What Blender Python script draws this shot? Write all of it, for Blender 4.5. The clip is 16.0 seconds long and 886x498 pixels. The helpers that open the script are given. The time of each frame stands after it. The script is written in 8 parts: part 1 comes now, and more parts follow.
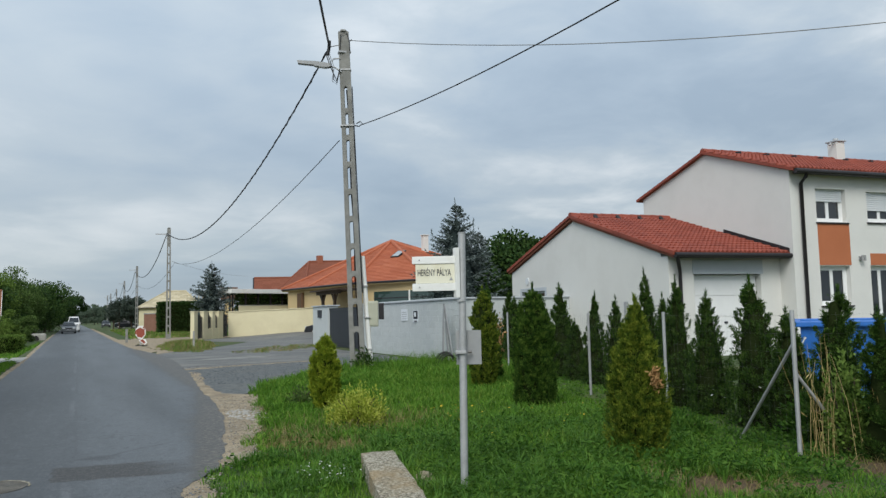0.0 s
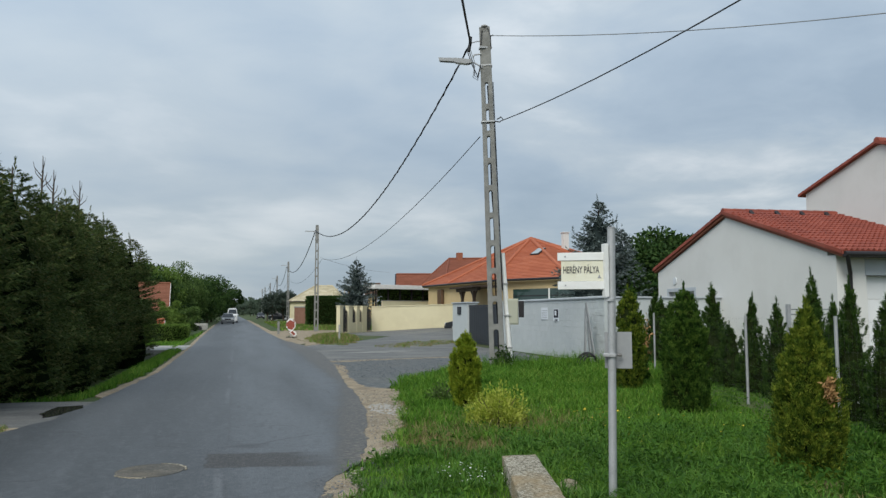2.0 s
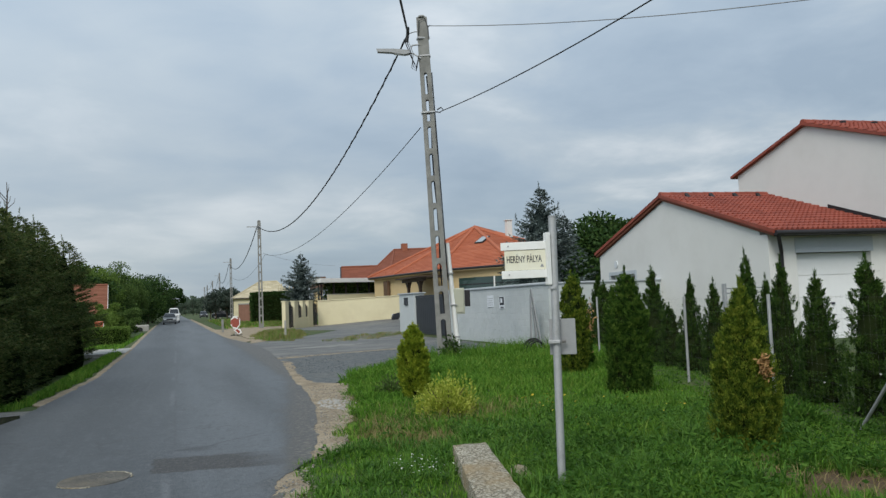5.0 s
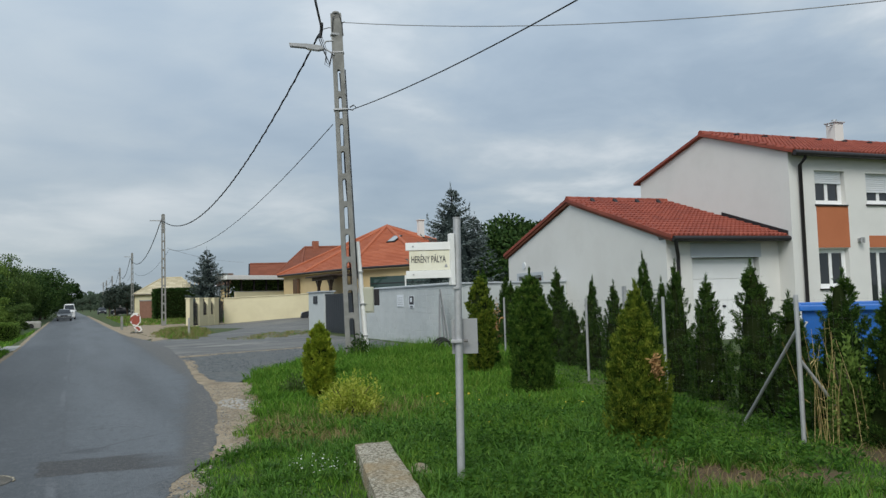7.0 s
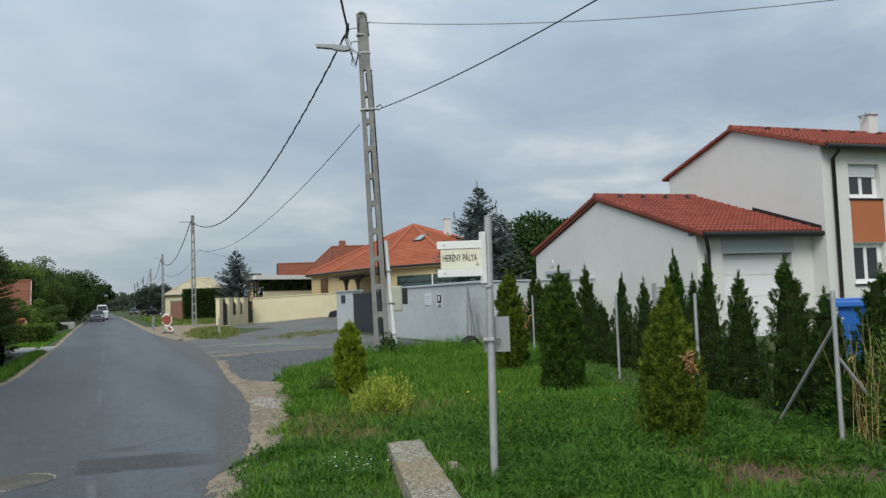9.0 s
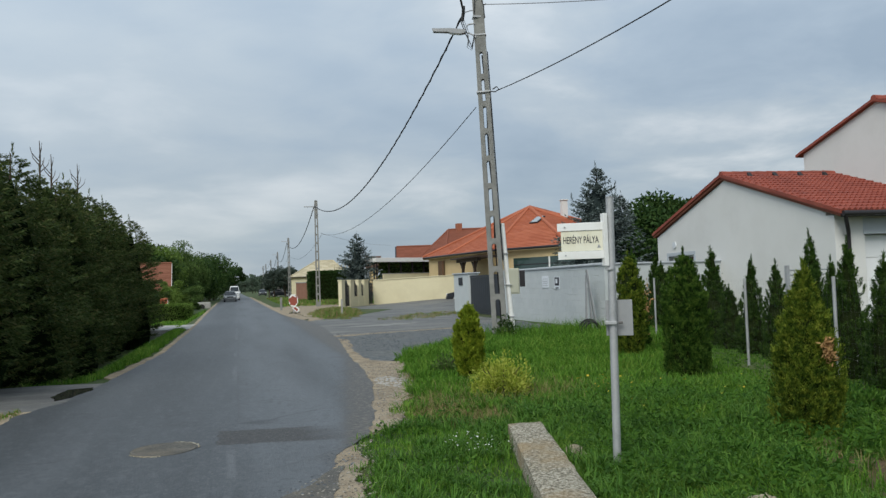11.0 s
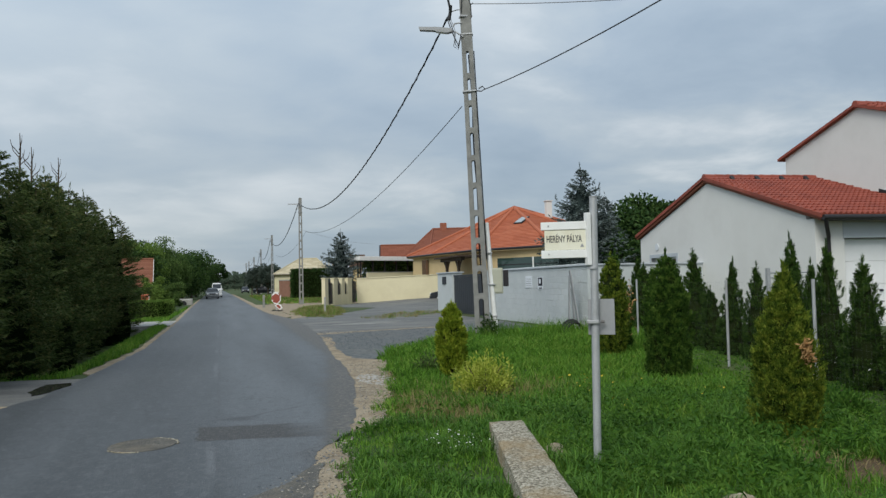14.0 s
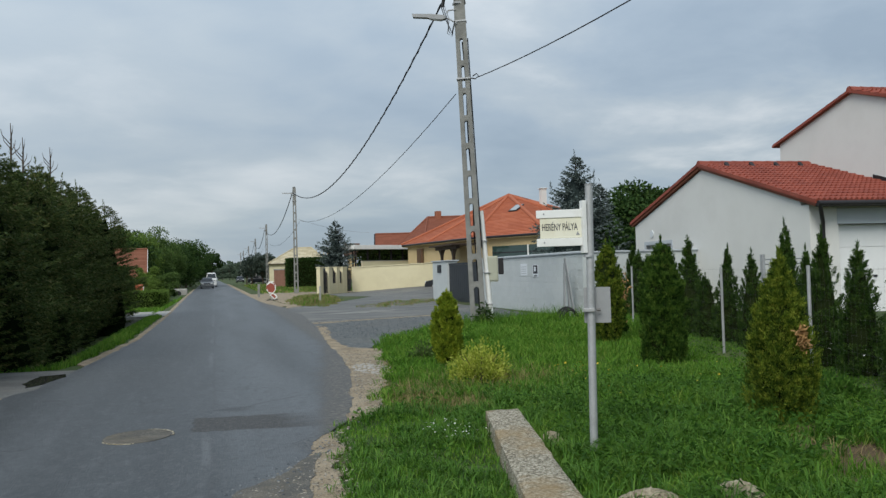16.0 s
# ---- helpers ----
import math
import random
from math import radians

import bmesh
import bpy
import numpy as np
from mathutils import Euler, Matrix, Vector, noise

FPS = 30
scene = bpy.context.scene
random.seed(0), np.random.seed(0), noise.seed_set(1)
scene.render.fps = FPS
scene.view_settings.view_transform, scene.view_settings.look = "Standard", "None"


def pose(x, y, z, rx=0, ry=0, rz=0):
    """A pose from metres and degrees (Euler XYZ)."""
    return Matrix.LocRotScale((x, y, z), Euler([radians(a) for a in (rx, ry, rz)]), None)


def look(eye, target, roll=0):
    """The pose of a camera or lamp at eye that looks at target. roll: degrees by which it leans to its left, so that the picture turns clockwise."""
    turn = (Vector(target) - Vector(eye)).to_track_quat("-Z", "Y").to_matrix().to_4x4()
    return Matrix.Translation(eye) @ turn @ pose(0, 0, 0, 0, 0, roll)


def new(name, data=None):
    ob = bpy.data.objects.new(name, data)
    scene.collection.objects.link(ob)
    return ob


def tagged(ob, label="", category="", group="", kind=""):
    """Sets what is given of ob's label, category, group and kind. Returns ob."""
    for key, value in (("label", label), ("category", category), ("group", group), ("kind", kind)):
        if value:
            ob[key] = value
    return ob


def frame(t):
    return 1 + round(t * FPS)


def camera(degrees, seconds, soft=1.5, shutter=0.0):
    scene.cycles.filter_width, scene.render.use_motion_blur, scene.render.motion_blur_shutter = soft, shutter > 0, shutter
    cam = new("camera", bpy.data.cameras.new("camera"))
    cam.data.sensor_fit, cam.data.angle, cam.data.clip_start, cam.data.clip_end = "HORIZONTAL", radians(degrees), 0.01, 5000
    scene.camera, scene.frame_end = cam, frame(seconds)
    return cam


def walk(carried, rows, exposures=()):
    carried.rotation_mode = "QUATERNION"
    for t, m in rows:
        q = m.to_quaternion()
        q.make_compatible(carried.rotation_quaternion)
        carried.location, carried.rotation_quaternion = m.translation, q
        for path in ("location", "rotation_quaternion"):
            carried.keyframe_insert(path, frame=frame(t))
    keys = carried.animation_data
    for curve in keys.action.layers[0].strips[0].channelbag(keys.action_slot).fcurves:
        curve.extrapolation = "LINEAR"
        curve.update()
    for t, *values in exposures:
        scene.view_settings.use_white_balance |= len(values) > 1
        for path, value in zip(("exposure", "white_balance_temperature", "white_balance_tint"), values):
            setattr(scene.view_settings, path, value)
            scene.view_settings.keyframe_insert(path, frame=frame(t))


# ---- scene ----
# ---- camera ----
cam = camera(60.95, 16.0, 1.4)
PATH = [
    (0.0, -0.081, -0.192, 1.577, 94.82, 1.30, -25.38),
    (0.5, -0.157, -0.113, 1.606, 94.84, 2.89, -22.32),
    (1.0, -0.154, -0.042, 1.589, 95.11, 1.24, -18.70),
    (1.5, -0.044, 0.037, 1.586, 95.21, -0.07, -16.33),
    (2.0, -0.019, 0.088, 1.584, 94.77, 0.13, -14.90),
    (2.5, -0.048, 0.096, 1.592, 94.20, 1.01, -14.28),
    (3.0, -0.075, 0.080, 1.595, 93.93, 0.28, -13.51),
    (3.2, -0.074, 0.078, 1.608, 93.68, 0.69, -13.21),
    (5.3, 0.014, 0.059, 1.607, 93.93, 2.27, -20.14),
    (5.5, 0.034, 0.051, 1.606, 93.87, 2.08, -21.06),
    (6.0, 0.034, -0.009, 1.608, 93.72, 1.54, -24.96),
    (6.5, 0.030, -0.008, 1.604, 93.69, 1.37, -25.78),
    (7.0, 0.030, 0.006, 1.606, 93.64, 1.70, -25.64),
    (7.5, 0.032, 0.009, 1.601, 93.72, 1.39, -25.32),
    (8.0, 0.025, 0.017, 1.608, 93.61, 1.46, -25.03),
    (10.3, -0.056, 0.013, 1.608, 94.41, 0.29, -18.35),
    (10.5, -0.050, 0.012, 1.611, 94.42, -0.21, -17.13),
    (11.0, -0.054, 0.012, 1.610, 92.56, 1.96, -14.82),
    (11.5, -0.051, 0.022, 1.606, 93.11, 1.51, -13.50),
    (12.0, -0.057, 0.025, 1.604, 92.97, 1.72, -12.44),
    (12.5, -0.050, 0.024, 1.599, 92.48, 1.39, -12.23),
    (13.0, -0.036, 0.044, 1.601, 92.56, 1.53, -14.69),
    (13.5, -0.039, 0.042, 1.600, 92.59, 1.53, -15.36),
    (14.0, -0.046, 0.019, 1.591, 92.49, 1.30, -16.05),
    (14.5, -0.058, 0.013, 1.591, 91.86, 0.52, -16.07),
    (15.0, -0.049, 0.029, 1.597, 91.61, 1.22, -16.48),
    (15.5, -0.047, 0.046, 1.596, 91.43, 1.23, -16.58),
    (16.0, -0.038, 0.054, 1.599, 91.58, 1.68, -16.43),
]
walk(cam, [(t, pose(x, y, z, rx, ry, rz)) for t, x, y, z, rx, ry, rz in PATH],
     [(0, 0.05), (1.5, 0.01), (5.5, -0.03), (8, -0.05), (11, -0.03), (16, -0.05)])

# ---- world and sun ----
SUN_AZ, SUN_EL = radians(218), radians(45)   # from north (+y) clockwise: behind the camera, a little to its left


def make_world():
    w = bpy.data.worlds.new("world")
    scene.world = w
    w.use_nodes = True
    nt = w.node_tree
    nt.nodes.clear()
    N, L = nt.nodes.new, nt.links.new
    tc = N("ShaderNodeTexCoord")
    sep = N("ShaderNodeSeparateXYZ")
    L(tc.outputs["Generated"], sep.inputs[0])

    def mth(op, a, b=None):
        n = N("ShaderNodeMath")
        n.operation = op
        for i, v in enumerate((a, b)):
            if v is None:
                continue
            if isinstance(v, (int, float)):
                n.inputs[i].default_value = v
            else:
                L(v, n.inputs[i])
        return n.outputs[0]
    zz = mth("ADD", mth("MAXIMUM", sep.outputs[2], 0.0), 0.16)
    comb = N("ShaderNodeCombineXYZ")
    L(mth("ADD", mth("DIVIDE", sep.outputs[0], zz), 3.1), comb.inputs[0])
    L(mth("ADD", mth("DIVIDE", sep.outputs[1], zz), 1.7), comb.inputs[1])
    L(mth("MULTIPLY", sep.outputs[2], 0.6), comb.inputs[2])

    def nz(scale, detail, rough, dist=0.0):
        n = N("ShaderNodeTexNoise")
        n.inputs["Scale"].default_value = scale
        n.inputs["Detail"].default_value = detail
        n.inputs["Roughness"].default_value = rough
        n.inputs["Distortion"].default_value = dist
        L(comb.outputs[0], n.inputs["Vector"])
        return n.outputs["Fac"]
    big, fine = nz(0.55, 3.0, 0.5, 0.6), nz(1.9, 7.0, 0.56, 0.25)
    amp = mth("ADD", 0.24, mth("MULTIPLY", mth("MAXIMUM", mth("SUBTRACT", sep.outputs[0], 0.1), 0.0), 0.75))
    dens = mth("ADD", mth("ADD", mth("MULTIPLY", big, 0.66), 0.17), mth("MULTIPLY", mth("SUBTRACT", fine, 0.5), amp))
    ramp = N("ShaderNodeValToRGB")
    L(dens, ramp.inputs[0])
    cr = ramp.color_ramp
    cr.elements[0].position, cr.elements[0].color = 0.36, (0.387, 0.485, 0.59, 1)
    cr.elements[1].position, cr.elements[1].color = 0.66, (0.785, 0.84, 0.88, 1)
    e = cr.elements.new(0.46)
    e.color = (0.451, 0.55, 0.65, 1)
    e = cr.elements.new(0.55)
    e.color = (0.550, 0.635, 0.705, 1)
    lift = N("ShaderNodeMapRange")
    lift.interpolation_type = "SMOOTHSTEP"
    L(sep.outputs[2], lift.inputs["Value"])
    lift.inputs["From Min"].default_value, lift.inputs["From Max"].default_value = 0.05, 0.42
    lift.inputs["To Min"].default_value, lift.inputs["To Max"].default_value = 0.80, 1.12
    west = mth("MULTIPLY", lift.outputs[0], mth("ADD", mth("SUBTRACT", 1.05, mth("MULTIPLY", sep.outputs[0], 0.09)), mth("MULTIPLY", mth("MAXIMUM", mth("SUBTRACT", -0.1, sep.outputs[0]), 0.0), 0.22)))
    lit = N("ShaderNodeVectorMath")
    lit.operation = "SCALE"
    L(ramp.outputs[0], lit.inputs[0])
    L(west, lit.inputs["Scale"])
    sky = N("ShaderNodeTexSky")
    sky.sky_type, sky.sun_disc = "NISHITA", False
    sky.sun_elevation, sky.sun_rotation = SUN_EL, SUN_AZ
    sk = N("ShaderNodeVectorMath")
    sk.operation = "SCALE"
    L(sky.outputs[0], sk.inputs[0])
    sk.inputs["Scale"].default_value = 0.10
    mix = N("ShaderNodeMix")
    mix.data_type = "RGBA"
    mix.inputs["Factor"].default_value = 0.86
    L(sk.outputs[0], mix.inputs["A"])
    L(lit.outputs[0], mix.inputs["B"])
    bg = N("ShaderNodeBackground")
    bg.inputs["Strength"].default_value = 1.0
    L(mix.outputs["Result"], bg.inputs["Color"])
    out = N("ShaderNodeOutputWorld")
    L(bg.outputs[0], out.inputs["Surface"])


make_world()
sun_data = bpy.data.lights.new("sun", "SUN")
sun_data.energy, sun_data.angle, sun_data.color = 2.4, radians(30), (1.0, 0.985, 0.91)
sun = new("sun", sun_data)
sx, sy = math.sin(SUN_AZ) * math.cos(SUN_EL), math.cos(SUN_AZ) * math.cos(SUN_EL)
sun.matrix_world = look((sx * 60, sy * 60, math.sin(SUN_EL) * 60), (0, 0, 0))


# ---- materials ----
def hexa(r, g, b):
    """Linear colour from 0..255 display values."""
    def f(c):
        c /= 255
        return c / 12.92 if c <= 0.04045 else ((c + 0.055) / 1.055) ** 2.4
    return (f(r), f(g), f(b), 1)


def surf(name, cols, scale=4.0, rough=0.8, bump=0.15, fine=40.0, metal=0.0, world=False,
         island=0.0, objrand=0.0, stain=None, stain_scale=0.6, leaf=0.0, stretch=(1, 1, 1), spec=0.4, dist=0.02, grain=0.35, tight=0.0):
    """A surface with colour at two scales, fine relief, and variation from piece to piece."""
    m = bpy.data.materials.new(name)
    m.use_nodes = True
    nt = m.node_tree
    nt.nodes.clear()
    N, L = nt.nodes.new, nt.links.new
    if world:
        src = N("ShaderNodeNewGeometry").outputs["Position"]
    else:
        src = N("ShaderNodeTexCoord").outputs["Object"]
    mp = N("ShaderNodeMapping")
    mp.inputs["Scale"].default_value = stretch
    L(src, mp.inputs["Vector"])
    vec = mp.outputs[0]

    def nz(sc, det=5.0, rg=0.6):
        n = N("ShaderNodeTexNoise")
        n.inputs["Scale"].default_value, n.inputs["Detail"].default_value, n.inputs["Roughness"].default_value = sc, det, rg
        L(vec, n.inputs["Vector"])
        return n.outputs["Fac"]

    def math2(op, a, b):
        n = N("ShaderNodeMath")
        n.operation = op
        for i, v in enumerate((a, b)):
            if isinstance(v, (int, float)):
                n.inputs[i].default_value = v
            else:
                L(v, n.inputs[i])
        return n.outputs[0]
    big, small = nz(scale), nz(fine, 4.0, 0.7)
    fac = math2("ADD", math2("MULTIPLY", big, 1 - grain), math2("MULTIPLY", small, grain))
    if island:
        g = N("ShaderNodeNewGeometry")
        fac = math2("ADD", math2("MULTIPLY", fac, 1 - island), math2("MULTIPLY", g.outputs["Random Per Island"], island))
    if objrand:
        o = N("ShaderNodeObjectInfo")
        fac = math2("ADD", math2("MULTIPLY", fac, 1 - objrand), math2("MULTIPLY", o.outputs["Random"], objrand))
    ramp = N("ShaderNodeValToRGB")
    L(fac, ramp.inputs[0])
    cr = ramp.color_ramp
    lo, hi = (0.3, 0.7) if not (island or objrand) else (0.18, 0.82)
    lo, hi = lo + tight, hi - tight
    cr.elements[0].position, cr.elements[0].color = lo, cols[0]
    cr.elements[1].position, cr.elements[1].color = hi, cols[-1]
    for i, c in enumerate(cols[1:-1]):
        e = cr.elements.new(lo + (hi - lo) * (i + 1) / (len(cols) - 1))
        e.color = c
    col = ramp.outputs[0]
    if stain:
        r2 = N("ShaderNodeValToRGB")
        L(nz(stain_scale, 6.0, 0.65), r2.inputs[0])
        r2.color_ramp.elements[0].position, r2.color_ramp.elements[1].position = 0.48, 0.66
        r2.color_ramp.elements[0].color, r2.color_ramp.elements[1].color = (0, 0, 0, 1), (1, 1, 1, 1)
        mx = N("ShaderNodeMix")
        mx.data_type = "RGBA"
        L(math2("MULTIPLY", r2.outputs[0], stain[1]), mx.inputs["Factor"])
        L(col, mx.inputs["A"])
        mx.inputs["B"].default_value = stain[0]
        col = mx.outputs["Result"]
    p = N("ShaderNodeBsdfPrincipled")
    L(col, p.inputs["Base Color"])
    p.inputs["Metallic"].default_value = metal
    p.inputs["Specular IOR Level"].default_value = spec
    rn = N("ShaderNodeMapRange")
    L(small, rn.inputs["Value"])
    rn.inputs["To Min"].default_value, rn.inputs["To Max"].default_value = max(rough - 0.12, 0.02), min(rough + 0.12, 1.0)
    L(rn.outputs[0], p.inputs["Roughness"])
    if bump:
        bp = N("ShaderNodeBump")
        bp.inputs["Strength"].default_value, bp.inputs["Distance"].default_value = bump, dist
        L(math2("ADD", small, math2("MULTIPLY", big, 0.5)), bp.inputs["Height"])
        L(bp.outputs[0], p.inputs["Normal"])
    out = N("ShaderNodeOutputMaterial")
    if leaf:
        tr = N("ShaderNodeBsdfTranslucent")
        L(col, tr.inputs["Color"])
        ms = N("ShaderNodeMixShader")
        ms.inputs[0].default_value = leaf
        L(p.outputs[0], ms.inputs[1])
        L(tr.outputs[0], ms.inputs[2])
        L(ms.outputs[0], out.inputs["Surface"])
    else:
        L(p.outputs[0], out.inputs["Surface"])
    return m


def glass_mat(name, tint):
    m = bpy.data.materials.new(name)
    m.use_nodes = True
    p = m.node_tree.nodes["Principled BSDF"]
    p.inputs["Base Color"].default_value = tint
    p.inputs["Roughness"].default_value = 0.04
    p.inputs["Specular IOR Level"].default_value = 0.7
    return m


def turf_mat():
    """Earth under the grass, with a few worn bare spots."""
    m = surf("turf", [(0.024, 0.042, 0.010, 1), (0.040, 0.070, 0.015, 1), (0.07, 0.095, 0.024, 1)], 1.3, 0.95, 0.6, 30, world=True, stain=((0.15, 0.12, 0.06, 1), 0.45), stain_scale=0.42)
    nt = m.node_tree
    N, L = nt.nodes.new, nt.links.new
    p = next(n for n in nt.nodes if n.type == "BSDF_PRINCIPLED")
    col = p.inputs["Base Color"].links[0].from_socket
    geo = N("ShaderNodeNewGeometry")
    nn = N("ShaderNodeTexNoise")
    nn.inputs["Scale"].default_value, nn.inputs["Detail"].default_value = 3.0, 6.0
    L(geo.outputs["Position"], nn.inputs["Vector"])
    for cx, cy, r in ((4.9, 5.5, 0.42), (5.1, 4.8, 0.7), (5.55, 5.3, 0.45), (5.3, 4.4, 0.7), (7.4, 4.6, 0.9), (5.25, 6.1, 0.35), (3.1, 4.6, 0.3)):
        ds = N("ShaderNodeVectorMath")
        ds.operation = "DISTANCE"
        L(geo.outputs["Position"], ds.inputs[0])
        ds.inputs[1].default_value = (cx, cy, 0.0)
        ad = N("ShaderNodeMath")
        ad.operation = "MULTIPLY_ADD"
        L(nn.outputs["Fac"], ad.inputs[0])
        ad.inputs[1].default_value = 1.2
        L(ds.outputs["Value"], ad.inputs[2])
        lt = N("ShaderNodeMapRange")
        L(ad.outputs[0], lt.inputs["Value"])
        lt.inputs["From Min"].default_value, lt.inputs["From Max"].default_value = r + 0.75, r + 0.45
        mx = N("ShaderNodeMix")
        mx.data_type = "RGBA"
        L(lt.outputs[0], mx.inputs["Factor"])
        L(col, mx.inputs["A"])
        mx.inputs["B"].default_value = (0.098, 0.064, 0.036, 1)
        col = mx.outputs["Result"]
    L(col, p.inputs["Base Color"])
    return m


def road_mat():
    """Worn asphalt: streaked along the road by traffic, a paler lane, a seam, a repair strip, fine cracks and aggregate."""
    m = surf("asphalt", [(0.038, 0.043, 0.046, 1), (0.053, 0.059, 0.064, 1), (0.074, 0.082, 0.088, 1)], 0.9, 0.53, 0.45, 70, world=True,
             stretch=(1, 0.10, 1), spec=0.39, grain=0.3, tight=0.06)
    nt = m.node_tree
    N, L = nt.nodes.new, nt.links.new
    p = next(n for n in nt.nodes if n.type == "BSDF_PRINCIPLED")
    col = p.inputs["Base Color"].links[0].from_socket
    geo = N("ShaderNodeNewGeometry")
    sep = N("ShaderNodeSeparateXYZ")
    L(geo.outputs["Position"], sep.inputs[0])

    def mth(op, u, v=None, w=None):
        n = N("ShaderNodeMath")
        n.operation = op
        for k, q in enumerate((u, v, w)):
            if q is None:
                continue
            if isinstance(q, (int, float)):
                n.inputs[k].default_value = q
            else:
                L(q, n.inputs[k])
        return n.outputs[0]

    def noise_of(sc, det=4.0, along=1.0):
        mp = N("ShaderNodeMapping")
        mp.inputs["Scale"].default_value = (1, along, 1)
        L(geo.outputs["Position"], mp.inputs["Vector"])
        n = N("ShaderNodeTexNoise")
        n.inputs["Scale"].default_value, n.inputs["Detail"].default_value = sc, det
        L(mp.outputs[0], n.inputs["Vector"])
        return n.outputs["Fac"]

    def blend(f, base, to):
        mx = N("ShaderNodeMix")
        mx.data_type = "RGBA"
        L(f, mx.inputs["Factor"])
        L(base, mx.inputs["A"])
        mx.inputs["B"].default_value = to
        return mx.outputs["Result"]

    def ramp01(v, lo, hi):
        n = N("ShaderNodeMapRange")
        n.interpolation_type = "SMOOTHSTEP"
        L(v, n.inputs["Value"])
        n.inputs["From Min"].default_value, n.inputs["From Max"].default_value = lo, hi
        return n.outputs[0]
    wob = mth("MULTIPLY", mth("SUBTRACT", noise_of(0.8), 0.5), 0.07)
    x = mth("ADD", mth("ADD", sep.outputs[0], wob), mth("MULTIPLY", sep.outputs[1], 0.006))
    y = sep.outputs[1]
    # paler worn lane, streaked along the road
    col = blend(mth("MULTIPLY", mth("MULTIPLY", ramp01(x, -0.7, 0.35), ramp01(noise_of(1.1, 5.0, 0.08), 0.22, 0.62)), 0.66), col, (0.120, 0.134, 0.146, 1))
    for cx in (-1.9, 0.75):
        tr = ramp01(mth("ABSOLUTE", mth("SUBTRACT", x, cx)), 0.5, 0.1)
        col = blend(mth("MULTIPLY", mth("MULTIPLY", tr, noise_of(0.9, 5.0, 0.1)), 0.4), col, (0.130, 0.140, 0.151, 1))
    # soft tone a few paces wide
    col = blend(mth("MULTIPLY", ramp01(noise_of(0.35, 6.0, 0.5), 0.45, 0.7), 0.4), col, (0.075, 0.083, 0.090, 1))
    # dark seam in the middle, with remains of pale paint
    mid = mth("ABSOLUTE", mth("ADD", x, 0.1))
    col = blend(mth("MULTIPLY", mth("MULTIPLY", ramp01(mid, 0.03, 0.008), ramp01(noise_of(1.1, 4.0, 0.3), 0.42, 0.52)), 0.55), col, (0.05, 0.052, 0.056, 1))
    streak = mth("MULTIPLY", ramp01(mth("ABSOLUTE", mth("ADD", x, 0.16)), 0.06, 0.01), ramp01(noise_of(0.6, 5.0, 0.4), 0.48, 0.58))
    col = blend(mth("MULTIPLY", streak, 0.28), col, (0.22, 0.23, 0.24, 1))
    # small blotches
    col = blend(mth("MULTIPLY", ramp01(noise_of(6.0, 7.0, 0.4), 0.5, 0.72), 0.3), col, (0.125, 0.133, 0.141, 1))
    col = blend(mth("MULTIPLY", ramp01(noise_of(5.0, 7.0, 0.4), 0.48, 0.30), 0.4), col, (0.055, 0.059, 0.064, 1))
    # dusty, crumbling eastern edge
    edge = mth("SUBTRACT", sep.outputs[0], mth("MINIMUM", mth("MULTIPLY_ADD", y, 0.135, 0.06), 2.35))
    frayed = mth("ADD", edge, mth("MULTIPLY", noise_of(1.6, 7.0), 0.7))
    col = blend(mth("MULTIPLY", ramp01(frayed, -0.12, 0.3), 0.9), col, (0.058, 0.056, 0.052, 1))
    col = blend(mth("MULTIPLY", mth("MULTIPLY", ramp01(frayed, 0.15, 0.5), ramp01(noise_of(4.5, 7.0), 0.5, 0.66)), 0.7), col, (0.17, 0.145, 0.11, 1))
    # aggregate, coarse mottling first
    col = blend(mth("MULTIPLY", ramp01(noise_of(11.0, 8.0, 0.8), 0.52, 0.68), 0.4), col, (0.130, 0.137, 0.143, 1))
    col = blend(mth("MULTIPLY", ramp01(noise_of(13.0, 8.0, 0.8), 0.47, 0.33), 0.5), col, (0.042, 0.046, 0.051, 1))
    col = blend(mth("MULTIPLY", mth("MULTIPLY", ramp01(frayed, -0.05, 0.3), ramp01(noise_of(19.0, 6.0), 0.52, 0.66)), 0.6), col, (0.20, 0.185, 0.16, 1))
    col = blend(mth("MULTIPLY", ramp01(noise_of(38.0, 5.0), 0.55, 0.70), 0.4), col, (0.20, 0.205, 0.205, 1))
    col = blend(mth("MULTIPLY", ramp01(noise_of(24.0, 5.0), 0.46, 0.32), 0.45), col, (0.05, 0.053, 0.057, 1))
    # repair strip of rougher brownish asphalt, its far end worn away
    jig = mth("MULTIPLY", mth("SUBTRACT", noise_of(7.0, 6.0), 0.5), 0.16)
    px_, py_ = mth("ADD", sep.outputs[0], jig), mth("ADD", y, jig)
    strip = mth("MULTIPLY", ramp01(px_, -0.38, -0.34), ramp01(mth("ADD", px_, mth("MULTIPLY", noise_of(3.0, 6.0), 0.8)), 1.5, 0.85))
    strip = mth("MULTIPLY", strip, mth("MULTIPLY", ramp01(mth("SUBTRACT", py_, mth("MULTIPLY_ADD", sep.outputs[0], -0.17, 8.22)), -0.02, 0.03), ramp01(mth("MULTIPLY_ADD", sep.outputs[0], 0.17, py_), 9.07, 9.0)))
    col = blend(mth("MULTIPLY", strip, 0.95), col, (0.032, 0.030, 0.028, 1))
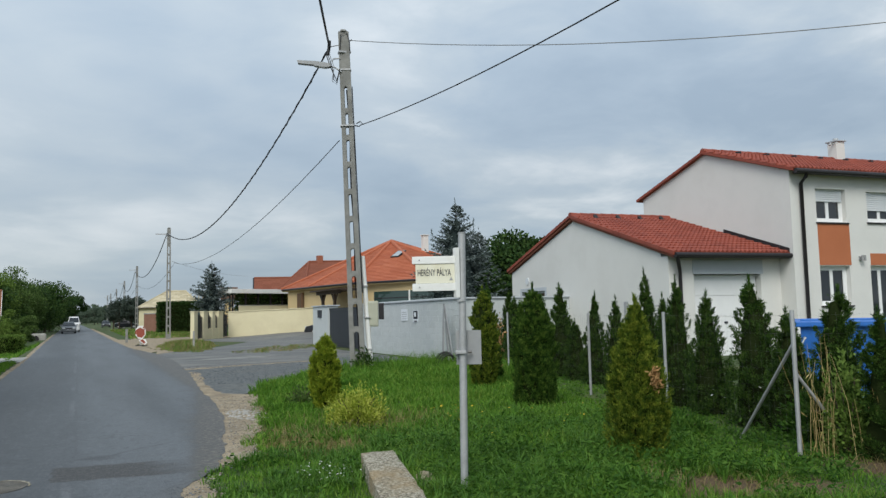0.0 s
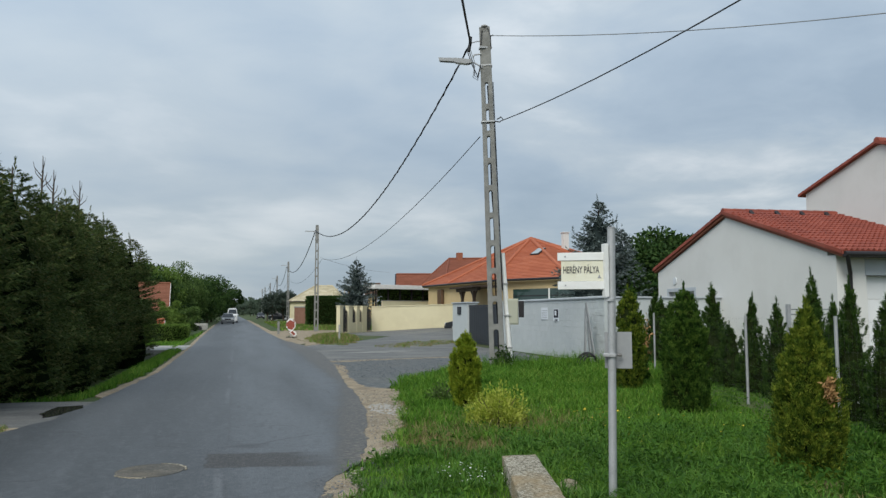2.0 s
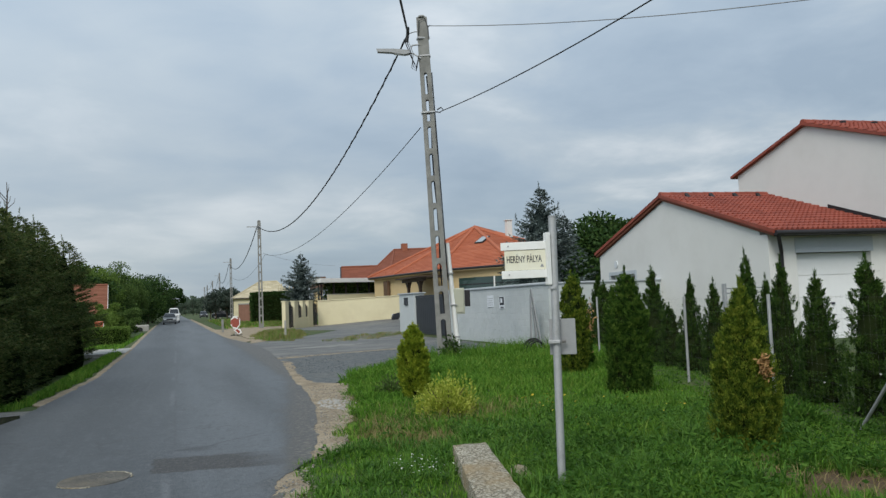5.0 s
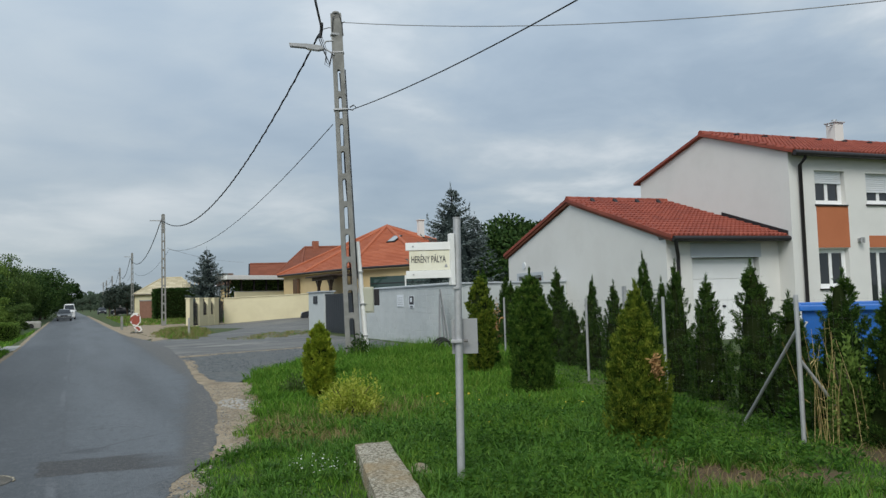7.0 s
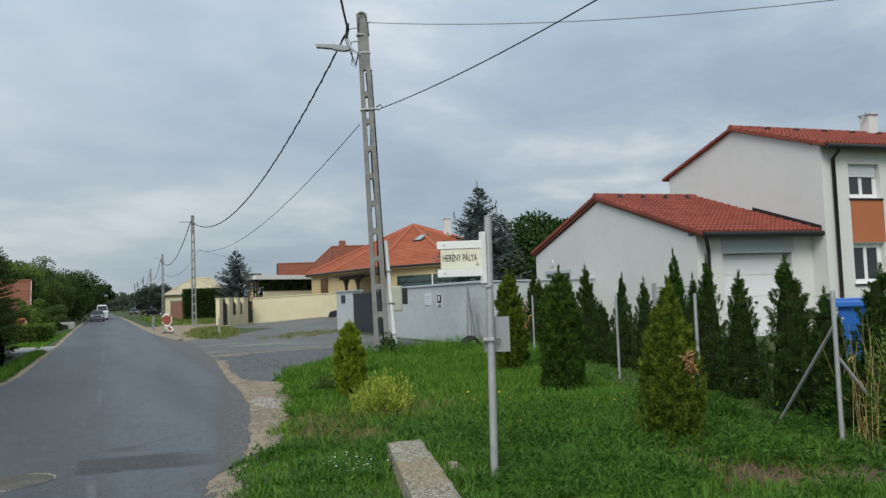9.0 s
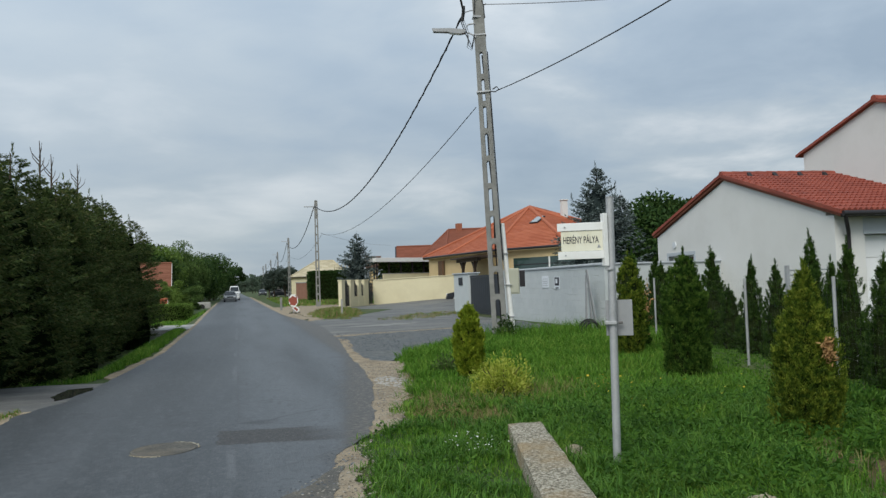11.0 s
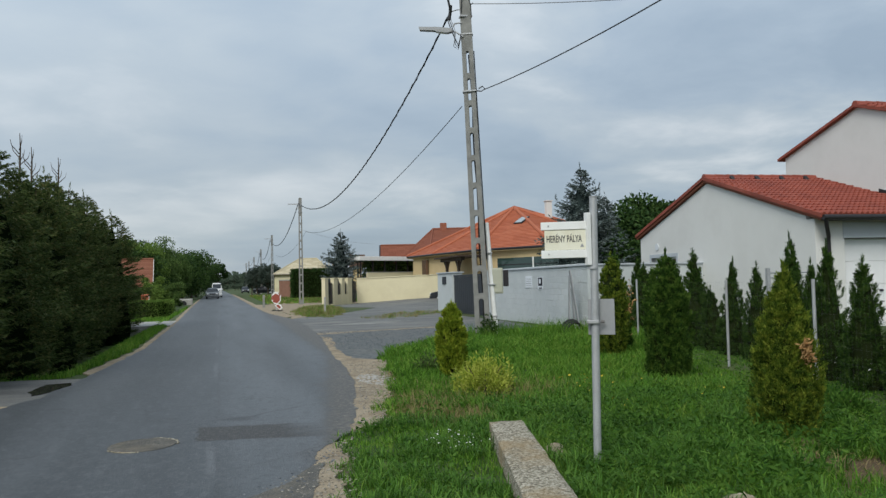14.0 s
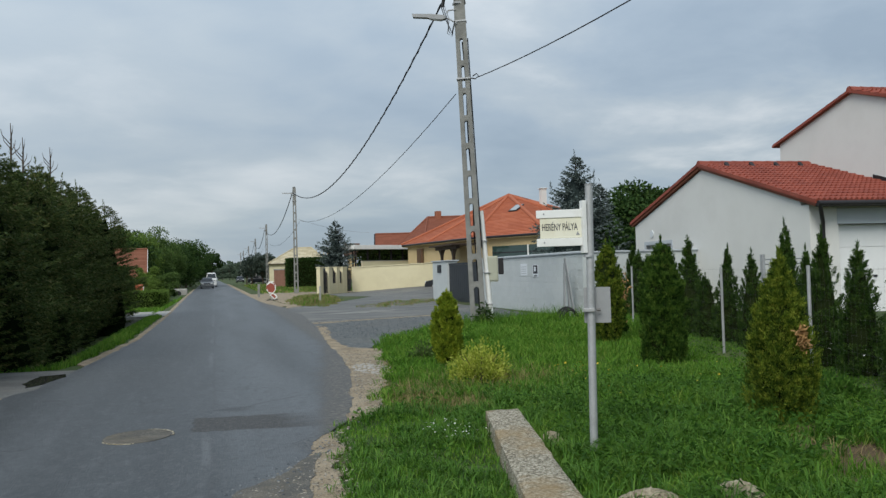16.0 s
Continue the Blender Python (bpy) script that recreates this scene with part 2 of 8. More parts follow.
    col = blend(mth("MULTIPLY", mth("MULTIPLY", strip, ramp01(noise_of(22.0, 5.0), 0.5, 0.66)), 0.5), col, (0.125, 0.112, 0.095, 1))
    # dark tar smudge by the cross joint
    smx, smy = mth("MULTIPLY", mth("SUBTRACT", px_, 0.09), 3.6), mth("MULTIPLY", mth("SUBTRACT", py_, 9.5), 4.6)
    smudge = mth("ADD", mth("ADD", mth("MULTIPLY", smx, smx), mth("MULTIPLY", smy, smy)), noise_of(5.0, 6.0))
    col = blend(mth("MULTIPLY", ramp01(smudge, 1.5, 0.5), 0.75), col, (0.038, 0.039, 0.041, 1))
    # crumbled brown band along the eastern edge
    band = mth("ADD", edge, mth("MULTIPLY", noise_of(2.2, 7.0), 0.36))
    col = blend(mth("MULTIPLY", ramp01(band, -0.08, 0.06), 0.72), col, (0.072, 0.068, 0.061, 1))
    col = blend(mth("MULTIPLY", mth("MULTIPLY", ramp01(band, -0.02, 0.12), ramp01(noise_of(14.0, 6.0), 0.50, 0.62)), 0.6), col, (0.20, 0.178, 0.142, 1))
    col = blend(mth("MULTIPLY", mth("MULTIPLY", ramp01(band, -0.02, 0.12), ramp01(noise_of(17.0, 6.0), 0.48, 0.36)), 0.6), col, (0.036, 0.034, 0.032, 1))
    # cross joint and cracks
    wave = mth("MULTIPLY", mth("SUBTRACT", noise_of(0.9, 6.0), 0.5), 1.1)
    joint = mth("ABSOLUTE", mth("SUBTRACT", mth("ADD", y, wave), mth("MULTIPLY_ADD", sep.outputs[0], 0.75, 9.42)))
    col = blend(mth("MULTIPLY", ramp01(joint, 0.05, 0.012), mth("MULTIPLY", mth("MULTIPLY", ramp01(x, -0.3, 0.0), ramp01(x, 1.2, 0.7)), 0.75)), col, (0.04, 0.041, 0.045, 1))
    vo = N("ShaderNodeTexVoronoi")
    vo.feature = "DISTANCE_TO_EDGE"
    vo.inputs["Scale"].default_value = 0.42
    dv = N("ShaderNodeVectorMath")
    dv.operation = "ADD"
    nn = N("ShaderNodeTexNoise")
    nn.inputs["Scale"].default_value, nn.inputs["Detail"].default_value = 1.6, 6.0
    L(geo.outputs["Position"], nn.inputs["Vector"])
    L(geo.outputs["Position"], dv.inputs[0])
    L(nn.outputs["Color"], dv.inputs[1])
    L(dv.outputs[0], vo.inputs["Vector"])
    crack = mth("MULTIPLY", ramp01(vo.outputs["Distance"], 0.010, 0.004), mth("MULTIPLY", ramp01(noise_of(0.35), 0.48, 0.56), 0.6))
    col = blend(crack, col, (0.042, 0.043, 0.046, 1))
    L(col, p.inputs["Base Color"])
    return m


def C(r, g, b):
    return hexa(r, g, b)


M = {}
M["turf"] = turf_mat()
M["grass"] = surf("grass_blades", [(0.036, 0.096, 0.010, 1), (0.071, 0.182, 0.018, 1), (0.128, 0.268, 0.030, 1), (0.23, 0.322, 0.060, 1)], 0.6, 0.65, 0, 3, world=True, island=0.4, leaf=0.3, spec=0.14, tight=0.08, grain=0.35)
M["grass_lush"] = surf("lush_grass_blades", [(0.030, 0.080, 0.011, 1), (0.056, 0.146, 0.018, 1), (0.098, 0.212, 0.030, 1), (0.165, 0.282, 0.048, 1)], 0.9, 0.6, 0, 3, world=True, island=0.4, leaf=0.3, spec=0.16, tight=0.06, grain=0.35)
M["straw"] = surf("dry_grass", [(0.13, 0.11, 0.04, 1), (0.25, 0.195, 0.08, 1), (0.37, 0.30, 0.14, 1)], 1, 0.7, 0, 5, world=True, island=0.6, leaf=0.25)
M["weed"] = surf("weed_leaves", [(0.022, 0.066, 0.009, 1), (0.048, 0.122, 0.016, 1), (0.10, 0.195, 0.031, 1)], 1.6, 0.65, 0, 6, world=True, island=0.5, leaf=0.3, spec=0.14, tight=0.03)
M["asphalt"] = road_mat()
M["asphalt_old"] = surf("asphalt_old", [(0.070, 0.071, 0.070, 1), (0.112, 0.113, 0.110, 1), (0.18, 0.176, 0.164, 1)], 2.2, 0.62, 0.7, 60, world=True, stain=((0.27, 0.25, 0.21, 1), 0.6), stain_scale=0.8, grain=0.45, tight=0.08, stretch=(0.25, 1, 1))
M["gravel_mix"] = surf("crumbled_asphalt_and_gravel", [(0.062, 0.061, 0.058, 1), (0.10, 0.097, 0.088, 1), (0.19, 0.175, 0.148, 1)], 3.5, 0.9, 0.7, 55, world=True, stain=((0.24, 0.20, 0.14, 1), 0.45), stain_scale=1.2, grain=0.6, tight=0.08)
M["tile_dull"] = surf("dull_red_clay_tile", [(0.17, 0.068, 0.040, 1), (0.25, 0.105, 0.065, 1)], 1.2, 0.8, 0.2, 40, world=True, island=0.35, spec=0.2)
M["tile_weathered"] = surf("weathered_brown_tile", [(0.10, 0.062, 0.045, 1), (0.17, 0.11, 0.082, 1)], 1.2, 0.85, 0.2, 40, world=True, island=0.35, spec=0.15)
M["chip_stone"] = surf("chipping_stones", [(0.06, 0.066, 0.075, 1), (0.11, 0.12, 0.13, 1), (0.17, 0.18, 0.19, 1)], 3, 0.85, 0.2, 60, world=True, island=0.7)
M["chippings"] = surf("stone_chippings", [(0.072, 0.081, 0.083, 1), (0.118, 0.129, 0.131, 1), (0.195, 0.205, 0.204, 1)], 6, 0.85, 0.8, 60, world=True, stain=((0.19, 0.18, 0.155, 1), 0.4), stain_scale=0.5, dist=0.03, tight=0.06)
M["sand"] = surf("sandy_soil", [(0.170, 0.133, 0.090, 1), (0.300, 0.244, 0.172, 1), (0.42, 0.355, 0.262, 1)], 3.0, 0.95, 0.5, 60, world=True, stain=((0.17, 0.15, 0.12, 1), 0.5), stain_scale=1.3, grain=0.55, tight=0.06, spec=0.15)
M["heap"] = surf("pale_gravel", [(0.24, 0.20, 0.135, 1), (0.36, 0.315, 0.225, 1), (0.48, 0.43, 0.32, 1)], 9, 0.95, 0.9, 50, world=True, grain=0.5, tight=0.06, spec=0.15)
M["pebble"] = surf("pebbles", [(0.12, 0.105, 0.08, 1), (0.22, 0.195, 0.155, 1), (0.36, 0.33, 0.28, 1)], 3, 0.85, 0.2, 60, world=True, island=0.7)
M["concrete"] = surf("concrete", [(0.25, 0.245, 0.225, 1), (0.36, 0.35, 0.325, 1), (0.46, 0.445, 0.41, 1)], 3, 0.85, 0.4, 60, stain=((0.19, 0.18, 0.16, 1), 0.5), stain_scale=1.6)
M["pole_concrete"] = surf("pole_concrete", [(0.17, 0.17, 0.158, 1), (0.24, 0.238, 0.222, 1), (0.31, 0.305, 0.285, 1)], 3, 0.9, 0.4, 60, stain=((0.13, 0.125, 0.115, 1), 0.5), stain_scale=1.6)
M["slab"] = surf("weathered_concrete", [(0.12, 0.105, 0.075, 1), (0.36, 0.325, 0.25, 1), (0.66, 0.61, 0.50, 1)], 38, 0.95, 1.0, 80, stain=((0.38, 0.27, 0.14, 1), 0.75), stain_scale=1.7, grain=0.45, tight=0.12, spec=0.15)
M["plaster_white"] = surf("white_plaster", [(0.60, 0.595, 0.57, 1), (0.68, 0.672, 0.645, 1), (0.725, 0.72, 0.695, 1)], 0.5, 0.9, 0.12, 50, stain=((0.56, 0.545, 0.515, 1), 0.45), stain_scale=0.5, spec=0.2)
M["plaster_grey"] = surf("grey_plaster", [(0.42, 0.45, 0.48, 1), (0.50, 0.53, 0.56, 1)], 1, 0.9, 0.1, 50, spec=0.2)
M["plaster_orange"] = surf("orange_plaster", [(0.40, 0.135, 0.062, 1), (0.47, 0.165, 0.08, 1)], 1, 0.85, 0.15, 50, spec=0.2)
M["plaster_cream"] = surf("cream_plaster", [(0.62, 0.555, 0.365, 1), (0.70, 0.635, 0.435, 1)], 0.7, 0.9, 0.12, 50, stain=((0.56, 0.49, 0.33, 1), 0.4), stain_scale=0.8, spec=0.2)
M["plaster_tan"] = surf("tan_plaster", [(0.50, 0.38, 0.20, 1), (0.60, 0.46, 0.26, 1)], 0.7, 0.9, 0.12, 50, spec=0.2)
M["block"] = surf("whitewashed_blocks", [(0.465, 0.495, 0.495, 1), (0.51, 0.54, 0.54, 1), (0.555, 0.585, 0.58, 1)], 1.5, 0.85, 0.3, 45, world=True, objrand=0.2, stain=((0.58, 0.60, 0.60, 1), 0.5), stain_scale=0.6, spec=0.25)
M["mortar"] = surf("pale_mortar", [(0.47, 0.50, 0.50, 1), (0.54, 0.57, 0.565, 1)], 3, 0.95, 0.3, 50)
M["tile_red"] = surf("red_clay_tile", [(0.185, 0.040, 0.024, 1), (0.265, 0.060, 0.036, 1), (0.345, 0.092, 0.058, 1)], 2.0, 0.6, 0.2, 50, world=True, objrand=0.2, stain=((0.15, 0.036, 0.026, 1), 0.4), stain_scale=1.2, spec=0.35)
M["tile_red_far"] = surf("red_clay_tile_field", [(0.185, 0.040, 0.024, 1), (0.265, 0.060, 0.036, 1), (0.345, 0.092, 0.058, 1)], 2.0, 0.6, 0.2, 50, world=True, island=0.2, spec=0.35)
M["tile_orange"] = surf("orange_clay_tile", [(0.31, 0.084, 0.040, 1), (0.385, 0.114, 0.056, 1), (0.46, 0.158, 0.084, 1)], 1.2, 0.7, 0.2, 40, world=True, island=0.35, stain=((0.33, 0.095, 0.04, 1), 0.4), stain_scale=0.5, spec=0.3)
M["tile_brown"] = surf("brown_clay_tile", [(0.17, 0.055, 0.030, 1), (0.25, 0.085, 0.05, 1)], 1.2, 0.75, 0.2, 40, world=True, island=0.35, spec=0.3)
M["metal_dark"] = surf("dark_brown_metal", [(0.022, 0.020, 0.022, 1), (0.04, 0.036, 0.038, 1)], 3, 0.45, 0.05, 40, metal=0.3)
M["galvanised"] = surf("galvanised_steel", [(0.34, 0.345, 0.35, 1), (0.44, 0.445, 0.45, 1), (0.52, 0.525, 0.53, 1)], 5, 0.55, 0.12, 80, metal=0.45, stain=((0.27, 0.25, 0.235, 1), 0.35), stain_scale=3)
M["wire"] = surf("grey_wire", [(0.20, 0.205, 0.21, 1), (0.28, 0.285, 0.29, 1)], 5, 0.5, 0, 50, metal=0.4)
M["mesh_wire"] = surf("dull_fence_wire", [(0.10, 0.105, 0.105, 1), (0.15, 0.155, 0.155, 1)], 5, 0.7, 0, 50, metal=0.2, spec=0.2)
M["cable"] = surf("black_cable", [(0.010, 0.010, 0.011, 1), (0.022, 0.022, 0.024, 1)], 5, 0.6, 0, 50)
M["paint_white"] = surf("white_paint", [(0.74, 0.74, 0.72, 1), (0.82, 0.82, 0.80, 1)], 5, 0.5, 0.05, 60, stain=((0.60, 0.57, 0.50, 1), 0.3), stain_scale=4)
M["sign_cream"] = surf("faded_cream_plate", [(0.70, 0.67, 0.52, 1), (0.79, 0.765, 0.64, 1)], 6, 0.5, 0.03, 60, stain=((0.62, 0.55, 0.36, 1), 0.45), stain_scale=5)
M["ink"] = surf("dark_ink", [(0.018, 0.018, 0.024, 1), (0.035, 0.035, 0.045, 1)], 6, 0.6, 0, 50)
M["plate_grey"] = surf("grey_sheet_metal", [(0.27, 0.275, 0.28, 1), (0.35, 0.355, 0.36, 1)], 4, 0.55, 0.05, 60, metal=0.2)
M["pvc"] = surf("white_window_plastic", [(0.78, 0.78, 0.78, 1), (0.83, 0.83, 0.83, 1)], 3, 0.35, 0, 50)
M["shutter"] = surf("pale_roller_shutter", [(0.60, 0.62, 0.645, 1), (0.66, 0.68, 0.70, 1)], 2, 0.5, 0.05, 50)
M["glass"] = glass_mat("dark_window_glass", (0.022, 0.026, 0.03, 1))
M["glass_green"] = glass_mat("green_window_glass", (0.03, 0.055, 0.048, 1))
M["pool_blue"] = surf("blue_pool_liner", [(0.022, 0.12, 0.42, 1), (0.035, 0.17, 0.55, 1)], 2, 0.45, 0.1, 30)
M["anthracite"] = surf("anthracite_panel", [(0.020, 0.024, 0.032, 1), (0.032, 0.037, 0.046, 1)], 2, 0.5, 0.05, 40)
M["wood_dark"] = surf("dark_stained_wood", [(0.03, 0.018, 0.012, 1), (0.065, 0.04, 0.025, 1)], 4, 0.6, 0.2, 40, stretch=(1, 1, 0.2))
M["wood_brown"] = surf("brown_wood", [(0.09, 0.05, 0.028, 1), (0.15, 0.085, 0.045, 1)], 4, 0.6, 0.2, 40)
M["brick"] = surf("red_brick", [(0.26, 0.09, 0.05, 1), (0.38, 0.15, 0.09, 1)], 3, 0.85, 0.4, 30, objrand=0.4)
M["brick_pale"] = surf("pale_pinkish_brick", [(0.22, 0.105, 0.07, 1), (0.33, 0.18, 0.13, 1)], 3, 0.9, 0.4, 30, world=True)
M["bark"] = surf("bark", [(0.05, 0.035, 0.024, 1), (0.10, 0.075, 0.052, 1)], 6, 0.9, 0.8, 40, stretch=(1, 1, 0.3))
M["needle_dark"] = surf("dark_spruce_needles", [(0.023, 0.041, 0.011, 1), (0.048, 0.079, 0.021, 1), (0.096, 0.136, 0.038, 1), (0.20, 0.175, 0.07, 1)], 1.6, 0.65, 0, 6, world=True, island=0.35, leaf=0.2, spec=0.14, tight=0.09, grain=0.35)
# crown cores coloured very dark: the shade deep in the spruces is painted in
M["needle_core_blue"] = surf("inner_blue_needles_painted_shade", [(0.018, 0.026, 0.024, 1), (0.034, 0.046, 0.046, 1)], 5, 1.0, 0.8, 20, spec=0.0)
M["needle_core"] = surf("inner_needles_painted_shade", [(0.004, 0.008, 0.003, 1), (0.009, 0.016, 0.006, 1)], 3, 1.0, 0.5, 20, spec=0.0)
M["needle_blue"] = surf("blue_spruce_needles", [(0.034, 0.046, 0.040, 1), (0.085, 0.112, 0.102, 1), (0.19, 0.23, 0.225, 1)], 1.6, 0.65, 0, 5, world=True, island=0.4, leaf=0.1, spec=0.14, tight=0.12, grain=0.35)
M["thuja"] = surf("thuja_sprays", [(0.009, 0.026, 0.004, 1), (0.028, 0.070, 0.010, 1), (0.075, 0.150, 0.021, 1), (0.17, 0.25, 0.045, 1)], 13, 0.65, 0, 30, world=True, island=0.12, leaf=0.3, spec=0.14, tight=0.19, grain=0.12)
M["thuja_deep"] = surf("deep_green_thuja_sprays", [(0.010, 0.027, 0.006, 1), (0.027, 0.062, 0.011, 1), (0.058, 0.115, 0.020, 1), (0.115, 0.18, 0.036, 1)], 13, 0.65, 0, 30, world=True, island=0.12, leaf=0.25, spec=0.12, tight=0.17, grain=0.12)
M["thuja_yellow"] = surf("golden_thuja_sprays", [(0.075, 0.125, 0.010, 1), (0.20, 0.275, 0.022, 1), (0.40, 0.43, 0.045, 1)], 13, 0.65, 0, 30, world=True, island=0.12, leaf=0.3, spec=0.14, tight=0.17, grain=0.12)
M["thuja_mixed"] = surf("yellowing_thuja_sprays", [(0.016, 0.036, 0.005, 1), (0.062, 0.108, 0.012, 1), (0.150, 0.208, 0.022, 1), (0.29, 0.32, 0.045, 1)], 13, 0.65, 0, 30, world=True, island=0.12, leaf=0.3, spec=0.14, tight=0.19, grain=0.12)
# this dark colour stands for the shade inside thujas and clipped hedges
M["thuja_core"] = surf("thuja_core_painted_shade", [(0.010, 0.017, 0.005, 1), (0.022, 0.030, 0.010, 1)], 6, 1.0, 0.6, 30, spec=0.0)
M["thuja_dead"] = surf("dead_orange_sprays", [(0.30, 0.165, 0.065, 1), (0.50, 0.31, 0.14, 1)], 2, 0.8, 0, 9, world=True, island=0.6, leaf=0.15, spec=0.1)
M["leaf_green"] = surf("broad_leaves", [(0.038, 0.074, 0.018, 1), (0.080, 0.138, 0.034, 1), (0.135, 0.205, 0.058, 1)], 0.7, 0.65, 0, 3, world=True, island=0.4, leaf=0.25, spec=0.14, tight=0.06, grain=0.35)
M["leaf_dark"] = surf("dark_broad_leaves", [(0.015, 0.040, 0.010, 1), (0.036, 0.076, 0.018, 1), (0.072, 0.122, 0.030, 1)], 0.8, 0.65, 0, 3, world=True, island=0.45, leaf=0.2, spec=0.14, tight=0.06, grain=0.35)
M["leaf_light"] = surf("light_garden_leaves", [(0.075, 0.140, 0.026, 1), (0.135, 0.215, 0.042, 1), (0.20, 0.285, 0.065, 1)], 0.8, 0.65, 0, 4, world=True, island=0.4, leaf=0.3, spec=0.14, tight=0.06, grain=0.35)
# distance haze is mixed into this pale leaf colour
M["leaf_far"] = surf("far_leaves_haze_tint", [(0.062, 0.092, 0.060, 1), (0.11, 0.15, 0.10, 1)], 0.2, 0.8, 0, 1, world=True, island=0.6, leaf=0.2)
M["leaf_grey"] = surf("grey_green_leaves", [(0.030, 0.046, 0.034, 1), (0.058, 0.080, 0.062, 1), (0.095, 0.120, 0.098, 1)], 0.7, 0.7, 0, 3, world=True, island=0.5, leaf=0.15, spec=0.12, tight=0.06)
M["leaf_yellow"] = surf("yellow_green_leaves", [(0.20, 0.27, 0.028, 1), (0.36, 0.42, 0.058, 1), (0.54, 0.55, 0.125, 1)], 6, 0.6, 0, 20, world=True, island=0.4, leaf=0.3, spec=0.14, tight=0.06)
M["stalk"] = surf("golden_dry_stalks", [(0.30, 0.225, 0.085, 1), (0.44, 0.34, 0.14, 1), (0.56, 0.45, 0.21, 1)], 2, 0.75, 0, 9, world=True, island=0.6, leaf=0.15, spec=0.15)
M["petal_white"] = surf("white_petals", [(0.70, 0.70, 0.66, 1), (0.82, 0.82, 0.78, 1)], 5, 0.7, 0, 30, island=0.5, leaf=0.2)
M["petal_yellow"] = surf("yellow_petals", [(0.55, 0.38, 0.03, 1), (0.70, 0.52, 0.05, 1)], 5, 0.7, 0, 30, island=0.5, leaf=0.2)
M["boards"] = surf("raw_roof_boards", [(0.36, 0.31, 0.21, 1), (0.47, 0.41, 0.28, 1), (0.57, 0.51, 0.37, 1)], 1.0, 0.8, 0.2, 20, world=True, island=0.5, spec=0.2)
M["rubber"] = surf("black_rubber", [(0.014, 0.014, 0.014, 1), (0.028, 0.028, 0.028, 1)], 5, 0.8, 0.1, 50)
M["car_grey"] = surf("grey_car_paint", [(0.12, 0.13, 0.14, 1), (0.15, 0.16, 0.17, 1)], 1, 0.3, 0, 30, metal=0.4, spec=0.6)
M["car_white"] = surf("white_car_paint", [(0.72, 0.72, 0.72, 1), (0.78, 0.78, 0.78, 1)], 1, 0.3, 0, 30, spec=0.6)
M["car_dark"] = surf("dark_car_paint", [(0.02, 0.022, 0.028, 1), (0.03, 0.033, 0.04, 1)], 1, 0.3, 0, 30, metal=0.3, spec=0.6)
M["lens"] = surf("pale_lamp_lens", [(0.62, 0.63, 0.64, 1), (0.72, 0.73, 0.74, 1)], 3, 0.2, 0, 40, spec=0.6)
M["red"] = surf("faded_red_sheeting", [(0.26, 0.055, 0.035, 1), (0.34, 0.085, 0.055, 1)], 4, 0.6, 0, 40)
# pale grey base colour stands in for sky mirrored in the roof window
M["skylight"] = surf("skylight_painted_reflection", [(0.30, 0.33, 0.35, 1), (0.36, 0.39, 0.41, 1)], 1, 0.2, 0, 30, spec=0.7)
M["water"] = glass_mat("dark_puddle_water", (0.03, 0.03, 0.028, 1))
M["iron"] = surf("worn_cast_iron", [(0.13, 0.125, 0.12, 1), (0.21, 0.20, 0.19, 1)], 8, 0.6, 0.4, 60, metal=0.3)
M["cabinet"] = surf("cream_cabinet_plastic", [(0.40, 0.40, 0.31, 1), (0.46, 0.46, 0.37, 1)], 3, 0.5, 0.03, 50)
M["notice"] = surf("pale_notice_paper", [(0.66, 0.69, 0.72, 1), (0.74, 0.77, 0.80, 1)], 5, 0.7, 0, 50)


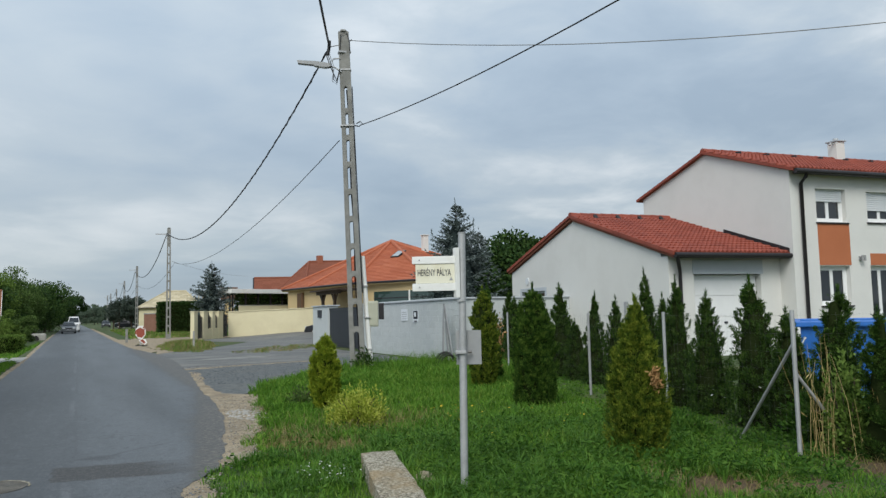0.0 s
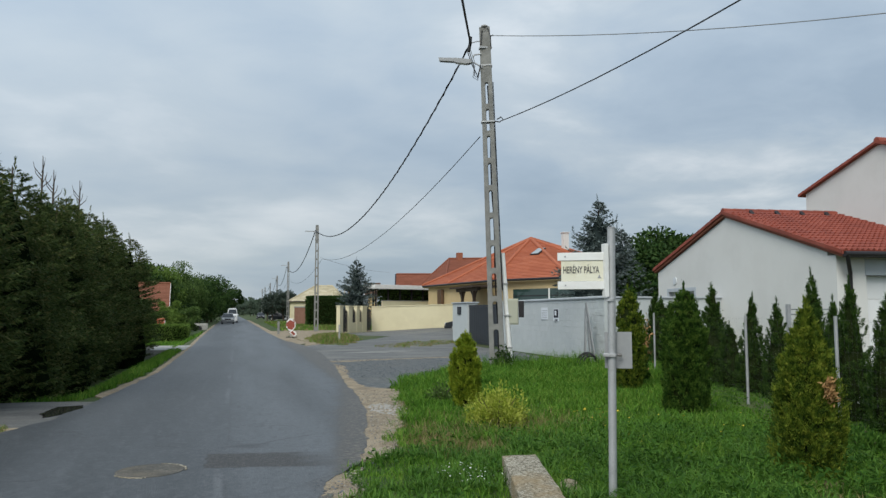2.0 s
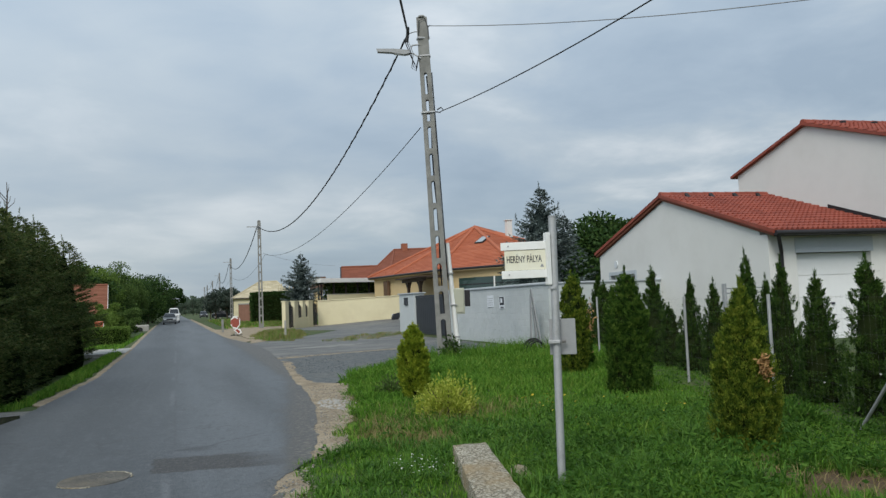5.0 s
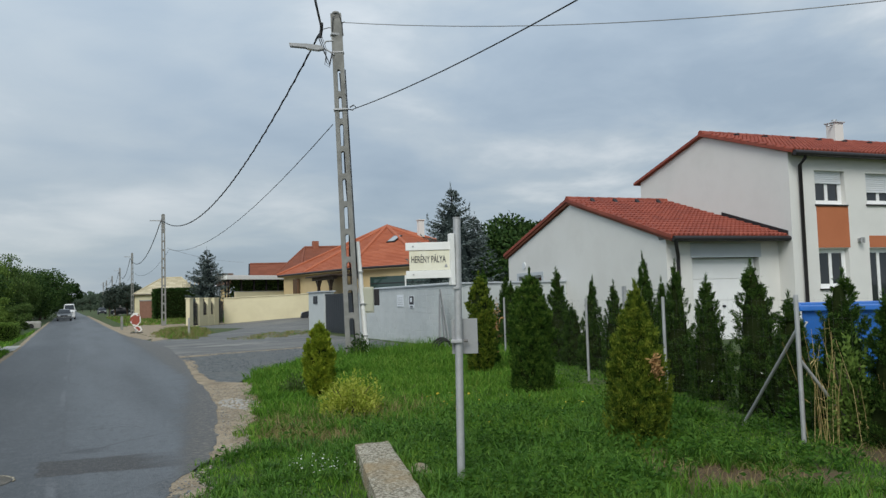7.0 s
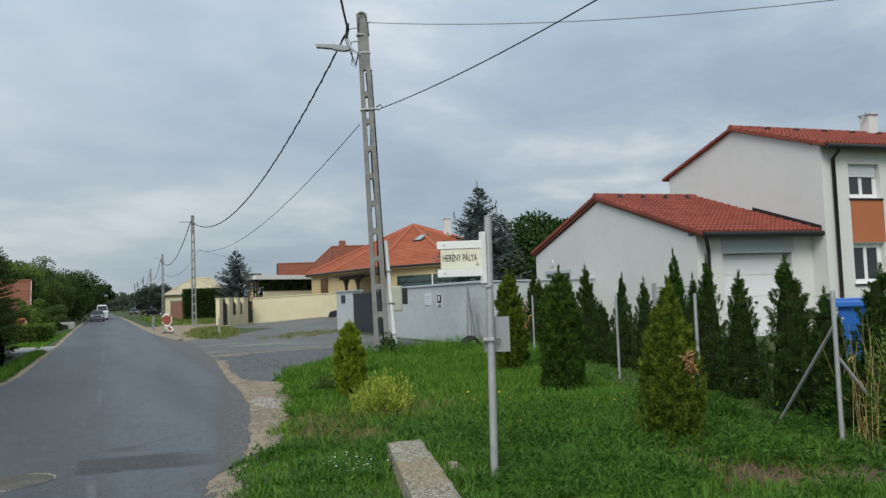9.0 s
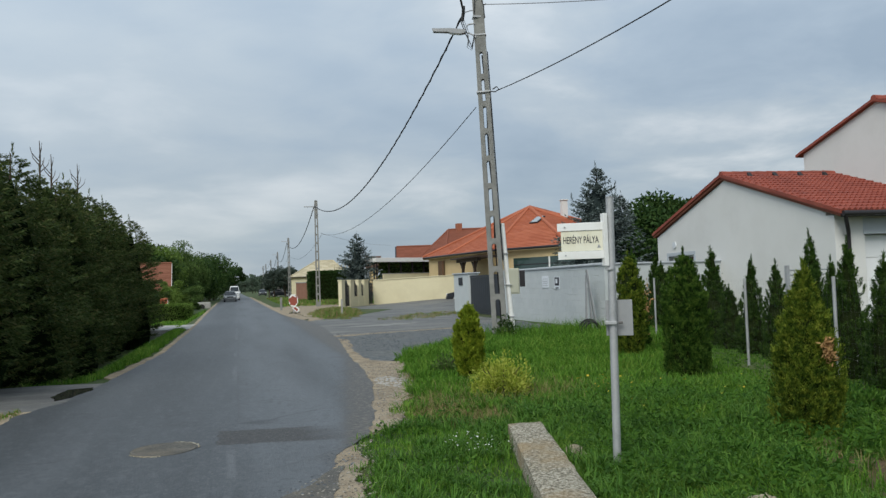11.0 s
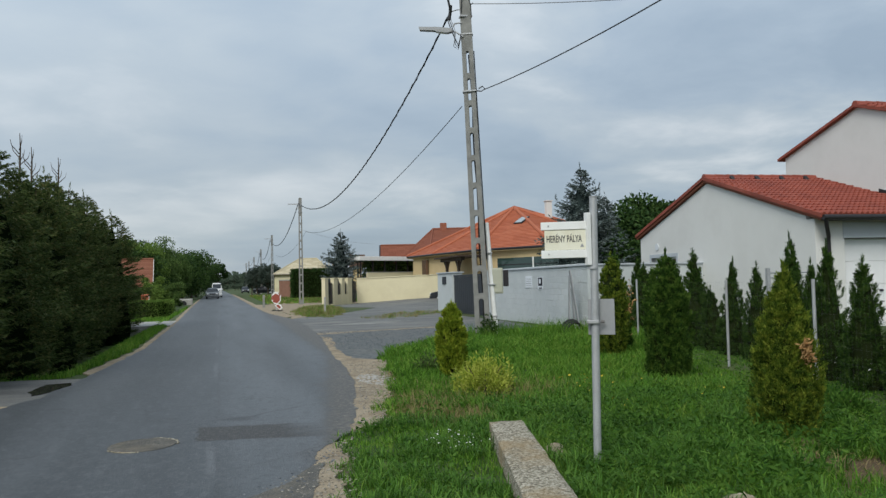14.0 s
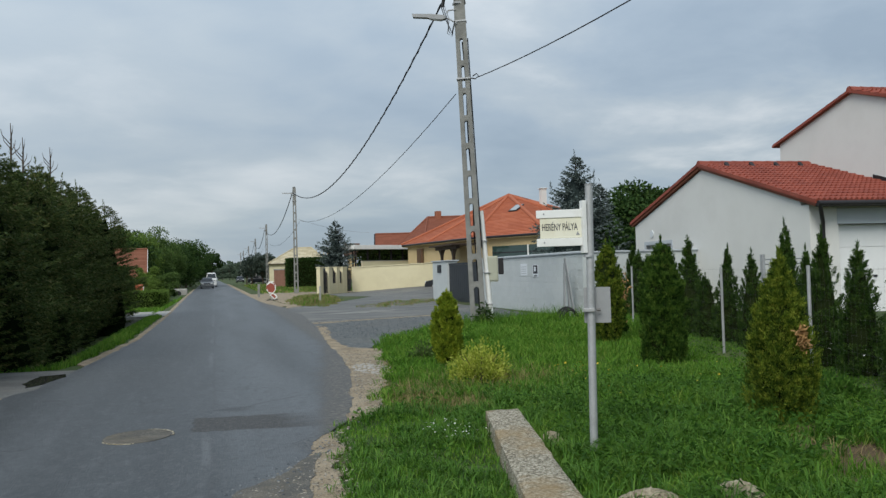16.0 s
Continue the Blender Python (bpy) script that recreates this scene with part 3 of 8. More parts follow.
# ---- builders ----
class Mb:
    """Collects vertices and faces of one mesh."""

    def __init__(self):
        self.v, self.f = [], []

    def add(self, vs, fs, m=None):
        o = len(self.v)
        self.v += [tuple(m @ Vector(p)) if m else tuple(p) for p in vs]
        self.f += [tuple(i + o for i in f) for f in fs]
        return self

    def box(self, x0, y0, z0, x1, y1, z1, m=None, c=0.0):
        if not c:
            vs = [(x, y, z) for z in (z0, z1) for y in (y0, y1) for x in (x0, x1)]
            return self.add(vs, [(0, 2, 3, 1), (4, 5, 7, 6), (0, 1, 5, 4), (2, 6, 7, 3), (0, 4, 6, 2), (1, 3, 7, 5)], m)
        bm = bmesh.new()
        bmesh.ops.create_cube(bm, size=1)
        for v in bm.verts:
            v.co = ((x0 + x1) / 2 + v.co.x * (x1 - x0), (y0 + y1) / 2 + v.co.y * (y1 - y0), (z0 + z1) / 2 + v.co.z * (z1 - z0))
        bmesh.ops.bevel(bm, geom=bm.edges[:], offset=c, segments=2, affect="EDGES", profile=0.6)
        bm.verts.index_update()
        self.add([v.co for v in bm.verts], [[v.index for v in f.verts] for f in bm.faces], m)
        bm.free()
        return self

    def tube(self, pts, r, n=8, r2=None, cap=True):
        pts = [Vector(p) for p in pts]
        r2 = r if r2 is None else r2
        o, rings = len(self.v), []
        for i, p in enumerate(pts):
            d = (pts[min(i + 1, len(pts) - 1)] - pts[max(i - 1, 0)]).normalized()
            a = d.cross(Vector((0, 0, 1)) if abs(d.z) < 0.9 else Vector((1, 0, 0))).normalized()
            b = d.cross(a)
            rr = r + (r2 - r) * i / max(len(pts) - 1, 1)
            for k in range(n):
                t = 2 * math.pi * k / n
                self.v.append(tuple(p + a * math.cos(t) * rr + b * math.sin(t) * rr))
        for i in range(len(pts) - 1):
            for k in range(n):
                q = o + i * n
                self.f.append((q + k, q + (k + 1) % n, q + n + (k + 1) % n, q + n + k))
        if cap:
            for ring, flip in ((o, True), (o + (len(pts) - 1) * n, False)):
                q = len(self.v)
                self.v += self.v[ring:ring + n]
                f = tuple(q + k for k in range(n))
                self.f.append(f[::-1] if flip else f)
        return self

    def prism(self, poly, axis, a, b, m=None):
        """A flat outline of (u, v) pushed from a to b along axis x, y or z."""
        n = len(poly)

        def at(u, v, w):
            return {"x": (w, u, v), "y": (u, w, v), "z": (u, v, w)}[axis]
        vs = [at(u, v, a) for u, v in poly] + [at(u, v, b) for u, v in poly]
        fs = [tuple(range(n)), tuple(range(2 * n - 1, n - 1, -1))]
        fs += [(i, i + n, (i + 1) % n + n, (i + 1) % n) for i in range(n)]
        return self.add(vs, fs, m)


def mesh_of(name, mb, material, smooth=False, weld=False):
    me = bpy.data.meshes.new(name)
    me.from_pydata(mb.v, [], mb.f)
    bm = bmesh.new()
    bm.from_mesh(me)
    if weld:
        bmesh.ops.remove_doubles(bm, verts=bm.verts, dist=0.0005)
    bmesh.ops.recalc_face_normals(bm, faces=bm.faces)
    bm.to_mesh(me)
    bm.free()
    if smooth:
        me.polygons.foreach_set("use_smooth", [True] * len(me.polygons))
    me.materials.append(material)
    return me


def quick_mesh(name, verts, faces_flat, sizes, material, smooth=False):
    """A large mesh from arrays."""
    me = bpy.data.meshes.new(name)
    me.vertices.add(len(verts))
    me.vertices.foreach_set("co", np.asarray(verts, np.float32).ravel())
    me.loops.add(len(faces_flat))
    me.loops.foreach_set("vertex_index", np.asarray(faces_flat, np.int32))
    me.polygons.add(len(sizes))
    me.polygons.foreach_set("loop_start", np.concatenate([[0], np.cumsum(sizes)[:-1]]).astype(np.int32))
    if smooth:
        me.polygons.foreach_set("use_smooth", [True] * len(sizes))
    me.update(calc_edges=True)
    me.materials.append(material)
    return me


def thing(name, x=0, y=0, z=0, rz=0, label="", category="", group="", kind=""):
    ob = new(name)
    ob.empty_display_size = 0.2
    ob.matrix_basis = pose(x, y, z, 0, 0, rz)
    return tagged(ob, label, category, group, kind)


def part(name, mb, material, parent, label="", smooth=False):
    me = mb if isinstance(mb, bpy.types.Mesh) else mesh_of(name, mb, material, smooth)
    ob = new(name, me)
    ob.parent = parent
    return tagged(ob, label)


def solo(name, mb, material, label="", category="", kind="", smooth=False, m=None):
    me = mb if isinstance(mb, bpy.types.Mesh) else mesh_of(name, mb, material, smooth)
    ob = new(name, me)
    if m:
        ob.matrix_basis = m
    return tagged(ob, label, category, "", kind)


def sag(a, b, drop, n=14):
    a, b = Vector(a), Vector(b)
    return [a.lerp(b, i / n) - Vector((0, 0, drop * 4 * (i / n) * (1 - i / n))) for i in range(n + 1)]


def nse(x, y, s=1.0, k=0.0):
    return noise.noise(Vector((x * s, y * s, k)))


def interp(y, table):
    return float(np.interp(y, [r[0] for r in table], [r[1] for r in table]))


# ---- ground, roads ----
LEFT = [(-40, -3.0), (11.4, -3.08), (12.6, -2.72), (16, -2.45), (21.6, -2.14), (34, -2.2), (56, -2.6), (111, -3.4), (420, -8)]
RIGHT = [(-40, 0.0), (4, 0.1), (5.9, 0.35), (6.4, 0.61), (7.34, 0.75), (7.8, 1.0), (8.15, 1.24), (8.94, 1.39), (10.6, 1.69), (12.3, 1.96), (14.9, 2.16), (18.1, 2.31), (22.9, 2.69), (29.8, 3.0), (37, 2.85), (44, 2.3), (60, 1.95), (159, 0.9), (420, -2.6)]


def smooth01(a, b, v):
    t = min(max((v - a) / (b - a), 0), 1)
    return t * t * (3 - 2 * t)


def rise(x, y):
    """The side street climbs a little towards the houses."""
    return 0.32 * smooth01(10, 16.5, x) * smooth01(44, 58, y)


def gz(x, y):
    """Height of the earth."""
    z = -0.03 + 0.012 * nse(x, y, 0.7)
    if x > 3.2:
        z += smooth01(3.2, 6, x) * (1 - smooth01(19, 22, y)) * (0.02 + 0.05 * nse(x, y, 0.35, 3))
    z += 0.22 * smooth01(9.5, 13.5, x) * (1 - smooth01(24, 30, y)) + rise(x, y)
    if x < -2.7 and y > 15.2:
        d = smooth01(-2.75, -3.9, x) * (1 - smooth01(-5.6, -7.5, x))
        z -= 0.62 * d * smooth01(15.2, 16.6, y) * (1 - smooth01(60, 75, y))
    return z


def axis_steps(spans):
    out = []
    for a, b, s in spans:
        out += list(np.arange(a, b, s))
    return out + [spans[-1][1]]


def make_ground():
    xs = axis_steps([(-3000, -300, 450), (-300, -40, 40), (-40, -9, 4), (-9, 14, 0.35), (14, 40, 3), (40, 300, 40), (300, 3000, 450)])
    ys = axis_steps([(-3000, -300, 450), (-300, -30, 45), (-30, 2, 4), (2, 40, 0.45), (40, 80, 2), (80, 300, 20), (300, 3000, 450)])
    v = [(x, y, gz(x, y)) for y in ys for x in xs]
    n = len(xs)
    idx = [(j * n + i, j * n + i + 1, (j + 1) * n + i + 1, (j + 1) * n + i) for j in range(len(ys) - 1) for i in range(n - 1)]
    me = quick_mesh("ground", v, np.array(idx).ravel(), [4] * len(idx), M["turf"], True)
    solo("ground", me, None, "green grassy ground with bare earthy spots", "ground", "structure")


make_ground()


def sheet(name, lo, hi, ys, material, z, label, category="road", jag=0.06, across=6, crown=0.0):
    """A strip between two edges, x = lo(y) to hi(y), with ragged borders and a skirt."""
    mb = Mb()
    rows = []
    for y in ys:
        a = lo(y) + jag * nse(0, y, 1.7, 1) + jag * 0.6 * nse(3, y, 5, 1) + jag * 0.4 * nse(3, y, 13, 1)
        b = hi(y) + jag * nse(9, y, 1.7, 2) + jag * 0.6 * nse(5, y, 5, 2) + jag * 0.4 * nse(5, y, 13, 2)
        row = [(a, y, z - 0.07)]
        for i in range(across + 1):
            t = i / across
            row.append((a + (b - a) * t, y, z + crown * (1 - (2 * t - 1) ** 2)))
        rows.append(row + [(b, y, z - 0.07)])
    n = len(rows[0])
    mb.v = [p for r in rows for p in r]
    mb.f = [(j * n + i, j * n + i + 1, (j + 1) * n + i + 1, (j + 1) * n + i) for j in range(len(rows) - 1) for i in range(n - 1)]
    return solo(name, mb, material, label, category, "structure")


sheet("road", lambda y: interp(y, LEFT), lambda y: interp(y, RIGHT),
      axis_steps([(-40, 3, 3), (3, 26, 0.09), (26, 45, 0.3), (45, 120, 3), (120, 420, 20)]), M["asphalt"], 0.0,
      "worn grey asphalt village road with ragged edges", "road", 0.07, 6, 0.0)


def outline_sheet(name, poly, material, z, label, category, jag=0.12, step=0.3, thick=0.05):
    """A flat sheet with a ragged outline, filled."""
    pts = []
    for (x0, y0), (x1, y1) in zip(poly, poly[1:] + poly[:1]):
        n = max(int(math.hypot(x1 - x0, y1 - y0) / step), 1)
        for i in range(n):
            x, y = x0 + (x1 - x0) * i / n, y0 + (y1 - y0) * i / n
            pts.append((x + jag * nse(x, y, 1.3, 7) + 0.6 * jag * nse(x, y, 4.5, 8) + 0.4 * jag * nse(x, y, 11, 8), y + 2 * jag * nse(x, y, 1.3, 9)))
    bm = bmesh.new()
    top = [bm.verts.new((x, y, z)) for x, y in pts]
    low = [bm.verts.new((x, y, z - thick)) for x, y in pts]
    es = [bm.edges.new((top[i], top[(i + 1) % len(top)])) for i in range(len(top))]
    bmesh.ops.triangle_fill(bm, use_beauty=True, edges=es)
    for i in range(len(top)):
        j = (i + 1) % len(top)
        bm.faces.new((top[i], top[j], low[j], low[i]))
    bmesh.ops.recalc_face_normals(bm, faces=bm.faces)
    up = [f for f in bm.faces if abs(f.normal.z) > 0.9]
    if up and up[0].normal.z < 0:
        bmesh.ops.reverse_faces(bm, faces=bm.faces)
    if max(p[1] for p in poly) > 50 and max(p[0] for p in poly) > 12:
        for k in range(4, 32):
            for co, no in (((k * 2.0, 0, 0), (1, 0, 0)), ((0, 20 + k * 2.0, 0), (0, 1, 0))):
                bmesh.ops.bisect_plane(bm, geom=bm.verts[:] + bm.edges[:] + bm.faces[:], plane_co=co, plane_no=no)
        for v in bm.verts:
            v.co.z += rise(v.co.x, v.co.y)
    me = bpy.data.meshes.new(name)
    bm.to_mesh(me)
    bm.free()
    me.materials.append(material)
    return solo(name, me, None, label, category, "structure")


# Chipping yard, side street, verge strips and sandy shoulder east of the road.
outline_sheet("gravel_yard", [(2.4, 17.2), (2.7, 15.4), (3.3, 16.6), (3.9, 17.6), (5.5, 19.8), (7.2, 21.4), (10.2, 22.0), (10.3, 27.5), (7.2, 26.6), (2.5, 24.4)],
              M["chippings"], -0.006, "dark grey stone chippings on the open yard", "gravel", 0.12)
outline_sheet("side_street", [(2.2, 24.2), (7.2, 26.2), (10.5, 27.0), (10.5, 37.5), (16, 44), (60, 75), (60, 92), (16.8, 66.8), (10.6, 61.4), (7.2, 56.5), (6.4, 55), (9.5, 49), (6.6, 42.5), (4, 38), (2.2, 37.5)],
              M["asphalt_old"], -0.012, "patched old asphalt side street with sandy seams", "road", 0.12, 0.6)
outline_sheet("sand_seam", [(2.2, 24.0), (5, 25.1), (8, 26.0), (8, 26.35), (5, 25.6), (2.2, 24.7)], M["sand"], -0.004, "sandy seam along the side street", "soil", 0.1)
outline_sheet("asphalt_patch", [(3.9, 29.8), (4.6, 29.6), (5.4, 29.5), (6.1, 30.2), (7.4, 31.0), (6.8, 31.4), (5.4, 30.7), (4.4, 30.5)], M["pole_concrete"], -0.008, "pale worn patch on the side street", "road patch", 0.22, 0.2, 0.02)
outline_sheet("shoulder", [(0.79, 5.2), (0.87, 6.5), (1.08, 7.19), (1.02, 7.75), (1.12, 8.15), (1.4, 8.4), (1.68, 8.55), (1.96, 9.87), (2.5, 11.9), (2.9, 14.3), (3.2, 15.6), (2.6, 16.2), (2.55, 19), (2.95, 23), (2.6, 23.5), (1.8, 16), (1.3, 11), (0.9, 8.2), (0.5, 6.5), (0.1, 5.2), (0.0, 4.0), (0.6, 4.0)],
              M["sand"], -0.004, "pale sandy road shoulder with loose stones", "soil", 0.12, 0.07)
outline_sheet("verge_sand", [(-2.5, 15.6), (-2.1, 20), (-2.1, 34), (-2.5, 56), (-3.2, 105), (-3.52, 105), (-2.82, 56), (-2.36, 34), (-2.32, 21), (-2.7, 16)],
              M["sand"], -0.006, "narrow sandy strip beside the road", "soil", 0.06, 0.5)
outline_sheet("verge_sand", [(2.7, 38), (3.3, 40), (2.9, 52), (4.4, 57), (3.6, 64), (2.4, 66), (1.4, 160), (0.7, 160), (1.8, 60), (2.2, 46)],
              M["sand"], -0.006, "sandy gravel strip beside the road", "soil", 0.12, 0.8)
outline_sheet("verge_sand", [(2.9, 36.5), (3.3, 41.5), (3.1, 50), (3.5, 70), (4.9, 72), (6.6, 67), (9.0, 70), (11.0, 66), (10.4, 62.2), (7.2, 57.6), (6.4, 55.6), (5.8, 56), (4.6, 52), (4.3, 44), (3.8, 38)],
              M["sand"], -0.003, "trodden sandy gravel round the poles at the corner", "soil", 0.14, 0.5)
outline_sheet("verge_sand", [(-2.9, 3), (-2.95, 11.9), (-3.2, 11.9), (-3.28, 10.2), (-3.25, 3)], M["sand"], -0.006, "thin sandy strip beside the road", "soil", 0.05, 0.2)
outline_sheet("driveway", [(-2.3, 11.2), (-2.4, 14.9), (-3.6, 15.1), (-8, 15.3), (-14, 15.4), (-14, 10.6), (-6, 10.7), (-3.65, 11.2), (-3.15, 11.95)],
              M["asphalt_old"], -0.008, "damp old asphalt driveway joining the road", "driveway", 0.06)
outline_sheet("puddle", [(-2.90, 12.8), (-3.06, 13.3), (-2.98, 14.2), (-2.62, 14.35), (-2.54, 13.9), (-2.74, 13.1)], M["water"], 0.004, "shallow dark puddle on the asphalt", "puddle", 0.05, 0.08, 0.02)

outline_sheet("asphalt_patch", [(0.05, 5.9), (0.40, 6.3), (0.66, 6.75), (0.80, 6.9), (0.66, 6.4), (0.56, 5.7), (0.52, 5.2), (0.42, 4.0), (0.05, 4.0), (0.0, 5.0)], M["gravel_mix"], 0.002, "crumbled gravelly asphalt at the road edge", "road patch", 0.05, 0.08, 0.02)

# Concrete bridge over the ditch with its pipe.
bridge = thing("culvert_bridge", -5.6, 36.3, -0.03, 0, "pale concrete slab bridge with a pipe over the ditch", "bridge")
part("deck", Mb().box(-4.4, -2.2, -0.10, 3.25, 2.2, 0.035, c=0.02), M["concrete"], bridge)
part("head_wall", Mb().box(-1.6, -2.35, -0.7, 2.3, -2.18, -0.08, c=0.015), M["concrete"], bridge)
# capped tube: black colour paints the dark inside of the pipe
part("pipe", Mb().tube([(1.0, -2.45, -0.42), (1.0, 2.2, -0.42)], 0.28, 16), M["rubber"], bridge, "closed black tube, its end painted dark as the hollow inside", True)

# Manhole set in the road.
manhole = thing("manhole", -0.88, 8.3, 0.003, 8, "round manhole cover in a pale concrete ring", "manhole")
ring = Mb()
for k in range(28):
    a0, a1 = 2 * math.pi * k / 28, 2 * math.pi * (k + 1) / 28
    ring.add([(math.cos(a) * r, math.sin(a) * r, z) for a in (a0, a1) for r, z in ((0.30, 0.003), (0.325, 0.003), (0.33, -0.03), (0.30, -0.03))],
             [(0, 1, 5, 4), (1, 2, 6, 5), (0, 4, 7, 3), (3, 7, 6, 2)])
part("ring", mesh_of("ring", ring, M["gravel_mix"], False, True), None, manhole, "dull worn ring")
for lo_a, hi_a in ((-20, 70), (200, 262)):
    rim = Mb()
    for k in range(12):
        a0, a1 = (radians(lo_a + (hi_a - lo_a) * q / 12) for q in (k, k + 1))
        rim.add([(math.cos(a) * r, math.sin(a) * r, z) for a in (a0, a1) for r, z in ((0.335, 0.004), (0.352 + 0.006 * math.sin(k * 2.1), 0.004), (0.352, -0.03), (0.335, -0.03))],
                [(0, 1, 5, 4), (1, 2, 6, 5), (0, 4, 7, 3), (3, 7, 6, 2)])
    part("rim", mesh_of("rim", rim, M["slab"], False, True), None, manhole, "chipped pale concrete rim")
cov = Mb().tube([(0, 0, -0.03), (0, 0, 0.0)], 0.298, 28)
cover = part("cover", cov, M["gravel_mix"], manhole, "dull brownish cast cover")
for i in range(-3, 4):
    w = math.sqrt(0.078 - (i * 0.075) ** 2)
    part("rib", Mb().box(-w, i * 0.075 - 0.012, -0.002, w, i * 0.075 + 0.012, 0.002), M["gravel_mix"], cover)

# Weathered concrete block in the grass.
kerb = Mb()
a, b, cc, d = (2.545, 7.42), (2.90, 7.40), (1.76, 3.0), (1.41, 3.1)
sl = bmesh.new()
rows = []
for i in range(25):
    t = i / 24
    l, r = Vector(a).lerp(Vector(d), t), Vector(b).lerp(Vector(cc), t)
    row = [(l.x, l.y, -0.08)]
    for k in range(9):
        s = k / 8
        p = l.lerp(r, s)
        e = min(s, 1 - s, t * 8, 0.14) / 0.14
        row.append((p.x + 0.012 * nse(p.x, p.y, 6), p.y + 0.012 * nse(p.x, p.y, 6, 4), 0.135 + 0.015 * min(e, 1) + 0.008 * nse(p.x, p.y, 9, 2)))
    rows.append(row + [(r.x, r.y, -0.08)])
n = len(rows[0])
kerb.v = [p for r in rows for p in r]
kerb.f = [(j * n + i, j * n + i + 1, (j + 1) * n + i + 1, (j + 1) * n + i) for j in range(24) for i in range(n - 1)]
kerb.f += [tuple(range(n)), tuple(24 * n + i for i in range(n))]
solo("concrete_block", kerb, M["slab"], "long weathered concrete block lying in the grass", "concrete block")


# ---- white house and garage ----
BR = -5.0                          # turn of the buildings
HOUSE = pose(17.7 + 0.016, 14.3 + 0.18, 0.15, 0, 0, BR)


def tile_mesh(name, w, l):
    """One interlocking clay tile: two raised rolls with shallow pans, a thick lower edge."""
    mb = Mb()
    one = [(0, 0.004), (0.07, 0.040), (0.16, 0.058), (0.26, 0.040), (0.34, 0.004)]
    prof = one + [(u + 0.5, h) for u, h in one] + [(1.0, 0.004)]
    n = len(prof)
    for v, lift in ((0.0, 0.040), (1.0, 0.0)):
        mb.v += [(u * w, v * l, h + lift) for u, h in prof]
    mb.v += [(u * w, 0.0, 0.0) for u, h in prof]
    mb.f = [(i, i + 1, n + i + 1, n + i) for i in range(n - 1)] + [(2 * n + i, 2 * n + i + 1, i + 1, i) for i in range(n - 1)]
    return mesh_of(name, mb, M["tile_red"])


def lay_tiles(parent, origin, along, up, length, depth, limit, keep=None, w=0.30, l=0.34):
    """Courses of tiles on a slope as parts; past the limit they join one mesh."""
    along, up = Vector(along).normalized(), Vector(up).normalized()
    nrm = along.cross(up)
    me = tile_mesh("roof_tile", w, l * 1.08)
    nx, ny, made, rest = int(length / w), int(depth / l), 0, Mb()
    base = Matrix.Identity(4)
    base.col[0], base.col[1], base.col[2] = (*along, 0), (*up, 0), (*nrm, 0)
    tv, tf = [tuple(v.co) for v in me.vertices], [tuple(p.vertices) for p in me.polygons]
    for j in range(ny):
        for i in range(nx):
            p = Vector(origin) + along * (i * w) + up * (j * l)
            if keep and not keep(i * w, j * l):
                continue
            mm = Matrix.Translation(p) @ base @ pose(0, 0, 0.003 * random.random(), random.uniform(-0.3, 0.3), random.uniform(-0.3, 0.3), random.uniform(-0.2, 0.2))
            if made < limit:
                ob = new("roof_tile", me)
                ob.parent = parent
                ob.matrix_basis = mm
                made += 1
            else:
                rest.add(tv, tf, mm)
    if rest.v:
        tagged(part("tile_field", rest, M["tile_red_far"], parent), "", "", "", "stuff")


def ridge_caps(parent, a, b, material, r=0.11, step=0.36):
    a, b = Vector(a), Vector(b)
    n = max(int((b - a).length / step), 1)
    d = (b - a) / n
    for i in range(n):
        p = a + d * i
        mb = Mb().tube([p - d * 0.04, p + d * 1.0], r * 1.06, 10, r * 0.94)
        part("ridge_tile", mb, material, parent)


def cut_wall(mb, length, height, thick, holes):
    """A wall in local x, z with its outer face at y = 0 and holes (x0, z0, x1, z1) right through."""
    xs = sorted({0, length, *[h[0] for h in holes], *[h[2] for h in holes]})
    zs = sorted({0, height, *[h[1] for h in holes], *[h[3] for h in holes]})
    for i in range(len(xs) - 1):
        for j in range(len(zs) - 1):
            cx, cz = (xs[i] + xs[i + 1]) / 2, (zs[j] + zs[j + 1]) / 2
            if not any(h[0] < cx < h[2] and h[1] < cz < h[3] for h in holes):
                mb.box(xs[i], 0, zs[j], xs[i + 1], thick, zs[j + 1])
    return mb


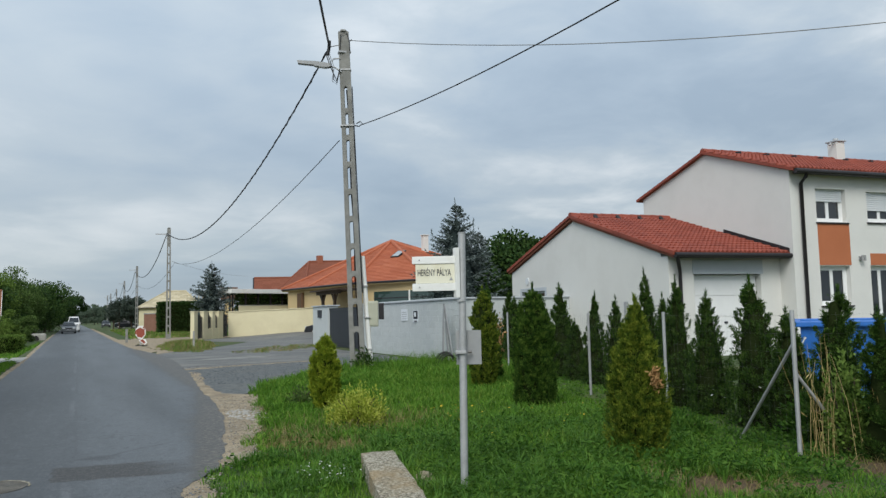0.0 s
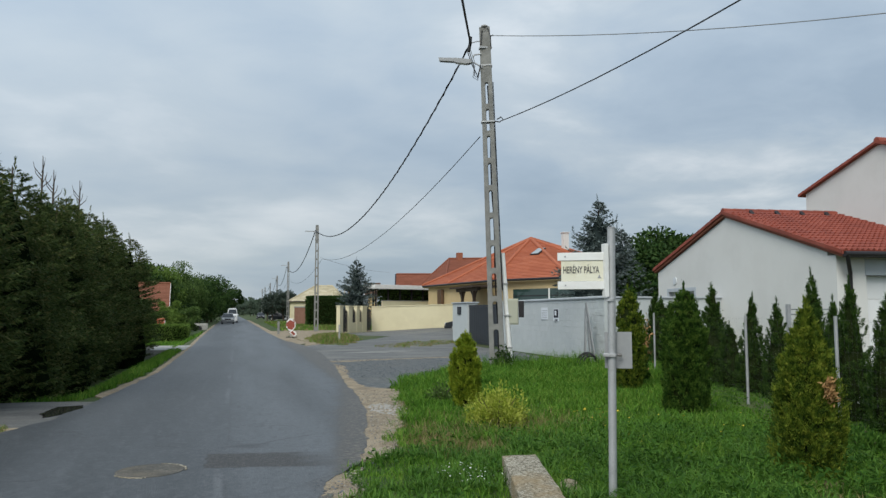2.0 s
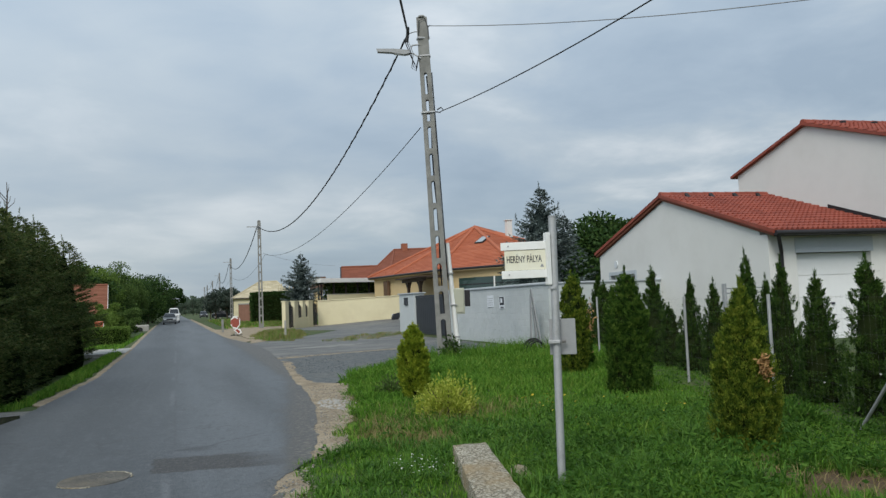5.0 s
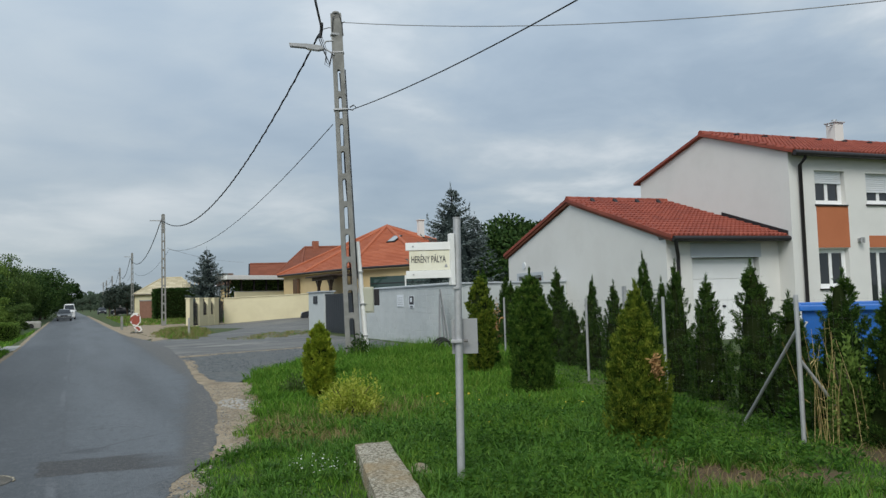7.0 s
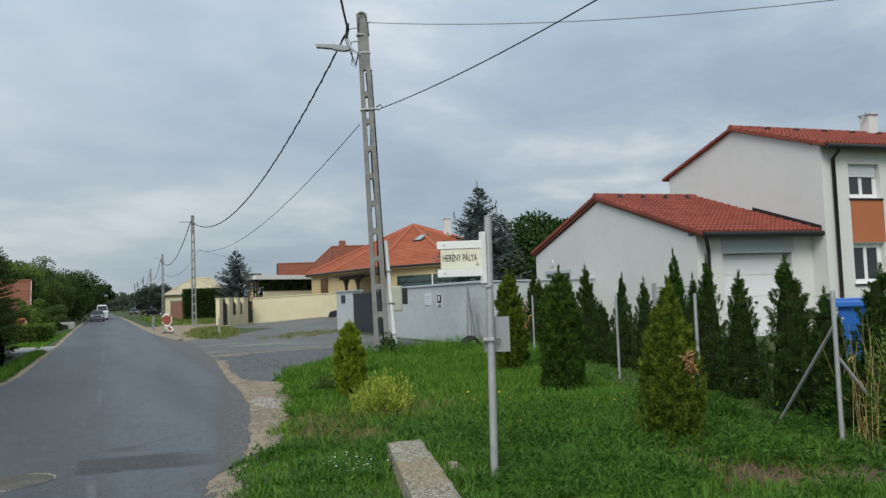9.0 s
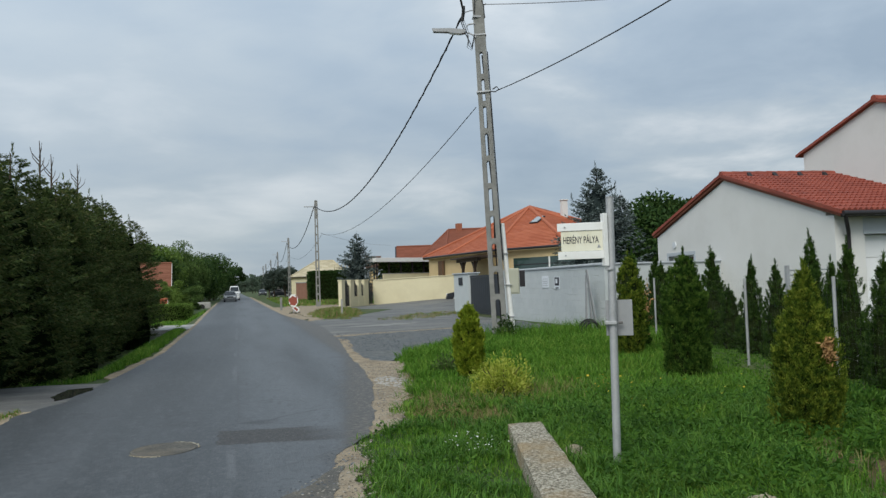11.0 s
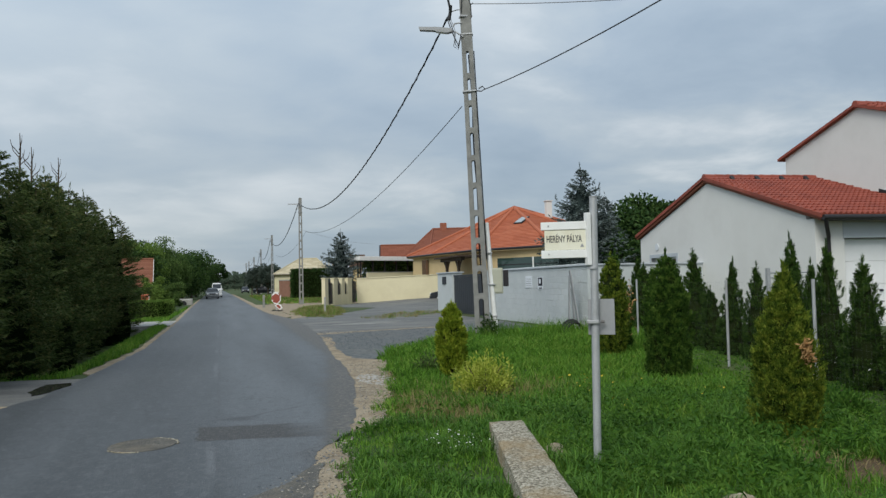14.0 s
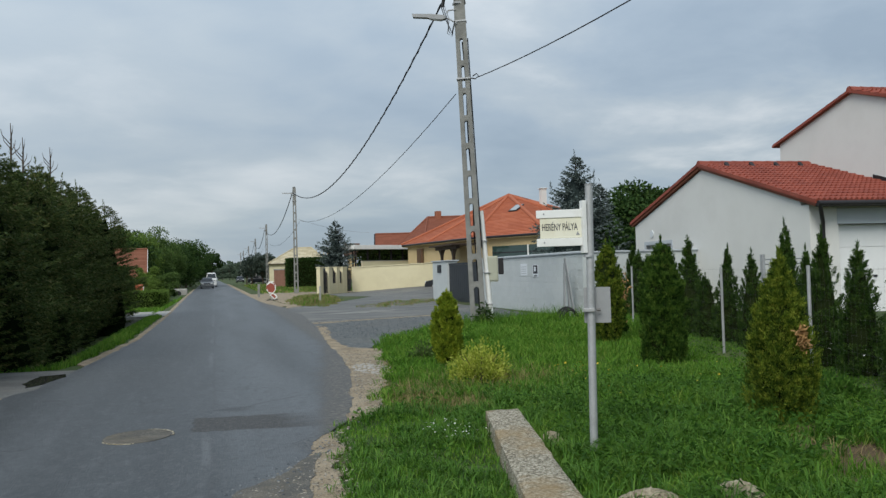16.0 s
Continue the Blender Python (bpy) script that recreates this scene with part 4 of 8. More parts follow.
def window(parent, x, z, w, h, y=0.14, sashes=2, shutter=0.0, sill=True, name="window"):
    """Frame, sashes, panes, a roller shutter box and a sill in a wall facing -y."""
    f = 0.07
    win = part(name, Mb().box(x, y, z, x + f, y + 0.08, z + h).box(x + w - f, y, z, x + w, y + 0.08, z + h)
               .box(x + f, y, z, x + w - f, y + 0.08, z + f).box(x + f, y, z + h - f, x + w - f, y + 0.08, z + h), M["pvc"], parent, "white plastic window with dark panes")
    sw = (w - 2 * f) / sashes
    for s in range(sashes):
        x0 = x + f + s * sw
        k = 0.055
        part("sash", Mb().box(x0, y + 0.01, z + f, x0 + k, y + 0.07, z + h - f).box(x0 + sw - k, y + 0.01, z + f, x0 + sw, y + 0.07, z + h - f)
             .box(x0 + k, y + 0.01, z + f, x0 + sw - k, y + 0.07, z + f + k).box(x0 + k, y + 0.01, z + h - f - k, x0 + sw - k, y + 0.07, z + h - f), M["pvc"], win)
        part("pane", Mb().box(x0 + k, y + 0.03, z + f + k, x0 + sw - k, y + 0.045, z + h - f - k), M["glass"], win)
    if shutter:
        nsl = max(int(shutter / 0.06), 2)
        rib = []
        for i in range(nsl):
            z1 = z + h - i * shutter / nsl
            rib += [(y - 0.024, z1), (y - 0.032, z1 - 0.3 * shutter / nsl), (y - 0.032, z1 - 0.8 * shutter / nsl)]
        mb = Mb().prism(rib + [(y - 0.024, z + h - shutter), (y - 0.006, z + h - shutter), (y - 0.006, z + h)], "x", x + 0.03, x + w - 0.03)
        part("roller_shutter", mb, M["shutter"], win, "pale lowered roller shutter")
    if sill:
        part("window_sill", Mb().box(x - 0.04, -0.05, z - 0.05, x + w + 0.04, y + 0.02, z - 0.01), M["metal_dark"], win, "thin dark metal sill")
    return win


def white_house():
    h = thing("house", 0, 0, 0, 0, "two storey white rendered house with red tiled roof", "house")
    h.matrix_basis = HOUSE
    L, D, EZ, EB, RZ = 13.0, 6.82, 5.27, 5.43, 6.41
    holes = [(0.93, 3.75, 2.06, 4.71), (0.93, 1.38, 2.06, 2.50), (2.88, 3.78, 4.7, 4.68), (2.86, 0.35, 4.7, 2.50), (7.0, 3.78, 8.2, 4.7), (7.0, 1.3, 8.2, 2.5)]
    part("wall", mesh_of("wall", cut_wall(Mb(), L, EZ, 0.35, holes), M["plaster_white"], weld=True), None, h)
    part("wall", Mb().box(0.35, D - 0.35, 0, L - 0.35, D, EB), M["plaster_white"], h)
    for x in (0.0, L - 0.35):
        y0 = 0.35 if x == 0.0 else 0.35
        part("gable_wall", Mb().prism([(y0, 0), (D, 0), (D, EB), (D / 2, RZ), (y0, EZ + 0.10)], "x", x, x + 0.35), M["plaster_white"], h)
    part("spandrel_panel", Mb().box(0.93, -0.012, 2.52, 2.12, 0.05, 3.70), M["plaster_orange"], h, "orange rendered panel between windows")
    part("spandrel_panel", Mb().box(2.88, -0.012, 2.52, 4.7, 0.05, 2.86), M["plaster_orange"], h, "orange rendered panel over the terrace door")
    window(h, 0.93, 3.75, 1.13, 0.96, shutter=0.36)
    window(h, 0.93, 1.38, 1.13, 1.12)
    window(h, 2.88, 3.78, 1.82, 0.90, sashes=3, shutter=0.55)
    window(h, 2.86, 0.35, 1.84, 2.15, sashes=4, sill=False, name="terrace_door")
    window(h, 7.0, 3.78, 1.2, 0.92, shutter=0.3)
    window(h, 7.0, 1.3, 1.2, 1.2)
    # roof
    ov, run = 0.08, D / 2 + 0.24
    rise = (RZ - EZ) / (D / 2) * run
    rback = (RZ - EB) / (D / 2) * run
    zr = RZ - 0.01
    slope = Mb().prism([(-0.24, zr - rise), (D / 2, zr), (D + 0.24, zr - rback), (D + 0.24, zr - rback - 0.06), (D / 2, zr - 0.065), (-0.24, zr - rise - 0.06)], "x", -ov, L + ov)
    roof = part("roof", slope, M["tile_brown"], h, "low red tiled gable roof")
    ln = math.hypot(run, rise)
    lay_tiles(roof, (-ov, -0.28, zr - rise), (1, 0, 0), (0, run, rise), L + 2 * ov, ln, 300)
    ridge_caps(roof, (-ov, D / 2, zr + 0.02), (L + ov, D / 2, zr + 0.02), M["tile_red"])
    for y0, y1 in ((-0.26, D / 2), (D / 2, D + 0.26)):
        z0, z1 = (zr - rise, zr) if y1 < D else (zr, zr - rback)
        n = 13
        for i in range(n):
            t0, t1 = i / n, (i + 1) / n
            part("verge_tile", Mb().prism([(y0 + (y1 - y0) * t0, z0 + (z1 - z0) * t0 - 0.05), (y0 + (y1 - y0) * t1, z0 + (z1 - z0) * t1 - 0.05),
                                           (y0 + (y1 - y0) * t1, z0 + (z1 - z0) * t1 + 0.03), (y0 + (y1 - y0) * t0, z0 + (z1 - z0) * t0 + 0.04)], "x", -ov - 0.045, -ov + 0.08), M["tile_red"], roof)
    for i in range(9):
        x = 0.9 + i * 1.15
        y = D / 2 - 0.5
        part("snow_hook", Mb().box(x - 0.06, y - 0.1, zr - rise * 0.5 / run + 0.03, x + 0.06, y + 0.06, zr - rise * 0.5 / run + 0.14, c=0.02), M["metal_dark"], roof)
    gut = Mb().tube([(-ov, -0.32, zr - rise - 0.06), (L + ov, -0.32, zr - rise - 0.06)], 0.075, 10).box(-ov, -0.26, zr - rise - 0.13, L + ov, -0.22, zr - rise + 0.01)
    part("gutter", gut, M["metal_dark"], h, "dark brown metal gutter", True)
    dp = Mb().tube([(0.33, -0.32, zr - rise - 0.10), (0.33, -0.28, zr - rise - 0.2), (0.33, -0.09, zr - rise - 0.36), (0.33, -0.08, 0.1)], 0.052, 10)
    part("downpipe", dp, M["metal_dark"], h, "dark brown metal downpipe", True)
    ch = part("chimney", Mb().box(5.5, D / 2 - 0.19, RZ - 0.2, 5.88, D / 2 + 0.19, 7.06, c=0.01), M["plaster_white"], h, "white rendered chimney")
    part("chimney_cap", Mb().box(5.45, D / 2 - 0.24, 7.063, 5.93, D / 2 + 0.24, 7.11, c=0.015), M["plaster_grey"], ch)
    part("flue", Mb().tube([(5.69, D / 2, 7.11), (5.69, D / 2, 7.20)], 0.09, 12), M["galvanised"], ch, "", True)
    part("flue_elbow", Mb().tube([(5.46, D / 2 - 0.1, 6.98), (5.34, D / 2 - 0.1, 7.0), (5.30, D / 2 - 0.1, 6.92)], 0.035, 8), M["galvanised"], ch, "", True)
    lamp = part("wall_lamp", Mb().box(2.42, -0.05, 2.66, 2.52, 0.0, 2.78).tube([(2.47, -0.05, 2.72), (2.47, -0.14, 2.72)], 0.018, 8), M["plate_grey"], h, "small double wall lamp")
    for dx in (-0.05, 0.05):
        part("lamp_shade", Mb().tube([(2.47 + dx, -0.13, 2.64), (2.47 + dx, -0.13, 2.80)], 0.03, 10), M["plate_grey"], lamp, "", True)
    return h


white_house()


def garage():
    g = thing("garage", 0, 0, 0, 0, "white rendered garage with red tiled roof and dark gutter", "garage")
    # local x along the front, y to the back; origin at the front corner of its gable wall
    g.matrix_basis = pose(14.09, 15.33, 0.115, 0, 0, BR)
    L, D, EZ, RZ = 3.72, 9.75, 2.83, 4.35
    DB = D - 0.16
    EB = EZ + (RZ - EZ) / (D / 2) * 0.16
    part("front_wall", mesh_of("front_wall", cut_wall(Mb().box(-0.12, 0, 0, 0, 0.30, EZ), L, EZ, 0.30, [(0.69, 0.0, 2.98, 2.34)]), M["plaster_white"], weld=True), None, g)
    gw = Mb()
    wx0, wx1, wz0, wz1 = 6.95, 8.75, 1.15, 2.15
    # gable wall in strips round its window
    def zt(y):
        return EZ + (RZ - EZ) * (1 - abs(y - D / 2) / (D / 2))
    gw.prism([(0.3, 0), (wx0, 0), (wx0, zt(wx0)), (D / 2, RZ), (0.3, zt(0.3))], "x", -0.12, 0.30)
    gw.prism([(wx1, 0), (DB, 0), (DB, EB), (wx1, zt(wx1))], "x", -0.12, 0.30)
    gw.prism([(wx0, 0), (wx1, 0), (wx1, wz0), (wx0, wz0)], "x", -0.12, 0.30)
    gw.prism([(wx0, wz1), (wx1, wz1), (wx1, zt(wx1)), (wx0, zt(wx0))], "x", -0.12, 0.30)
    part("gable_wall", mesh_of("gable_wall", gw, M["plaster_white"], weld=True), None, g)
    part("back_wall", Mb().box(0.3, DB - 0.3, 0, L, DB, EB), M["plaster_white"], g)
    win = part("window", Mb().box(0.06, wx0 - 0.0, wz0, 0.13, wx0 + 0.07, wz1).box(0.06, wx1 - 0.07, wz0, 0.13, wx1, wz1)
               .box(0.06, wx0 + 0.07, wz0, 0.13, wx1 - 0.07, wz0 + 0.07).box(0.06, wx0 + 0.07, wz1 - 0.07, 0.13, wx1 - 0.07, wz1), M["pvc"], g)
    part("pane", Mb().box(0.09, wx0 + 0.07, wz0 + 0.07, 0.105, wx1 - 0.07, wz1 - 0.07), M["glass_green"], win)
    part("window_surround", Mb().box(-0.14, wx0 - 0.12, wz0 - 0.1, 0.0, wx0, wz1 + 0.12).box(-0.14, wx1, wz0 - 0.1, 0.0, wx1 + 0.12, wz1 + 0.12)
         .box(-0.14, wx0, wz1, 0.0, wx1, wz1 + 0.12), M["plaster_grey"], win, "grey rendered surround")
    for k in range(4):
        y = wx0 + 0.3 + k * 0.4
        part("glazing_bar", Mb().box(0.05, y - 0.02, wz0 + 0.07, 0.12, y + 0.02, wz1 - 0.07), M["pvc"], win)
    part("vent", Mb().tube([(-0.15, 8.28, 2.53), (-0.10, 8.28, 2.53)], 0.13, 16), M["shutter"], g, "round white wall vent", True)
    # sectional door in its recess, grey lintel over it
    part("lintel", Mb().box(0.66, -0.015, 2.34, 3.05, 0.28, 2.74), M["plaster_grey"], g, "grey rendered lintel band")
    door = part("garage_door", Mb().box(0.69, 0.23, 0.0, 2.98, 0.26, 2.34), M["pvc"], g, "white sectional garage door")
    for k in range(4):
        part("door_panel", Mb().box(0.71, 0.195, 0.02 + k * 0.58, 2.96, 0.232, 0.02 + k * 0.58 + 0.572, c=0.008), M["pvc"], door)
    part("door_handle", Mb().box(1.8, 0.16, 0.98, 1.9, 0.2, 1.04, c=0.01), M["ink"], door)
    # roof: ridge along x, meeting the house wall
    run = D / 2 + 0.36
    rise = (RZ - EZ) / (D / 2) * run
    zr, ov = RZ + 0.16, 0.21
    yb = DB + 0.14
    zb = zr - rise * (yb - D / 2) / run
    end = L + 0.45
    front = Mb().add([(-ov, -0.36, zr - rise), (L - 0.02, -0.36, zr - rise), (L - 0.02, D / 2, zr), (-ov, D / 2, zr),
                      (-ov, -0.36, zr - rise - 0.12), (L - 0.02, -0.36, zr - rise - 0.12), (L - 0.02, D / 2, zr - 0.13), (-ov, D / 2, zr - 0.13)],
                     [(0, 1, 2, 3), (7, 6, 5, 4), (0, 4, 5, 1), (1, 5, 6, 2), (3, 7, 4, 0)])
    front.add([(-ov, D / 2, zr), (L - 0.02, D / 2, zr), (L - 0.02, yb, zb), (-ov, yb, zb),
               (-ov, D / 2, zr - 0.13), (L - 0.02, D / 2, zr - 0.13), (L - 0.02, yb, zb - 0.12), (-ov, yb, zb - 0.12)],
              [(0, 1, 2, 3), (7, 6, 5, 4), (2, 6, 7, 3), (3, 7, 4, 0), (1, 5, 6, 2)])
    roof = part("roof", front, M["tile_brown"], g, "low pitched red tiled roof")
    ln = math.hypot(run, rise)
    lay_tiles(roof, (-ov, -0.40, zr - rise), (1, 0, 0), (0, run, rise), L + ov, ln, 300, w=0.30, l=0.335)
    ridge_caps(roof, (-ov, D / 2, zr + 0.02), (L - 0.02, D / 2, zr + 0.02), M["tile_red"])
    for y0, y1 in ((-0.40, D / 2), (D / 2, yb + 0.02)):
        z0, z1 = (zr - rise, zr) if y1 < D else (zr, zb)
        n = 17
        for i in range(n):
            t0, t1 = i / n, (i + 1) / n
            part("verge_tile", Mb().prism([(y0 + (y1 - y0) * t0, z0 + (z1 - z0) * t0 - 0.05), (y0 + (y1 - y0) * t1, z0 + (z1 - z0) * t1 - 0.05),
                                           (y0 + (y1 - y0) * t1, z0 + (z1 - z0) * t1 + 0.045), (y0 + (y1 - y0) * t0, z0 + (z1 - z0) * t0 + 0.06)], "x", -ov - 0.045, -ov + 0.09), M["tile_red"], roof)
    for i in range(4):
        x, y = 0.42 + i * 0.85, D / 2 - 0.55
        z = zr - rise * 0.55 / run
        part("snow_hook", Mb().prism([(y - 0.14, z), (y + 0.06, z + 0.05), (y + 0.06, z + 0.20)], "x", x - 0.06, x + 0.06), M["metal_dark"], roof)
    part("gutter", Mb().tube([(-ov, -0.44, zr - rise - 0.05), (L + 0.1, -0.44, zr - rise - 0.05)], 0.07, 10).box(-ov, -0.385, zr - rise - 0.13, L, -0.345, zr - rise), M["metal_dark"], g, "dark brown metal gutter", True)
    part("flashing", Mb().prism([(-0.40, zr - rise + 0.05), (D / 2 - 2.7, zr - rise * 2.7 / run + 0.05), (D / 2 - 2.7, zr - rise * 2.7 / run + 0.19), (-0.40, zr - rise + 0.17)], "x", L - 0.06, L + 0.0), M["metal_dark"], g, "dark metal flashing on the roof edge")
    part("downpipe", Mb().tube([(-0.14, -0.44, zr - rise - 0.08), (-0.12, -0.42, zr - rise - 0.2), (0.17, -0.11, zr - rise - 0.5), (0.19, -0.08, zr - rise - 0.62), (0.19, -0.07, 0.05)], 0.05, 10), M["metal_dark"], g, "dark brown metal downpipe", True)
    return g


garage()


# ---- whitewashed block wall with gate ----
def block_wall():
    w = thing("block_wall", 0, 0, 0, 0, "whitewashed concrete block wall with flat coping", "wall")
    p0, p1 = Vector((10.92, 30.2)), Vector((10.40, 20.6))          # long face towards the road
    d = (p1 - p0)
    ang = math.degrees(math.atan2(d.y, d.x))
    L, H = d.length, 1.98
    part("core", Mb().box(0, 0.006, -0.1, L, 0.2, H, pose(p0.x, p0.y, 0, 0, 0, ang)), M["mortar"], w)
    me = mesh_of("block", Mb().box(0.004, 0, 0.004, 0.49, 0.03, 0.194, c=0.006), M["block"])
    k = 0
    for j in range(11):
        for i in range(-1, int(L / 0.5) + 1):
            x = i * 0.5 + (0.25 if j % 2 else 0)
            if x < -0.01 or x + 0.5 > L + 0.02:
                continue
            ob = new("block", me)
            ob.parent = w
            ob.matrix_basis = pose(p0.x, p0.y, 0, 0, 0, ang) @ pose(x, random.uniform(-0.003, 0.002), -0.12 + j * 0.198)
            k += 1
    part("coping", Mb().box(-0.06, -0.05, H, L + 0.06, 0.25, H + 0.05, pose(p0.x, p0.y, 0, 0, 0, ang), c=0.01), M["plaster_grey"], w)
    # return wall running back from the corner
    part("return_wall", Mb().box(10.45, 20.62, -0.1, 22, 20.82, H + 0.0), M["block"], w)
    part("return_coping", Mb().box(10.41, 20.57, H + 0.003, 22, 20.87, H + 0.053, c=0.01), M["plaster_grey"], w)
    # gate piers
    part("pier", Mb().box(10.85, 30.22, -0.1, 11.35, 31.0, 2.06, c=0.01), M["block"], w)
    pier = part("pier", Mb().box(11.15, 37.2, -0.1, 11.7, 40.0, 2.03, c=0.01), M["block"], w)
    part("pier_coping", Mb().box(11.08, 37.13, 2.033, 11.77, 40.07, 2.09, c=0.01), M["plaster_grey"], w)
    part("mail_slot", Mb().box(11.10, 38.3, 1.45, 11.17, 38.95, 1.85, c=0.01), M["anthracite"], w, "dark mailbox set in the pier")
    part("mail_slot", Mb().box(10.80, 29.2, 1.35, 10.95, 29.6, 1.8, c=0.01), M["anthracite"], w, "dark mailbox set in the wall")
    gate = thing("sliding_gate", 0, 0, 0, 0, "closed anthracite panelled sliding gate", "gate")
    part("gate_frame", Mb().box(11.22, 31.0, 0.02, 11.30, 37.2, 0.14).box(11.22, 31.0, 1.82, 11.30, 37.2, 1.92), M["anthracite"], gate)
    for i in range(20):
        y = 31.0 + i * 0.31
        part("gate_panel", Mb().box(11.24, y + 0.004, 0.143, 11.28, y + 0.298, 1.817, c=0.008), M["anthracite"], gate)
    # notices on the long face
    for y, z, wd, hh, mat, lab in ((25.82, 1.30, 0.62, 0.43, "notice", "pale printed notice on the wall"), (24.62, 1.25, 0.46, 0.43, "notice", "small dark and white notice on the wall")):
        n = thing("notice", 0, 0, 0, 0, lab, "notice")
        xx = 10.40 + (y - 20.6) * (0.52 / 9.6) - 0.012
        part("sheet", Mb().box(xx - 0.01, y - wd / 2, z, xx + 0.006, y + wd / 2, z + hh), M[mat], n)
        if wd < 0.5:
            part("symbol", Mb().box(xx - 0.014, y - 0.20, z + 0.12, xx - 0.0102, y + 0.18, z + 0.41).box(xx - 0.014, y - 0.14, z + 0.02, xx - 0.0102, y + 0.12, z + 0.06), M["ink"], n, "dark printed shapes")
            part("symbol", Mb().box(xx - 0.017, y - 0.06, z + 0.2, xx - 0.0142, y + 0.10, z + 0.36), M["notice"], n)
        else:
            for r in range(4):
                part("text_bar", Mb().box(xx - 0.014, y - 0.24, z + 0.07 + r * 0.08, xx - 0.0102, y + 0.24, z + 0.085 + r * 0.08), M["plate_grey"], n)
    # planks leaning at the corner
    for i, (y, z1, lean) in enumerate(((21.2, 1.75, 0.22), (20.9, 1.35, 0.16), (20.7, 1.9, 0.1))):
        solo("plank", Mb().box(-0.07, -0.02, 0, 0.07, 0.02, z1, c=0.006), M["plate_grey"], "pale weathered plank leaning on the wall", "plank",
             m=Matrix.Translation((10.25 - lean, y, -0.03)) @ pose(0, 0, 0, 4 - 5 * i, 7, 80))
    ho = Mb()
    for i in range(3):
        ho.tube([(9.6 + 0.1 * math.cos(t) * (2.6 + i * 0.3), 19.9 + 0.12 * i, 0.05 + 0.28 * math.sin(t) * (1 + 0.12 * i)) for t in np.linspace(0, math.pi, 12)], 0.032, 8)
    solo("hose", ho, M["rubber"], "black plastic hose looped out of the grass", "hose", smooth=True)


block_wall()


# ---- cream wall, carport and houses beyond the side street ----
def run_box(mb, a, b, z0, z1, th, c=0.0):
    a, b = Vector(a), Vector(b)
    d = b - a
    return mb.box(0, -th / 2, z0, d.length, th / 2, z1, pose(a.x, a.y, 0, 0, 0, math.degrees(math.atan2(d.y, d.x))), c)


def cream_wall():
    w = thing("garden_wall", 0, 0, 0, 0, "cream rendered garden wall with a slim coping", "wall")
    B0, B1 = (10.45, 62.4), (17.2, 59.4)
    a, b = Vector(B0), Vector(B1)
    u = (b - a).normalized()
    ang = math.degrees(math.atan2(u.y, u.x))
    n, ln = 6, (b - a).length
    for i in range(n):
        p = a + u * (ln * i / n)
        z = 0.22 * i / (n - 1)
        part("wall_panel", Mb().box(0, -0.125, -0.3, ln / n, 0.125, 2.0 + z * 0.75, pose(p.x, p.y, 0, 0, 0, ang)), M["plaster_cream"], w)
        part("coping", Mb().box(0, -0.18, 2.003 + z * 0.75, ln / n, 0.18, 2.07 + z * 0.75, pose(p.x, p.y, 0, 0, 0, ang)), M["plaster_cream"], w)
    A0, A1 = Vector((7.0, 57.2)), Vector((10.3, 62.2))
    d = (A1 - A0)
    n = d.normalized()
    # piers with dark railing gates between
    cuts = [(0.0, 0.55), (1.55, 2.2), (3.0, 3.5), (4.1, 4.9)]
    for s0, s1 in cuts:
        part("pier", run_box(Mb(), A0 + n * s0, A0 + n * s1, -0.1, 2.0, 0.3, 0.01), M["plaster_cream"], w)
        part("pier_cap", run_box(Mb(), A0 + n * (s0 - 0.04), A0 + n * (s1 + 0.04), 2.003, 2.08, 0.38, 0.01), M["plaster_cream"], w)
    part("low_wall", run_box(Mb(), A0 + n * 2.2, A0 + n * 4.1, -0.1, 0.75, 0.24), M["plaster_cream"], w)
    for s0, s1, z0, tall in ((0.55, 1.55, 0.06, 1.8), (2.2, 3.0, 0.78, 1.8), (3.5, 4.1, 0.78, 1.8), (4.9, 6.0, 0.06, 1.85)):
        rail = part("railing", run_box(run_box(Mb(), A0 + n * s0, A0 + n * s1, z0 + 0.05, z0 + 0.09, 0.04), A0 + n * s0, A0 + n * s1, tall - 0.25, tall - 0.2, 0.04), M["metal_dark"], w, "dark arched metal railing")
        m = int((s1 - s0) / 0.11)
        for i in range(m):
            t = (i + 0.5) / m
            q = A0 + n * (s0 + (s1 - s0) * t)
            part("bar", Mb().box(q.x - 0.02, q.y - 0.02, z0, q.x + 0.02, q.y + 0.02, tall - 0.2 + 0.22 * math.sin(math.pi * t)), M["metal_dark"], rail)
    c = thing("carport", 0, 0, 0, 0, "carport with flat white roof on dark posts", "carport")
    a, b = Vector((12.1, 70.2)), Vector((18.6, 73.6))
    d = (b - a)
    ang = math.degrees(math.atan2(d.y, d.x))
    mm = pose(a.x, a.y, 0, 0, 0, ang)
    part("roof", Mb().box(-0.4, -0.4, 3.75, d.length + 0.4, 4.5, 4.15, mm, 0.02), M["paint_white"], c, "flat white metal roof")
    for i in range(6):
        x = d.length * i / 5
        part("post", Mb().box(x - 0.06, -0.06, -0.05, x + 0.06, 0.06, 3.748, mm), M["metal_dark"], c)
        part("post", Mb().box(x - 0.06, 4.2, -0.05, x + 0.06, 4.32, 3.748, mm), M["metal_dark"], c)
    return c


cream_wall()


